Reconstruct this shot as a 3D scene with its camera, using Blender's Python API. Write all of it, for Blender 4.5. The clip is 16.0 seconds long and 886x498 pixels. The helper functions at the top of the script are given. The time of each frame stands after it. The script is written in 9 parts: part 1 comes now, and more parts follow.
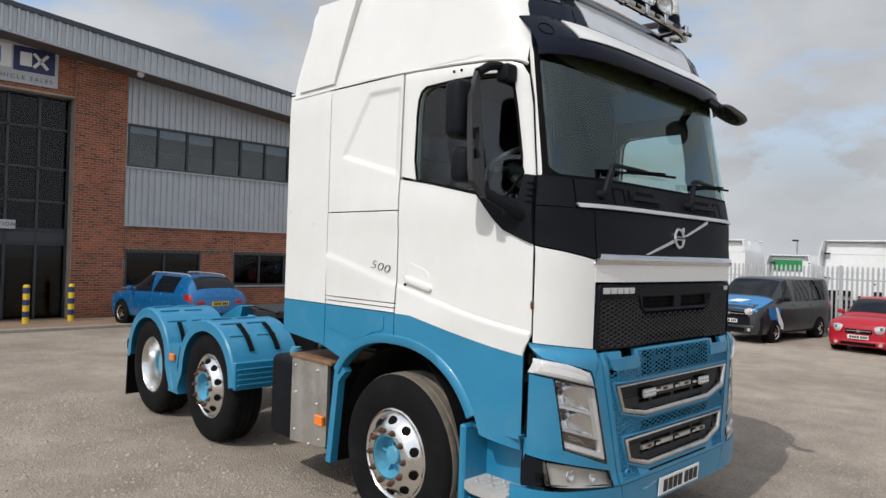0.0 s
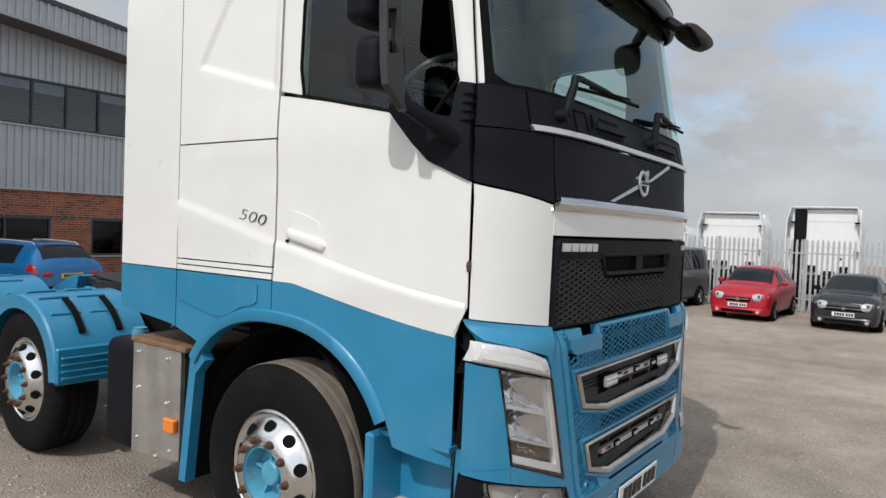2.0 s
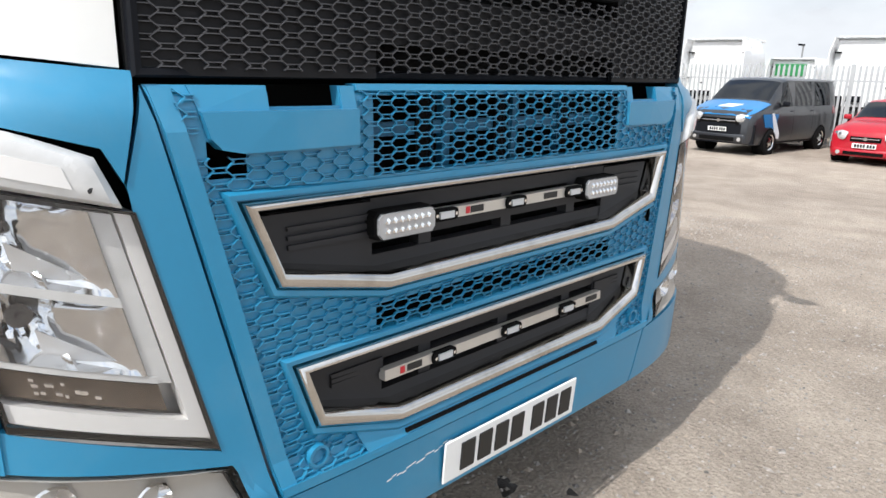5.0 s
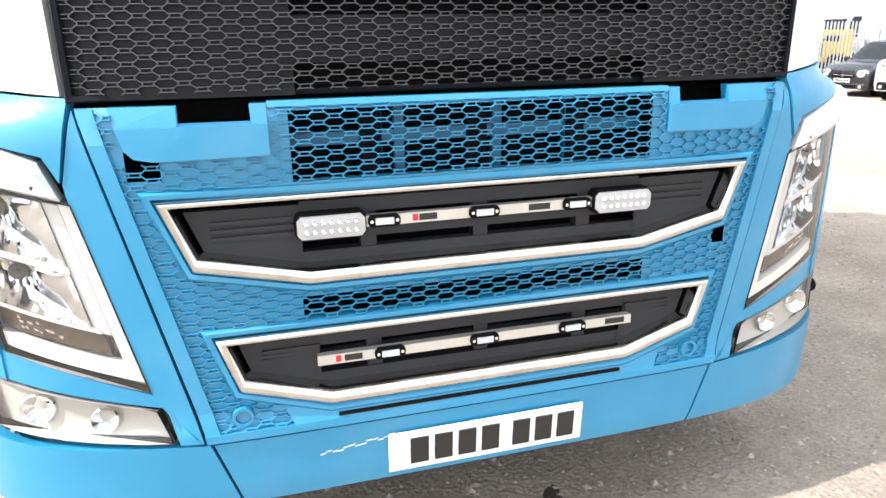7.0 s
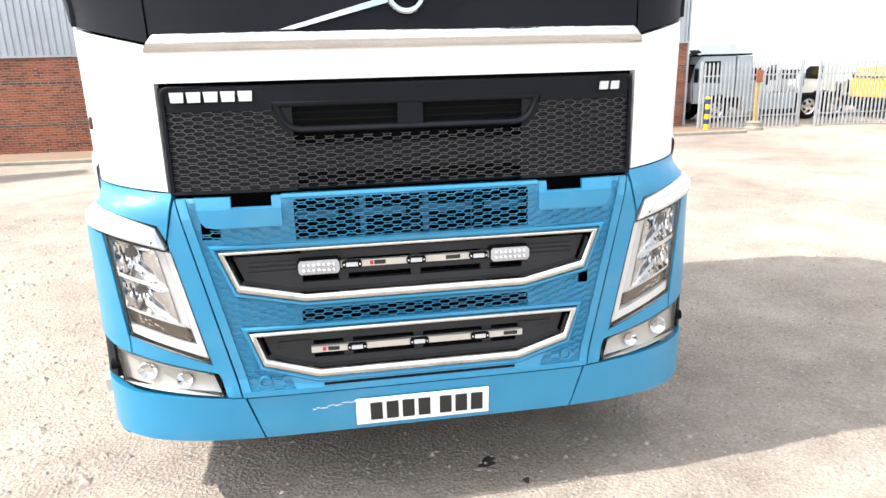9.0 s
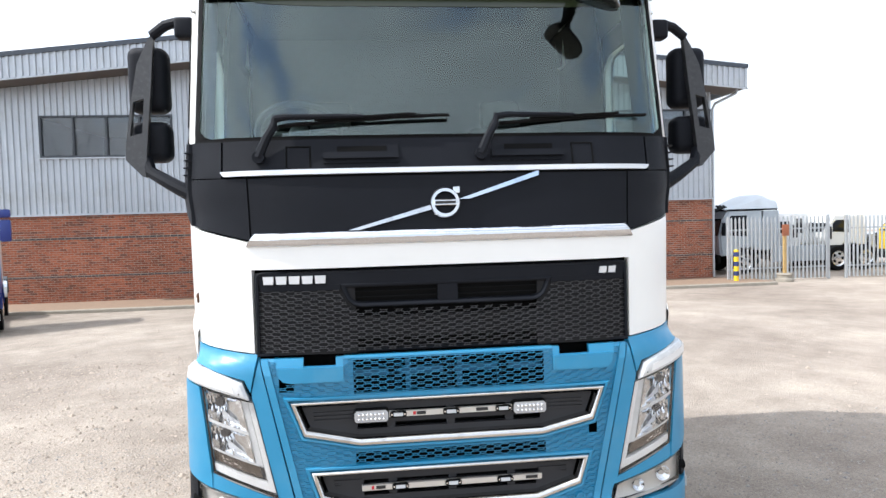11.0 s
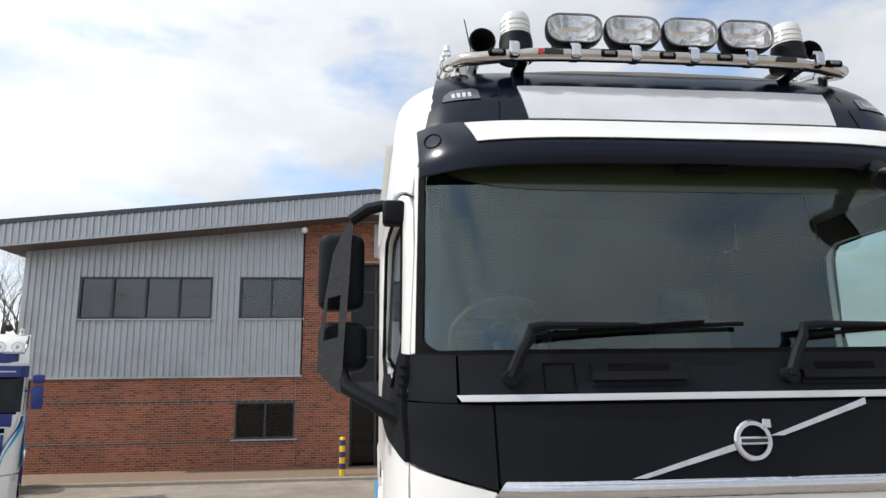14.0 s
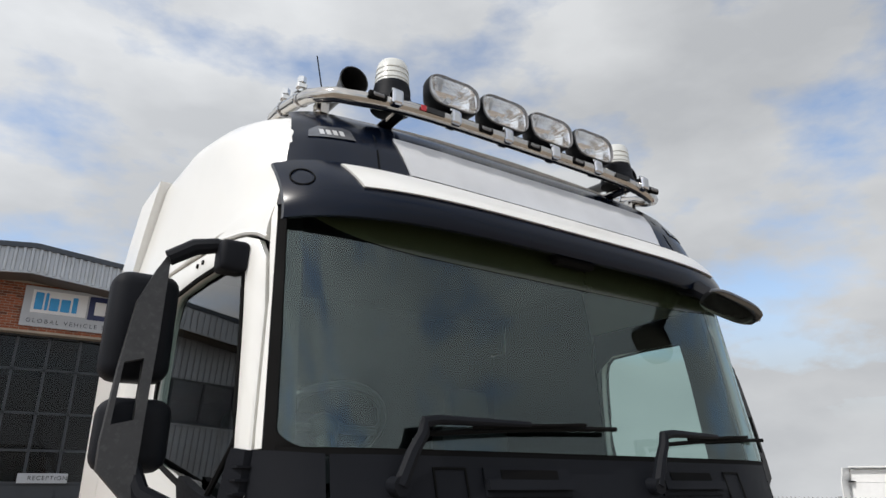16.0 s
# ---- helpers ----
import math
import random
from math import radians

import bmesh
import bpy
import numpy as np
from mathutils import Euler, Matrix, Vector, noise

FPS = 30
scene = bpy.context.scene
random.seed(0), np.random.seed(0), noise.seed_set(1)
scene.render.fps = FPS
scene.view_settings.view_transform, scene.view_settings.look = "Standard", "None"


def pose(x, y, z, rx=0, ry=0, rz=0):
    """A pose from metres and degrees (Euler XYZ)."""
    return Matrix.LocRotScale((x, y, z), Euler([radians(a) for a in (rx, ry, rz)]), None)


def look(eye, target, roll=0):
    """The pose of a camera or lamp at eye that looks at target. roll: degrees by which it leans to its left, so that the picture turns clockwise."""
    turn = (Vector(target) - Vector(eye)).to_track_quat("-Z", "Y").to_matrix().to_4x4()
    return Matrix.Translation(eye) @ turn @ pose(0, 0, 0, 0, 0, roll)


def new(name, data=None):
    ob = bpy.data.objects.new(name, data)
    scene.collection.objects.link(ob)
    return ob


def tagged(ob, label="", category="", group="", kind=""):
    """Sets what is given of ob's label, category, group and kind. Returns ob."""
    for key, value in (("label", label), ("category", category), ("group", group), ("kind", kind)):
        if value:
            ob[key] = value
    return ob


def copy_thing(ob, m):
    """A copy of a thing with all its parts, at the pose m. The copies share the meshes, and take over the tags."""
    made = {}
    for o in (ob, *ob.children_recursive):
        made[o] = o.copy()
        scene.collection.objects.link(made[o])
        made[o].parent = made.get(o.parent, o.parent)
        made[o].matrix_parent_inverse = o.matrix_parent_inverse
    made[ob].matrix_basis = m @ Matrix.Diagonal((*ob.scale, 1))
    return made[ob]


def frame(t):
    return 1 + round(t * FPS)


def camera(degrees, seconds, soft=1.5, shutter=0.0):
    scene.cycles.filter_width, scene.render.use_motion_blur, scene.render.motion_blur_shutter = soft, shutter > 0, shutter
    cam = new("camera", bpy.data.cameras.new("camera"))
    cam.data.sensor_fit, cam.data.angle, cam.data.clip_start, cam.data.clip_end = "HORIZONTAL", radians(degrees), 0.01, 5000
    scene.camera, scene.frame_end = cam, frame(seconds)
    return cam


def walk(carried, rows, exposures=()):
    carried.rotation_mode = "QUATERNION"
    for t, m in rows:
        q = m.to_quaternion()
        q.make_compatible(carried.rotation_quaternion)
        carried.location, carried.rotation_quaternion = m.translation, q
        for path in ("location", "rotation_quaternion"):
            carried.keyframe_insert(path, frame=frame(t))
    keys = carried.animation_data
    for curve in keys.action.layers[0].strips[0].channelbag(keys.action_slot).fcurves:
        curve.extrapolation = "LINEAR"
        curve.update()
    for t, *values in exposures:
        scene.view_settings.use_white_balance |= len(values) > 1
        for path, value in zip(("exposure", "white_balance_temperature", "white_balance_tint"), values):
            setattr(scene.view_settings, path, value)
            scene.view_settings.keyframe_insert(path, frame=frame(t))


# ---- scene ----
cam = camera(66.9, 16.0)
# seconds, eye, target, roll
PATH = [
    (0, (-4.048, -2.054, 1.844), (-2.663, -0.612, 1.854), 1.8),
    (0.5, (-3.902, -1.859, 1.8), (-2.406, -0.532, 1.801), 2.1),
    (1, (-3.678, -1.621, 1.805), (-2.122, -0.365, 1.795), 2.2),
    (1.5, (-3.507, -1.39, 1.755), (-1.924, -0.168, 1.718), 2.2),
    (2, (-3.314, -1.221, 1.717), (-1.706, -0.034, 1.655), 2.2),
    (2.5, (-2.948, -1.155, 1.64), (-1.328, 0.014, 1.555), 2.0),
    (3, (-2.62, -1.093, 1.553), (-1.003, 0.075, 1.411), 2.0),
    (3.5, (-2.275, -1.013, 1.457), (-0.666, 0.149, 1.208), 1.9),
    (4, (-1.893, -1.003, 1.381), (-0.298, 0.152, 1.033), 1.9),
    (4.5, (-1.541, -1.003, 1.346), (-0.014, 0.212, 0.913), 1.5),
    (4.7, (-1.408, -1.005, 1.34), (0.063, 0.266, 0.872), 1.5),
    (6.8, (-0.587, -1.381, 1.429), (-0.006, 0.43, 0.81), -0.5),
    (7, (-0.507, -1.454, 1.444), (0.011, 0.377, 0.83), -0.8),
    (7.5, (-0.348, -1.622, 1.518), (0.074, 0.233, 0.901), -1.1),
    (8, (-0.302, -1.878, 1.616), (0.055, -0.011, 0.992), -1.1),
    (8.2, (-0.276, -1.978, 1.635), (0.064, -0.1, 1.035), -1.3),
    (10.3, (-0.277, -2.923, 1.926), (-0.028, -0.972, 1.561), -1.4),
    (10.5, (-0.288, -2.944, 1.944), (-0.053, -0.982, 1.641), -1.5),
    (11, (-0.343, -2.976, 1.904), (-0.124, -0.99, 1.816), -1.6),
    (11.5, (-0.349, -3.01, 2.002), (-0.195, -1.016, 2.022), -1.5),
    (12, (-0.41, -3.017, 2.031), (-0.288, -1.028, 2.213), -1.5),
    (12.5, (-0.569, -2.869, 2.028), (-0.465, -0.894, 2.323), -1.4),
    (13, (-0.816, -2.558, 1.962), (-0.719, -0.587, 2.285), -1.1),
    (13.5, (-1.064, -2.41, 2.075), (-0.946, -0.442, 2.411), -1.0),
    (14, (-1.253, -2.234, 2.189), (-1.064, -0.281, 2.574), -0.7),
    (14.5, (-1.362, -2.021, 2.251), (-1.051, -0.104, 2.726), -0.7),
    (15, (-1.508, -1.886, 2.248), (-0.961, -0.043, 2.801), -0.5),
    (15.5, (-1.691, -1.759, 2.244), (-0.877, -0.041, 2.866), -0.2),
    (16, (-1.747, -1.576, 2.205), (-0.701, -0.003, 2.862), 0.2),
]
EXPOSURES = [(0.0, -0.39, 6420, 10), (2.5, -0.44, 6400, 10), (3.5, -0.30, 6380, 10), (4.0, -0.15, 6360, 10), (4.7, 0.2, 6360, 10), (6.8, 1.4, 6500, 10), (7.5, 1.52, 6500, 10), (8.2, 1.45, 6500, 10), (10.3, 0.95, 6200, 10), (11.0, 0.82, 6100, 10), (12.0, 0.66, 6100, 10), (12.5, 0.50, 6150, 10), (13.0, 0.28, 6250, 10), (14.0, 0.0, 6400, 10), (15.0, -0.22, 6500, 10), (15.5, -0.27, 6550, 10), (16.0, -0.28, 6550, 10)]
walk(cam, [(t, look(eye, target, roll)) for t, eye, target, roll in PATH], EXPOSURES)

# ---- daylight: broken cloud, sun from the driver's side ----
SUN_EL, SUN_AZ = radians(49), radians(180)          # the sun stands over -x
world = bpy.data.worlds.new("sky")
scene.world = world
world.use_nodes = True
wn, wl = world.node_tree.nodes, world.node_tree.links
wn.clear()
sky = wn.new("ShaderNodeTexSky")
sky.sky_type, sky.sun_disc = "NISHITA", False
sky.sun_elevation, sky.sun_rotation = SUN_EL, radians(-90)
sky.air_density, sky.dust_density = 1.0, 1.5
coord = wn.new("ShaderNodeTexCoord")
squash = wn.new("ShaderNodeMapping")
squash.inputs["Scale"].default_value = (1.0, 1.0, 2.2)
squash.inputs["Location"].default_value = (2.3, 0.7, 1.1)
cloud_noise = wn.new("ShaderNodeTexNoise")
cloud_noise.inputs["Scale"].default_value, cloud_noise.inputs["Detail"].default_value = 3.1, 9.0
cloud_noise.inputs["Roughness"].default_value = 0.55
cover = wn.new("ShaderNodeValToRGB")
cover.color_ramp.elements[0].position, cover.color_ramp.elements[1].position = 0.36, 0.50
cover.color_ramp.elements[0].color = (0.14, 0.14, 0.14, 1)
shade_noise = wn.new("ShaderNodeTexNoise")
shade_noise.inputs["Scale"].default_value, shade_noise.inputs["Detail"].default_value = 3.4, 7.0
shade = wn.new("ShaderNodeValToRGB")
shade.color_ramp.elements[0].position, shade.color_ramp.elements[1].position = 0.36, 0.66
shade.color_ramp.elements[0].color, shade.color_ramp.elements[1].color = (7.3, 7.6, 8.0, 1), (10.0, 10.3, 10.6, 1)
blend = wn.new("ShaderNodeMix")
blend.data_type = "RGBA"
back = wn.new("ShaderNodeBackground")
back.inputs["Strength"].default_value = 0.106
wout = wn.new("ShaderNodeOutputWorld")
wl.new(coord.outputs["Generated"], squash.inputs["Vector"])
wl.new(squash.outputs["Vector"], cloud_noise.inputs["Vector"])
wl.new(squash.outputs["Vector"], shade_noise.inputs["Vector"])
wl.new(cloud_noise.outputs["Fac"], cover.inputs["Fac"])
wl.new(shade_noise.outputs["Fac"], shade.inputs["Fac"])
low_cloud = wn.new("ShaderNodeMapRange")
low_cloud.interpolation_type = "SMOOTHSTEP"
low_cloud.inputs["From Min"].default_value, low_cloud.inputs["From Max"].default_value = 0.06, 0.30
low_cloud.inputs["To Min"].default_value, low_cloud.inputs["To Max"].default_value = 1.0, 0.0
closed = wn.new("ShaderNodeMath")
closed.operation = "MAXIMUM"
wl.new(cover.outputs["Color"], closed.inputs[0])
wl.new(low_cloud.outputs["Result"], closed.inputs[1])
wl.new(closed.outputs["Value"], blend.inputs["Factor"])
veil = wn.new("ShaderNodeVectorMath")
veil.operation = "SCALE"
veil.inputs["Scale"].default_value = 2.3
wl.new(sky.outputs["Color"], veil.inputs[0])
wl.new(veil.outputs["Vector"], blend.inputs["A"])
# clouds are brighter towards the sun
toward = wn.new("ShaderNodeVectorMath")
toward.operation = "DOT_PRODUCT"
toward.inputs[1].default_value = (-math.cos(SUN_EL), -0.06, math.sin(SUN_EL))
glow = wn.new("ShaderNodeMapRange")
glow.interpolation_type = "SMOOTHSTEP"
glow.inputs["From Min"].default_value, glow.inputs["From Max"].default_value = -0.2, 1.0
glow.inputs["To Min"].default_value, glow.inputs["To Max"].default_value = 0.78, 1.42
lit = wn.new("ShaderNodeVectorMath")
lit.operation = "SCALE"
wl.new(coord.outputs["Generated"], toward.inputs[0])
wl.new(toward.outputs["Value"], glow.inputs["Value"])
wl.new(shade.outputs["Color"], lit.inputs[0])
wl.new(glow.outputs["Result"], lit.inputs["Scale"])
# and towards the horizon
height = wn.new("ShaderNodeSeparateXYZ")
wl.new(coord.outputs["Generated"], height.inputs[0])
haze = wn.new("ShaderNodeMapRange")
haze.interpolation_type = "SMOOTHSTEP"
haze.inputs["From Min"].default_value, haze.inputs["From Max"].default_value = 0.2, 0.8
haze.inputs["To Min"].default_value, haze.inputs["To Max"].default_value = 0.98, 0.94
wl.new(height.outputs["Z"], haze.inputs["Value"])
wl.new(height.outputs["Z"], low_cloud.inputs["Value"])
dim = wn.new("ShaderNodeVectorMath")
dim.operation = "SCALE"
wl.new(lit.outputs["Vector"], dim.inputs[0])
wl.new(haze.outputs["Result"], dim.inputs["Scale"])
wl.new(dim.outputs["Vector"], blend.inputs["B"])
wl.new(blend.outputs["Result"], back.inputs["Color"])
wl.new(back.outputs["Background"], wout.inputs["Surface"])

sun = new("sun", bpy.data.lights.new("sun", "SUN"))
sun.data.energy, sun.data.angle, sun.data.color = 3.2, radians(0.6), (1.0, 0.965, 0.92)
sun.matrix_world = look((-30 * math.cos(SUN_EL), -1.9, 30 * math.sin(SUN_EL)), (0, 0, 0))

# ---- materials ----
def material(name, colour, rough=0.5, metal=0.0, vary=0.12, scale=6.0, bump=0.0, bump_scale=120.0, dirt=None, dirt_amount=0.0,
             dirt_scale=2.0, coat=0.0, per_object=0.0, spec=0.5):
    """A plain surface with two scales of variation, fine relief and patches of dirt."""
    m = bpy.data.materials.new(name)
    m.use_nodes = True
    n, l = m.node_tree.nodes, m.node_tree.links
    b = n["Principled BSDF"]
    b.inputs["Metallic"].default_value, b.inputs["Coat Weight"].default_value = metal, coat
    b.inputs["Coat Roughness"].default_value, b.inputs["Specular IOR Level"].default_value = 0.06, spec
    tc = n.new("ShaderNodeTexCoord")
    big, fine = n.new("ShaderNodeTexNoise"), n.new("ShaderNodeTexNoise")
    big.inputs["Scale"].default_value, big.inputs["Detail"].default_value = scale, 5
    fine.inputs["Scale"].default_value, fine.inputs["Detail"].default_value = bump_scale, 3
    l.new(tc.outputs["Object"], big.inputs["Vector"])
    l.new(tc.outputs["Object"], fine.inputs["Vector"])
    ramp = n.new("ShaderNodeMapRange")
    ramp.inputs["From Min"].default_value, ramp.inputs["From Max"].default_value = 0.25, 0.75
    ramp.inputs["To Min"].default_value, ramp.inputs["To Max"].default_value = 1 - vary, 1 + vary
    l.new(big.outputs["Fac"], ramp.inputs["Value"])
    mul = n.new("ShaderNodeVectorMath")
    mul.operation = "SCALE"
    mul.inputs[0].default_value = colour[:3]
    l.new(ramp.outputs["Result"], mul.inputs["Scale"])
    out = mul.outputs["Vector"]
    if per_object:
        info = n.new("ShaderNodeObjectInfo")
        r2 = n.new("ShaderNodeMapRange")
        r2.inputs["To Min"].default_value, r2.inputs["To Max"].default_value = 1 - per_object, 1 + per_object
        l.new(info.outputs["Random"], r2.inputs["Value"])
        m2 = n.new("ShaderNodeVectorMath")
        m2.operation = "SCALE"
        l.new(out, m2.inputs[0])
        l.new(r2.outputs["Result"], m2.inputs["Scale"])
        out = m2.outputs["Vector"]
    if dirt:
        dn = n.new("ShaderNodeTexNoise")
        dn.inputs["Scale"].default_value, dn.inputs["Detail"].default_value, dn.inputs["Roughness"].default_value = dirt_scale, 9, 0.65
        l.new(tc.outputs["Object"], dn.inputs["Vector"])
        dr = n.new("ShaderNodeMapRange")
        dr.inputs["From Min"].default_value, dr.inputs["From Max"].default_value = 0.5, 0.72
        dr.inputs["To Max"].default_value = dirt_amount
        l.new(dn.outputs["Fac"], dr.inputs["Value"])
        mx = n.new("ShaderNodeMix")
        mx.data_type = "RGBA"
        mx.inputs["B"].default_value = (*dirt[:3], 1)
        l.new(dr.outputs["Result"], mx.inputs["Factor"])
        l.new(out, mx.inputs["A"])
        out = mx.outputs["Result"]
    l.new(out, b.inputs["Base Color"])
    rr = n.new("ShaderNodeMapRange")
    rr.inputs["To Min"].default_value, rr.inputs["To Max"].default_value = max(0.02, rough * 0.8), min(1, rough * 1.25)
    l.new(big.outputs["Fac"], rr.inputs["Value"])
    l.new(rr.outputs["Result"], b.inputs["Roughness"])
    if bump:
        bp = n.new("ShaderNodeBump")
        bp.inputs["Strength"].default_value, bp.inputs["Distance"].default_value = bump, 0.01
        l.new(fine.outputs["Fac"], bp.inputs["Height"])
        l.new(bp.outputs["Normal"], b.inputs["Normal"])
    return m


def glass(name, tint, clear, rough=0.01, ior=1.45, gloss=(1, 1, 1)):
    """Thin tinted glass: part lets light straight through, the rest mirrors by angle."""
    m = bpy.data.materials.new(name)
    m.use_nodes = True
    n, l = m.node_tree.nodes, m.node_tree.links
    m.surface_render_method = "BLENDED"
    n.clear()
    out, mix = n.new("ShaderNodeOutputMaterial"), n.new("ShaderNodeMixShader")
    tr, gl = n.new("ShaderNodeBsdfTransparent"), n.new("ShaderNodeBsdfGlossy")
    face, power, scale = n.new("ShaderNodeLayerWeight"), n.new("ShaderNodeMath"), n.new("ShaderNodeMapRange")
    tr.inputs["Color"].default_value = (tint[0] * clear, tint[1] * clear, tint[2] * clear, 1)
    gl.inputs["Roughness"].default_value, gl.inputs["Color"].default_value = rough, (*gloss, 1)
    face.inputs["Blend"].default_value = 0.5
    power.operation, power.inputs[1].default_value = "POWER", 5.0
    scale.inputs["To Min"].default_value = ((ior - 1) / (ior + 1)) ** 2
    l.new(face.outputs["Facing"], power.inputs[0])
    l.new(power.outputs["Value"], scale.inputs["Value"])
    l.new(scale.outputs["Result"], mix.inputs["Fac"])
    l.new(tr.outputs["BSDF"], mix.inputs[1])
    l.new(gl.outputs["BSDF"], mix.inputs[2])
    l.new(mix.outputs["Shader"], out.inputs["Surface"])
    return m


M_WHITE = material("white_paint", (0.76, 0.755, 0.725), 0.30, coat=0.35, vary=0.02, dirt=(0.60, 0.57, 0.52), dirt_amount=0.14, dirt_scale=2.2)
M_BLUE = material("blue_paint", (0.019, 0.208, 0.370), 0.36, coat=0.25, vary=0.05, dirt=(0.12, 0.25, 0.33), dirt_amount=0.3, dirt_scale=3.0)
M_NAVY = material("dark_navy_paint", (0.003, 0.006, 0.015), 0.2, coat=0.0, vary=0.15, spec=0.22)
M_BLACK = material("black_moulded_plastic", (0.0075, 0.0085, 0.0115), 0.55, vary=0.15, bump=0.12, bump_scale=600, dirt=(0.018, 0.018, 0.019), dirt_amount=0.2, spec=0.12)
M_DARK = material("dark_underbody", (0.005, 0.005, 0.005), 0.85, vary=0.3, spec=0.15)
# black rubber; also painted shade for holes, slots and recesses
M_GAP = material("black_rubber_and_gap_shade", (0.0035, 0.0035, 0.0035), 0.8, vary=0.2, spec=0.12)
M_TYRE = material("tyre_rubber", (0.0055, 0.0055, 0.006), 0.8, vary=0.2, bump=0.2, bump_scale=90, dirt=(0.035, 0.03, 0.027), dirt_amount=0.22, dirt_scale=4, spec=0.15)
M_TREAD = material("dusty_tyre_tread", (0.17, 0.145, 0.115), 0.9, vary=0.25, bump=0.5, bump_scale=60, dirt=(0.07, 0.06, 0.05), dirt_amount=0.6, dirt_scale=8)
# grey patches: some dirt, and dark reflections put into the colour
M_CHROME = material("chrome", (0.58, 0.59, 0.61), 0.06, 1.0, vary=0.07, dirt=(0.20, 0.20, 0.20), dirt_amount=0.45, dirt_scale=11)
M_WAVECHROME = material("wavy_thin_chrome", (0.62, 0.63, 0.65), 0.05, 1.0, vary=0.05, bump=0.35, bump_scale=14)
M_ALU = material("polished_aluminium", (0.80, 0.80, 0.79), 0.2, 1.0, vary=0.06, dirt=(0.4, 0.37, 0.33), dirt_amount=0.35, dirt_scale=12)
M_BRUSHED = material("weathered_aluminium_sheet", (0.55, 0.54, 0.51), 0.42, 0.85, vary=0.1, dirt=(0.32, 0.29, 0.24), dirt_amount=0.6, dirt_scale=5)
M_SILVER = material("silver_plastic", (0.62, 0.63, 0.64), 0.3, 0.4, vary=0.05)
M_RUST = material("rusty_nuts", (0.11, 0.055, 0.032), 0.8, 0.2, vary=0.35, scale=60, bump=0.4, bump_scale=300)
M_RUSTPLATE = material("rusty_cover_plate", (0.20, 0.11, 0.06), 0.85, vary=0.35, scale=12, bump=0.3)
M_ORANGE = material("amber_lens", (0.85, 0.22, 0.02), 0.2, coat=0.5)
M_LENSWHITE = material("frosted_lens", (0.50, 0.51, 0.52), 0.18, vary=0.04, coat=0.6)
M_REFLECT = material("lamp_reflector", (0.90, 0.90, 0.90), 0.07, 1.0, vary=0.06, scale=40)
M_PLATE = material("white_plate", (0.82, 0.82, 0.80), 0.35, vary=0.03)
M_YPLATE = material("yellow_plate", (0.75, 0.5, 0.03), 0.35, vary=0.03)
M_BARS = material("black_print", (0.012, 0.012, 0.012), 0.5)
M_RED = material("red_print", (0.5, 0.02, 0.03), 0.4)
M_PANELLIGHT = material("translucent_sign_panel", (0.60, 0.61, 0.63), 0.22, vary=0.14, scale=2.5, coat=0.3)
M_STEP = material("grey_step_tread", (0.42, 0.42, 0.41), 0.6, vary=0.12, bump=0.3, dirt=(0.3, 0.26, 0.2), dirt_amount=0.5)
M_INTERIOR = material("dark_cab_trim", (0.016, 0.017, 0.019), 0.85, vary=0.2, spec=0.2)
M_CLOTH = material("grey_seat_cloth", (0.06, 0.06, 0.065), 0.9, vary=0.2, bump=0.3)
G_SCREEN = glass("windscreen_glass", (0.80, 0.95, 0.90), 0.92, ior=1.86, rough=0.0, gloss=(0.84, 0.99, 0.98))
G_SIDE = glass("side_window_glass", (0.76, 0.88, 0.86), 0.76, ior=1.58, rough=0.0)
G_COVER = glass("hazy_lamp_cover", (1, 1, 1), 0.9, rough=0.14, ior=1.75)
G_CLEAR = glass("clear_lens", (1, 1, 1), 0.95, ior=1.25)
M_GLASSDARK = material("dark_window_glass", (0.008, 0.010, 0.013), 0.04, vary=0.1, spec=0.28)

# ---- building helpers ----
def part(name, bm, mat, parent=None, label="", smooth=False, angle=35):
    """Link a bmesh as one mesh object under a thing or a part."""
    bmesh.ops.recalc_face_normals(bm, faces=bm.faces)
    me = bpy.data.meshes.new(name)
    bm.to_mesh(me)
    bm.free()
    for m in (mat if isinstance(mat, (list, tuple)) else [mat]):
        me.materials.append(m)
    if smooth:
        me.shade_smooth()
        me.set_sharp_from_angle(angle=radians(angle))
    ob = new(name, me)
    ob.parent = parent
    return tagged(ob, label)


def thing(name, label, category, group="", kind="", at=None):
    ob = new(name)
    ob.empty_display_size = 0.2
    if at is not None:
        ob.matrix_world = at
    return tagged(ob, label, category, group, kind)


def box(bm, centre, size, bevel=0.0, rot=None, seg=1, mat=0):
    m = Matrix.Translation(centre) @ (rot.to_4x4() if rot is not None else Matrix.Identity(4)) @ Matrix.Diagonal((*size, 1))
    made = bmesh.ops.create_cube(bm, size=1, matrix=m)
    vs = made["verts"]
    if bevel:
        es = list({e for v in vs for e in v.link_edges})
        out = bmesh.ops.bevel(bm, geom=es, offset=bevel, segments=seg, affect="EDGES", profile=0.5)
        fs = out["faces"]
    fs = {f for v in vs if v.is_valid for f in v.link_faces}
    for f in fs:
        f.material_index = mat
    return vs


def boxed(size, bevel=0.0, centre=(0, 0, 0), seg=1, rot=None):
    bm = bmesh.new()
    box(bm, centre, size, bevel, rot, seg)
    return bm


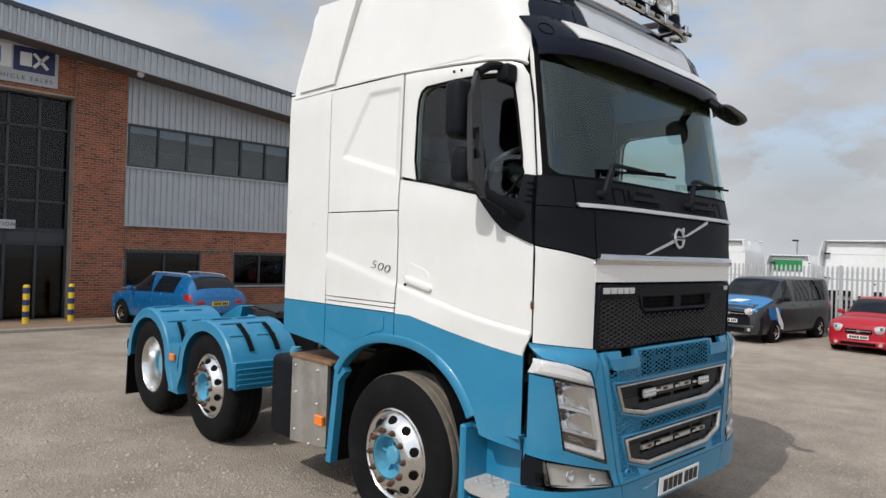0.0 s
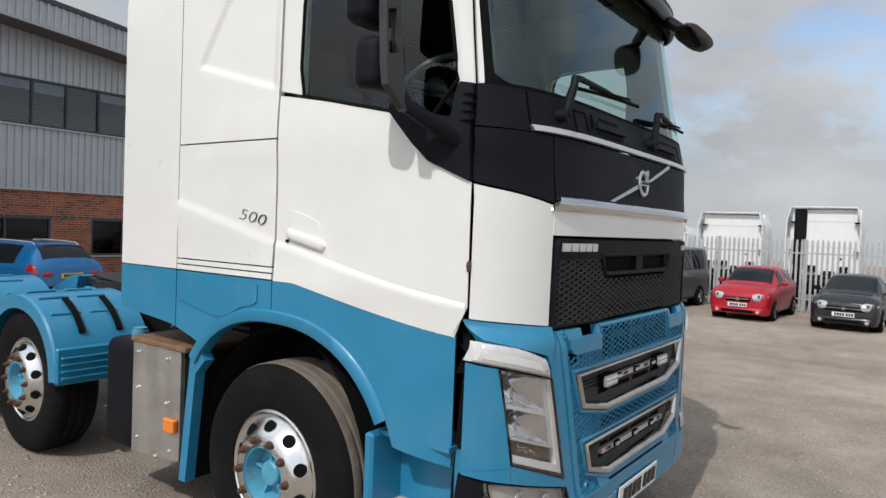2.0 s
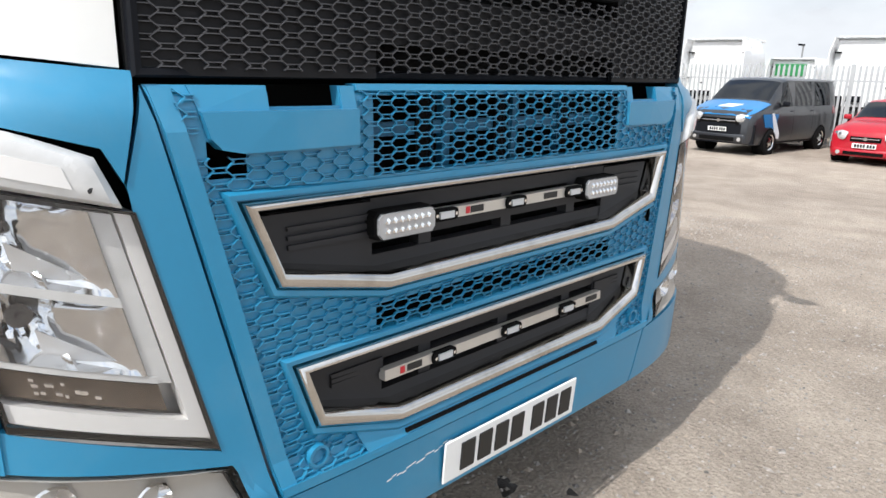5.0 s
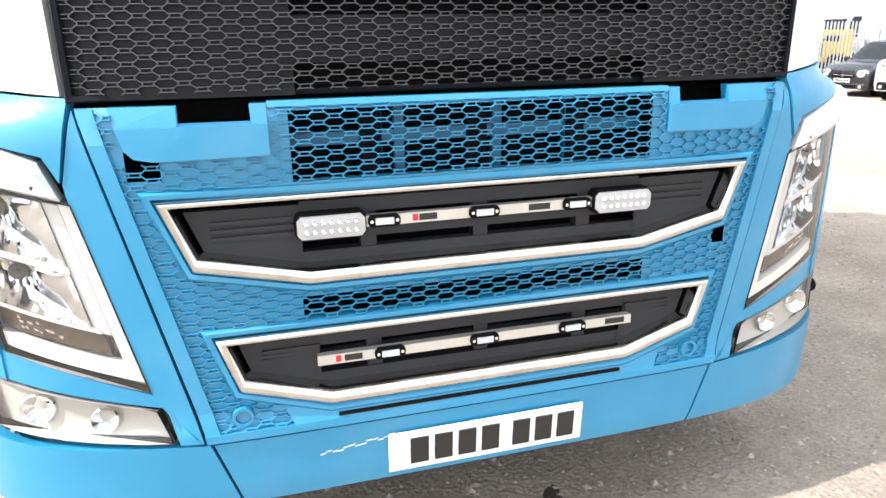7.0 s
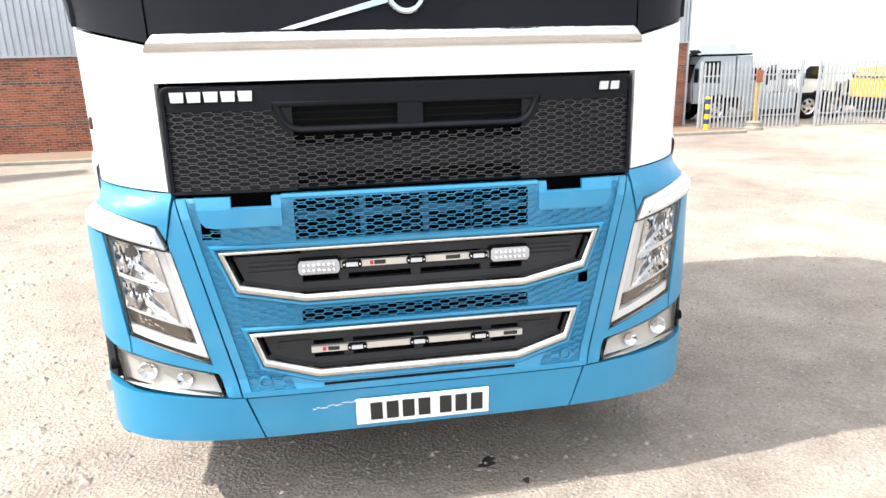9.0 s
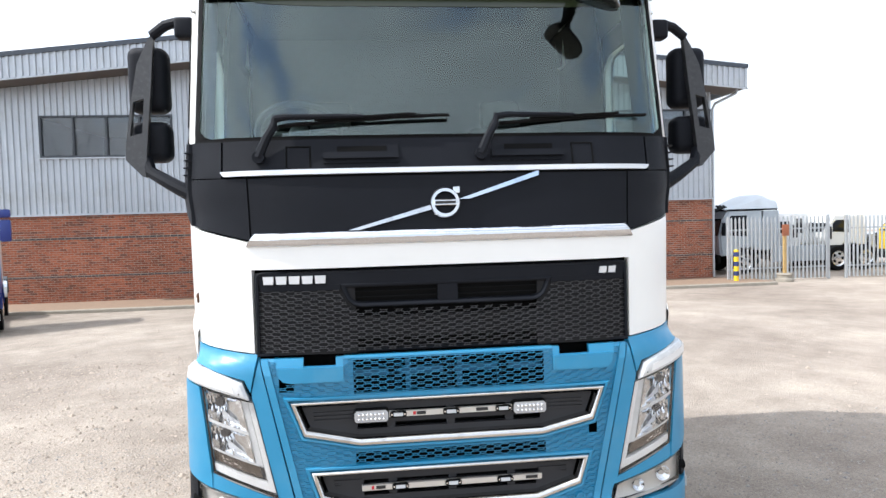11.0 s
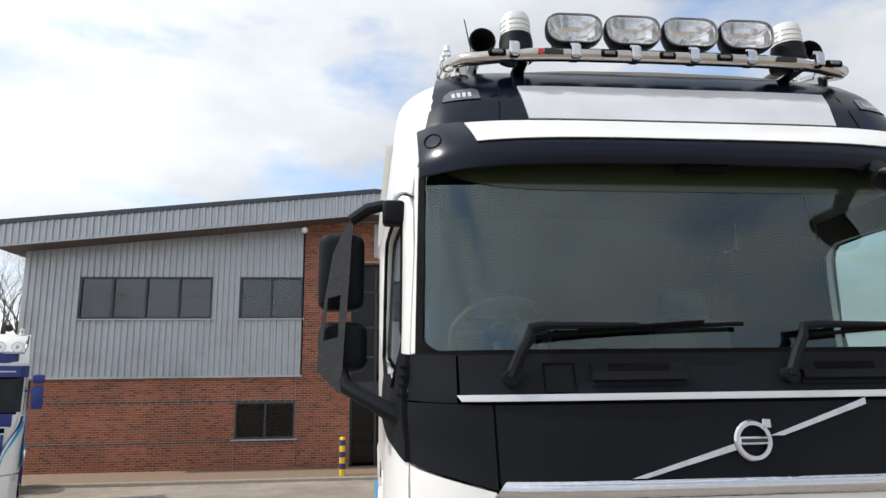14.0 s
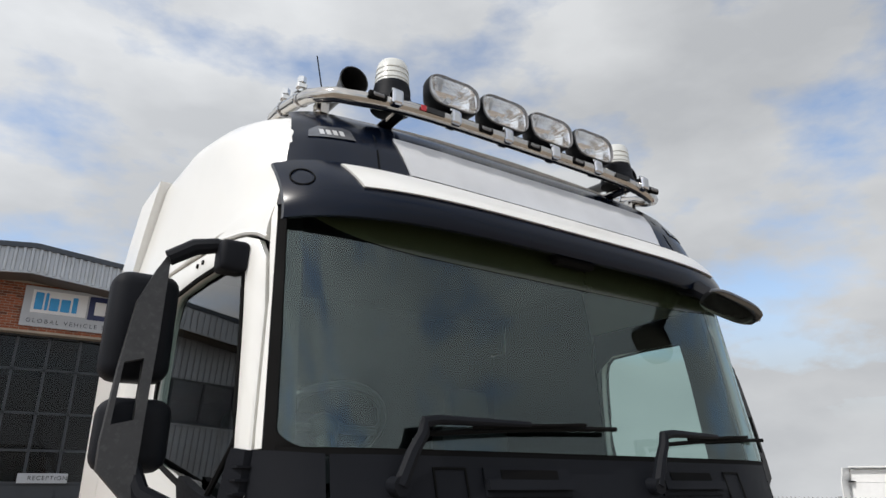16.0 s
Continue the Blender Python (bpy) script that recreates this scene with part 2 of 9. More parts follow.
def rod(bm, a, b, r, n=10, r2=None, caps=True):
    a, b = Vector(a), Vector(b)
    q = (b - a).to_track_quat("Z", "Y").to_matrix().to_4x4()
    m = Matrix.Translation((a + b) / 2) @ q
    bmesh.ops.create_cone(bm, cap_ends=caps, segments=n, radius1=r, radius2=r if r2 is None else r2, depth=(b - a).length, matrix=m)


def tube(bm, pts, r, n=10, close=False):
    """A bent tube through points."""
    pts = [Vector(p) for p in pts]
    rings = []
    for i, p in enumerate(pts):
        d = (pts[min(i + 1, len(pts) - 1)] - pts[max(i - 1, 0)]).normalized()
        side = d.cross(Vector((0, 0, 1)))
        if side.length < 1e-3:
            side = d.cross(Vector((0, 1, 0)))
        side.normalize()
        up = side.cross(d)
        rr = r[i] if isinstance(r, (list, tuple)) else r
        rings.append([bm.verts.new(p + rr * (math.cos(2 * math.pi * k / n) * side + math.sin(2 * math.pi * k / n) * up)) for k in range(n)])
    for a, b in zip(rings, rings[1:]):
        for k in range(n):
            bm.faces.new((a[k], a[(k + 1) % n], b[(k + 1) % n], b[k]))
    bm.faces.new(rings[0][::-1])
    bm.faces.new(rings[-1])


def lathe(bm, profile, n=40, mats=None, axis="x"):
    """Turn a profile of (radius, offset along the axis) round the axis."""
    rings = []
    for r, o in profile:
        ring = []
        for k in range(n):
            c, s = math.cos(2 * math.pi * k / n) * r, math.sin(2 * math.pi * k / n) * r
            ring.append(bm.verts.new((o, c, s) if axis == "x" else (c, s, o) if axis == "z" else (c, o, s)))
        rings.append(ring)
    for i, (a, b) in enumerate(zip(rings, rings[1:])):
        for k in range(n):
            f = bm.faces.new((a[k], a[(k + 1) % n], b[(k + 1) % n], b[k]))
            if mats:
                f.material_index = mats[i]
    return rings


def prism(bm, poly, lo, hi, axis="x", mat=0):
    """A flat polygon pushed along an axis; poly holds the two other coordinates in order."""
    def at(p, v):
        return {"x": (v, p[0], p[1]), "y": (p[0], v, p[1]), "z": (p[0], p[1], v)}[axis]
    a, b = [bm.verts.new(at(p, lo)) for p in poly], [bm.verts.new(at(p, hi)) for p in poly]
    fs = [bm.faces.new(a), bm.faces.new(b[::-1])]
    for i in range(len(poly)):
        j = (i + 1) % len(poly)
        fs.append(bm.faces.new((a[j], a[i], b[i], b[j])))
    for f in fs:
        f.material_index = mat


def grid(bm, f, ns, nt, depth=None, mat=0):
    """Faces over f(s, t), s and t from 0 to 1. depth: a rim goes that far along the vector it gives at each rim point."""
    vs = [[bm.verts.new(f(i / ns, j / nt)) for j in range(nt + 1)] for i in range(ns + 1)]
    for i in range(ns):
        for j in range(nt):
            bm.faces.new((vs[i][j], vs[i + 1][j], vs[i + 1][j + 1], vs[i][j + 1])).material_index = mat
    if depth is not None:
        rim = [(i, 0) for i in range(ns)] + [(ns, j) for j in range(nt)] + [(i, nt) for i in range(ns, 0, -1)] + [(0, j) for j in range(nt, 0, -1)]
        low = [bm.verts.new(vs[i][j].co + Vector(depth(i / ns, j / nt))) for i, j in rim]
        for k in range(len(rim)):
            (i, j), (p, q) = rim[k], rim[(k + 1) % len(rim)]
            bm.faces.new((vs[p][q], vs[i][j], low[k], low[(k + 1) % len(rim)])).material_index = mat
    return vs


def lerp(a, b, t):
    return a + (b - a) * t


def table(rows, v):
    for (a, p), (b, q) in zip(rows, rows[1:]):
        if v <= b:
            return lerp(p, q, max(0.0, (v - a) / (b - a)))
    return rows[-1][1]


def smooth01(v):
    v = max(0.0, min(1.0, v))
    return v * v * (3 - 2 * v)


def gz(x, y):
    """The yard's height: level round the tractor, falling gently towards its edges."""
    return -0.6 * smooth01(math.hypot(max(abs(x) - 3, 0), max(abs(y - 3) - 5, 0)) / 11)


def yard_z(x, y):
    """gz with the small ruts and lumps of the trodden dirt."""
    if abs(x) > 30 or abs(y) > 30:
        return gz(x, y) - 0.026 * max(0.0, math.hypot(x, y) - 62)
    return gz(x, y) + 0.018 * noise.noise((x * 0.55, y * 0.55, 0)) + 0.008 * noise.noise((x * 2.3, y * 2.3, 4)) + 0.006 * noise.noise((x * 5.5, y * 5.5, 9))


def lettering(text, size, depth, mat, name, parent, m, label="", bold=0.0, shear=0.0, spacing=1.0):
    cu = bpy.data.curves.new(name, "FONT")
    cu.body, cu.size, cu.extrude, cu.align_x, cu.align_y = text, size, depth, "CENTER", "CENTER"
    cu.offset, cu.shear, cu.space_character, cu.resolution_u = bold, shear, spacing, 3
    tmp = bpy.data.objects.new(name, cu)
    scene.collection.objects.link(tmp)
    bpy.context.view_layer.update()
    me = bpy.data.meshes.new_from_object(tmp.evaluated_get(bpy.context.evaluated_depsgraph_get()))
    bpy.data.objects.remove(tmp)
    me.materials.clear()
    me.materials.append(mat)
    ob = new(name, me)
    ob.parent = parent
    ob.matrix_basis = m
    return tagged(ob, label)

# ---- yard ----
def yard_material():
    m = bpy.data.materials.new("compacted_dirt_and_stone")
    m.use_nodes = True
    n, l = m.node_tree.nodes, m.node_tree.links
    b = n["Principled BSDF"]
    tc = n.new("ShaderNodeTexCoord")
    def noise_at(s, d, r=0.6):
        t = n.new("ShaderNodeTexNoise")
        t.inputs["Scale"].default_value, t.inputs["Detail"].default_value, t.inputs["Roughness"].default_value = s, d, r
        l.new(tc.outputs["Object"], t.inputs["Vector"])
        return t
    def ramp(src, p0, c0, p1, c1):
        r = n.new("ShaderNodeValToRGB")
        e = r.color_ramp.elements
        e[0].position, e[0].color, e[1].position, e[1].color = p0, (*c0, 1), p1, (*c1, 1)
        l.new(src, r.inputs["Fac"])
        return r
    def mix(a, b2, fac, mode="MIX"):
        x = n.new("ShaderNodeMix")
        x.data_type, x.blend_type = "RGBA", mode
        l.new(a, x.inputs["A"])
        l.new(b2, x.inputs["B"])
        if isinstance(fac, float):
            x.inputs["Factor"].default_value = fac
        else:
            l.new(fac, x.inputs["Factor"])
        return x.outputs["Result"]
    broad, mid, fine = noise_at(0.22, 6), noise_at(1.7, 8, 0.7), noise_at(70, 8, 0.75)
    stones = n.new("ShaderNodeTexVoronoi")
    stones.inputs["Scale"].default_value = 55
    l.new(tc.outputs["Object"], stones.inputs["Vector"])
    c1 = ramp(broad.outputs["Fac"], 0.35, (0.285, 0.242, 0.203), 0.66, (0.435, 0.380, 0.320))
    c2 = ramp(mid.outputs["Fac"], 0.36, (0.70, 0.68, 0.66), 0.64, (1.12, 1.11, 1.09))
    c3 = ramp(fine.outputs["Fac"], 0.34, (0.62, 0.61, 0.60), 0.66, (1.22, 1.22, 1.22))
    c4 = ramp(stones.outputs["Color"], 0.1, (0.84, 0.83, 0.82), 0.9, (1.12, 1.12, 1.11))
    out = mix(c1.outputs["Color"], c2.outputs["Color"], 0.65, "MULTIPLY")
    out = mix(out, c3.outputs["Color"], 0.75, "MULTIPLY")
    out = mix(out, c4.outputs["Color"], 0.6, "MULTIPLY")
    # slightly paler towards +x, on the open side of the yard
    sep, dry = n.new("ShaderNodeSeparateXYZ"), n.new("ShaderNodeMapRange")
    l.new(tc.outputs["Object"], sep.inputs[0])
    dry.interpolation_type = "SMOOTHSTEP"
    dry.inputs["From Min"].default_value, dry.inputs["From Max"].default_value = 1.5, 6.0
    l.new(sep.outputs["X"], dry.inputs["Value"])
    side_tint = n.new("ShaderNodeRGB")
    side_tint.outputs[0].default_value = (1.10, 1.09, 1.09, 1)
    out = mix(out, side_tint.outputs[0], dry.outputs["Result"], "MULTIPLY")
    l.new(out, b.inputs["Base Color"])
    b.inputs["Roughness"].default_value = 0.95
    b.inputs["Specular IOR Level"].default_value = 0.2
    add = n.new("ShaderNodeMath")
    add.operation = "ADD"
    l.new(fine.outputs["Fac"], add.inputs[0])
    l.new(stones.outputs["Distance"], add.inputs[1])
    bp = n.new("ShaderNodeBump")
    bp.inputs["Strength"].default_value, bp.inputs["Distance"].default_value = 0.5, 0.03
    l.new(add.outputs["Value"], bp.inputs["Height"])
    l.new(bp.outputs["Normal"], b.inputs["Normal"])
    return m


M_YARD = yard_material()
def yard():
    axis = [-900, -400, -200, -120, -80, -60, -45, -35]
    fine = np.concatenate([np.arange(-28, -9, 0.7), np.arange(-9, 9, 0.13), np.arange(9, 28.01, 0.7)])
    xs = [float(v) for v in axis] + [float(v) for v in fine] + [-v for v in axis[::-1]]
    ys = [v + 3 for v in xs]
    verts = [(x, y, yard_z(x, y)) for x in xs for y in ys]
    k = len(ys)
    faces = [(i * k + j, (i + 1) * k + j, (i + 1) * k + j + 1, i * k + j + 1) for i in range(len(xs) - 1) for j in range(k - 1)]
    me = bpy.data.meshes.new("ground")
    me.from_pydata(verts, [], faces)
    me.shade_smooth()
    me.materials.append(M_YARD)
    tagged(new("ground", me), "compacted dirt and stone yard, dusty and rutted", "ground", kind="structure")


yard()


# ---- office building ----
BG = -0.6                      # the ground by the building
WALL_Y = 20.5                  # its front wall
BX0, BX1 = -12.75, 12.25       # its two corners
MET_Z, WIN0, WIN1 = 2.42, 4.28, 5.66
PEAK_X = -1.4


def brick_material(name, base, dark):
    m = bpy.data.materials.new(name)
    m.use_nodes = True
    n, l = m.node_tree.nodes, m.node_tree.links
    b = n["Principled BSDF"]
    tc, mp = n.new("ShaderNodeTexCoord"), n.new("ShaderNodeMapping")
    mp.inputs["Rotation"].default_value = (radians(-90), 0, 0)
    br = n.new("ShaderNodeTexBrick")
    br.inputs["Color1"].default_value, br.inputs["Color2"].default_value = (*base, 1), (*dark, 1)
    br.inputs["Mortar"].default_value = (0.33, 0.285, 0.235, 1)
    br.inputs["Scale"].default_value, br.inputs["Mortar Size"].default_value = 1.0, 0.009
    br.inputs["Brick Width"].default_value, br.inputs["Row Height"].default_value, br.inputs["Bias"].default_value = 0.225, 0.075, -0.1
    no = n.new("ShaderNodeTexNoise")
    no.inputs["Scale"].default_value, no.inputs["Detail"].default_value = 1.3, 7
    rp = n.new("ShaderNodeMapRange")
    rp.inputs["To Min"].default_value, rp.inputs["To Max"].default_value = 0.7, 1.3
    mu = n.new("ShaderNodeVectorMath")
    mu.operation = "SCALE"
    bp = n.new("ShaderNodeBump")
    bp.inputs["Strength"].default_value, bp.inputs["Distance"].default_value, bp.invert = 0.7, 0.01, True
    l.new(tc.outputs["Object"], mp.inputs["Vector"])
    l.new(mp.outputs["Vector"], br.inputs["Vector"])
    l.new(tc.outputs["Object"], no.inputs["Vector"])
    l.new(no.outputs["Fac"], rp.inputs["Value"])
    l.new(br.outputs["Color"], mu.inputs[0])
    l.new(rp.outputs["Result"], mu.inputs["Scale"])
    l.new(mu.outputs["Vector"], b.inputs["Base Color"])
    l.new(br.outputs["Fac"], bp.inputs["Height"])
    l.new(bp.outputs["Normal"], b.inputs["Normal"])
    b.inputs["Roughness"].default_value = 0.9
    return m


M_BRICK = brick_material("red_brick", (0.29, 0.076, 0.032), (0.11, 0.038, 0.025))
M_BRICKBLUE = brick_material("blue_engineering_brick", (0.055, 0.05, 0.055), (0.09, 0.06, 0.055))
M_MORTAR = material("weathered_mortar", (0.33, 0.285, 0.235), 0.95, vary=0.2, scale=1.3, bump=0.3, bump_scale=80)
BRICKWORK = []      # faces to be laid with bricks: x0, x1, z0, z1, y, the wall
M_CLAD = material("grey_profiled_steel", (0.42, 0.445, 0.475), 0.36, 0.35, vary=0.06, scale=1.2, dirt=(0.32, 0.32, 0.31), dirt_amount=0.5, dirt_scale=1.5)
M_SOFFIT = material("dark_soffit", (0.10, 0.085, 0.075), 0.7, vary=0.15)
M_FRAMEGREY = material("dark_grey_window_frame", (0.03, 0.036, 0.045), 0.4, vary=0.1)
M_PAVE = material("brown_paving", (0.24, 0.165, 0.11), 0.9, vary=0.15, bump=0.4, bump_scale=40)
M_KERB = material("concrete_kerb", (0.30, 0.27, 0.22), 0.9, vary=0.15, bump=0.4, bump_scale=60)
M_ROOFTRIM = material("dark_roof_trim", (0.035, 0.045, 0.06), 0.5, vary=0.1)
M_BLIND = material("white_blind", (0.70, 0.70, 0.70), 0.8, vary=0.05)
M_SIGNWHITE = material("white_sign_board", (0.72, 0.73, 0.74), 0.4, vary=0.03)
M_SIGNBLUE = material("sign_sky_blue", (0.03, 0.30, 0.62), 0.4, vary=0.03)
M_SIGNNAVY = material("sign_navy", (0.012, 0.02, 0.085), 0.4, vary=0.05)
M_SIGNGREYBOARD = material("pale_grey_board", (0.42, 0.44, 0.47), 0.45, vary=0.04)
M_SIGNGREY = material("sign_grey_print", (0.08, 0.085, 0.1), 0.5)


def eave(x):
    """Underside of the roof fascia along the front."""
    return 7.63 - 0.1 * abs(x - PEAK_X)


def clad(bm, x0, x1, zlo, zhi, y, pitch=0.2, deep=0.05):
    """A sheet of trapezoid ribs between two heights; zhi may depend on x."""
    xs, n = [], max(1, round((x1 - x0) / pitch))
    p = (x1 - x0) / n
    for i in range(n):
        a = x0 + i * p
        xs += [(a, 0), (a + 0.45 * p, 0), (a + 0.58 * p, deep), (a + 0.87 * p, deep)]
    xs.append((x1, 0))
    top = zhi if callable(zhi) else (lambda x: zhi)
    lo = [bm.verts.new((x, y - d, zlo)) for x, d in xs]
    hi = [bm.verts.new((x, y - d, top(x))) for x, d in xs]
    for i in range(len(xs) - 1):
        bm.faces.new((lo[i], lo[i + 1], hi[i + 1], hi[i]))


def window_strip(name, x0, x1, z0, z1, y, lights, parent, label, blinds=(), pane=None):
    """A dark framed row of lights set into the wall."""
    bm = bmesh.new()
    t = 0.06
    for zc in (z0 + t / 2, z1 - t / 2):
        box(bm, ((x0 + x1) / 2, y - 0.02, zc), (x1 - x0, 0.09, t))
    edges = [x0 + t / 2] + [lerp(x0, x1, k / lights) for k in range(1, lights)] + [x1 - t / 2]
    for xc in edges:
        box(bm, (xc, y - 0.018, (z0 + z1) / 2), (t, 0.085, z1 - z0 - 2 * t))
    win = part(name, bm, M_FRAMEGREY, parent, label)
    for k in range(lights):
        a, b = lerp(x0, x1, k / lights) + t / 2, lerp(x0, x1, (k + 1) / lights) - t / 2
        part("pane", boxed((b - a, 0.012, z1 - z0 - 2 * t), centre=((a + b) / 2, y + 0.012, (z0 + z1) / 2)), pane or M_GLASSPANE, win)
        if k in blinds:
            drop = 0.22 + 0.05 * ((k * 7) % 3)
            part("blind", boxed((b - a - 0.02, 0.01, drop), centre=((a + b) / 2, y + 0.05, z1 - t - drop / 2)), M_BLIND, win, "pulled-down white roller blind")
    bm = bmesh.new()
    box(bm, ((x0 + x1) / 2, y - 0.06, z0 - 0.025), (x1 - x0 + 0.16, 0.14, 0.04))
    part("window_sill", bm, M_CLAD, win)
    return win


M_GLASSPANE = glass("office_window_glass", (0.80, 0.88, 0.95), 0.72, ior=1.75)
M_GLASSDOOR = glass("tinted_entrance_glass", (0.6, 0.65, 0.7), 0.5, ior=1.38)


def building():
    house = thing("office_building", "two-storey brick and grey steel office with a low gable", "building")
    # walls with openings: (x0, x1, z0, z1) rectangles of brick below, steel above
    def wall(name, rects, mat, y=WALL_Y, deep=0.3, label=""):
        bm = bmesh.new()
        for x0, x1, z0, z1 in rects:
            box(bm, ((x0 + x1) / 2, y + deep / 2, (z0 + z1) / 2), (x1 - x0, deep, z1 - z0))
        return part(name, bm, mat, house, label)
    gw0, gw1 = 0.42, 1.58
    wins_l = [(-5.85, -3.95)]
    wins_r = [(3.5, 6.0), (7.2, 10.3)]
    def around(x0, x1, z0, z1, holes, h0, h1):
        out, x = [], x0
        for a, b in holes:
            out += [(x, a, z0, z1), (a, b, z0, h0), (a, b, h1, z1)]
            x = b
        return out + [(x, x1, z0, z1)]
    for a, b, holes in ((BX0, -3.75, wins_l), (3.4, BX1, wins_r)):
        rects = around(a, b, BG - 0.1, MET_Z, holes, gw0, gw1)
        face = wall("brick_wall", rects, M_MORTAR)
        BRICKWORK.extend((x0, x1, z0, z1, WALL_Y, face) for x0, x1, z0, z1 in rects)
    for zc in (0.36, 1.62):
        for a, b in ((BX0, -3.75), (3.4, BX1)):
            bm = bmesh.new()
            holes = wins_l if a < 0 else wins_r
            if gw0 < zc < gw1:
                continue
            box(bm, ((a + b) / 2, WALL_Y - 0.002, zc), (b - a, 0.02, 0.075))
            part("brick_band", bm, M_BRICKBLUE, house, "dark blue brick band")
    for a, b in ((-3.75, -2.2), (1.9, 3.4)):
        bm = bmesh.new()
        prism(bm, [(a, BG - 0.1), (b, BG - 0.1), (b, eave(b) + 0.05), (a, eave(a) + 0.05)], WALL_Y - 0.1, WALL_Y + 0.5, "y")
        face = part("brick_pier", bm, M_MORTAR, house)
        BRICKWORK.append((a, b, BG - 0.1, None, WALL_Y - 0.1, face))
    # upper steel cladding with the window rows cut out
    up_l, up_r = [(-10.95, -6.75), (-5.85, -3.8)], [(3.45, BX1 - 0.02)]
    for (x0, x1, holes) in ((BX0, -3.75, up_l), (3.4, BX1, up_r)):
        bm = bmesh.new()
        x = x0
        for a, b in holes + [(x1, x1)]:
            if a - x > 0.05:
                clad(bm, x, a, MET_Z, eave, WALL_Y - 0.005)
            if b > a:
                clad(bm, a, b, MET_Z, WIN0, WALL_Y - 0.005)
                clad(bm, a, b, WIN1, eave, WALL_Y - 0.005)
            x = b
        part("steel_cladding", bm, M_CLAD, house, "vertical ribbed grey steel cladding")
        bm = bmesh.new()
        box(bm, ((x0 + x1) / 2, WALL_Y - 0.045, MET_Z - 0.02), (x1 - x0, 0.1, 0.06))
        part("drip_flashing", bm, M_CLAD, house)
    window_strip("window", -10.95, -6.75, WIN0, WIN1, WALL_Y, 4, house, "dark framed window row under grey cladding")
    window_strip("window", -5.85, -3.8, WIN0, WIN1, WALL_Y, 2, house, "dark framed two-light window")
    window_strip("window", 3.45, BX1 - 0.05, WIN0, WIN1, WALL_Y, 9, house, "long dark framed window row with white blinds", blinds=(0, 1, 2, 4, 5, 6, 7))
    for a, b in wins_l:
        window_strip("window", a, b, gw0, gw1, WALL_Y + 0.06, 2, house, "dark ground-floor window in brick", pane=M_GLASSDOOR)
    for a, b in wins_r:
        window_strip("window", a, b, gw0, gw1, WALL_Y + 0.06, 2 if b - a < 3 else 3, house, "dark ground-floor window in brick", pane=M_GLASSDOOR)
    # glazed entrance between the piers
    ent = part("entrance_glazing", boxed((4.1, 0.02, 6.8), centre=(-0.15, WALL_Y + 0.45, BG + 3.4)), M_GLASSDOOR, house, "tall dark glazed reception entrance")
    bm = bmesh.new()
    for k in range(6):
        box(bm, (lerp(-2.17, 1.87, k / 5), WALL_Y + 0.42, BG + 3.4), (0.07, 0.1, 6.8))
    for z in (BG + 0.05, 1.75, 2.1, 3.0, 4.0, 5.2, 6.15):
        box(bm, (-0.15, WALL_Y + 0.415, z), (4.1, 0.09, 0.06))
    part("mullions", bm, M_FRAMEGREY, ent)
    part("spandrel", boxed((4.1, 0.06, 0.5), centre=(-0.15, WALL_Y + 0.40, 1.93)), M_FRAMEGREY, ent)
    bm = bmesh.new()
    prism(bm, [(-2.2, 6.17), (1.9, 6.17), (1.9, eave(1.9) + 0.05), (PEAK_X, eave(PEAK_X) + 0.05), (-2.2, eave(-2.2) + 0.05)], WALL_Y - 0.02, WALL_Y + 0.4, "y")
    face = part("brick_gable", bm, M_MORTAR, house)
    BRICKWORK.append((-2.2, 1.9, 6.17, None, WALL_Y - 0.02, face))
    # name board over the entrance: plain shapes for the name, the tag line in letters
    board = part("sign_board", boxed((2.83, 0.08, 1.16), 0.01, centre=(-0.02, WALL_Y - 0.07, 6.92)), M_SIGNGREYBOARD, house, "grey and white sign board over the entrance")
    part("sign_field", boxed((1.42, 0.02, 0.66), centre=(-0.52, WALL_Y - 0.115, 7.07)), M_SIGNWHITE, board)
    part("sign_field", boxed((1.06, 0.022, 0.70), centre=(0.77, WALL_Y - 0.115, 7.05)), M_SIGNNAVY, board)
    for x, w, h, z in ((-1.05, 0.21, 0.50, 7.08), (-0.86, 0.08, 0.50, 7.08), (-0.66, 0.24, 0.37, 7.015), (-0.37, 0.24, 0.37, 7.015), (-0.13, 0.13, 0.46, 7.06)):
        bm = bmesh.new()
        box(bm, (x, WALL_Y - 0.13, z), (w, 0.02, h), 0.015)
        part("sign_bar", bm, M_SIGNBLUE, board, "plain sky-blue shape")
    bm = bmesh.new()
    box(bm, (0.55, WALL_Y - 0.13, 7.05), (0.30, 0.02, 0.40), 0.01)
    part("sign_bar", bm, M_SIGNWHITE, board)
    bm = bmesh.new()
    for a in (-42, 42):
        box(bm, (0.93, WALL_Y - 0.13, 7.05), (0.09, 0.02, 0.55), 0.01, Matrix.Rotation(radians(a), 3, "Y"))
    part("sign_bar", bm, M_SIGNWHITE, board)
    lettering("GLOBAL VEHICLE SALES", 0.17, 0.006, M_SIGNGREY, "tag_line", board, pose(-0.02, WALL_Y - 0.115, 6.50, 90), spacing=1.45)
    rec = part("reception_sign", boxed((1.22, 0.04, 0.26), 0.005, centre=(-0.1, WALL_Y + 0.30, 2.27)), M_SIGNGREYBOARD, house, "grey reception sign")
    lettering("RECEPTION", 0.16, 0.004, M_BARS, "sign_letters", rec, pose(0.02, WALL_Y + 0.277, 2.27, 90), spacing=1.2)
    bm = bmesh.new()
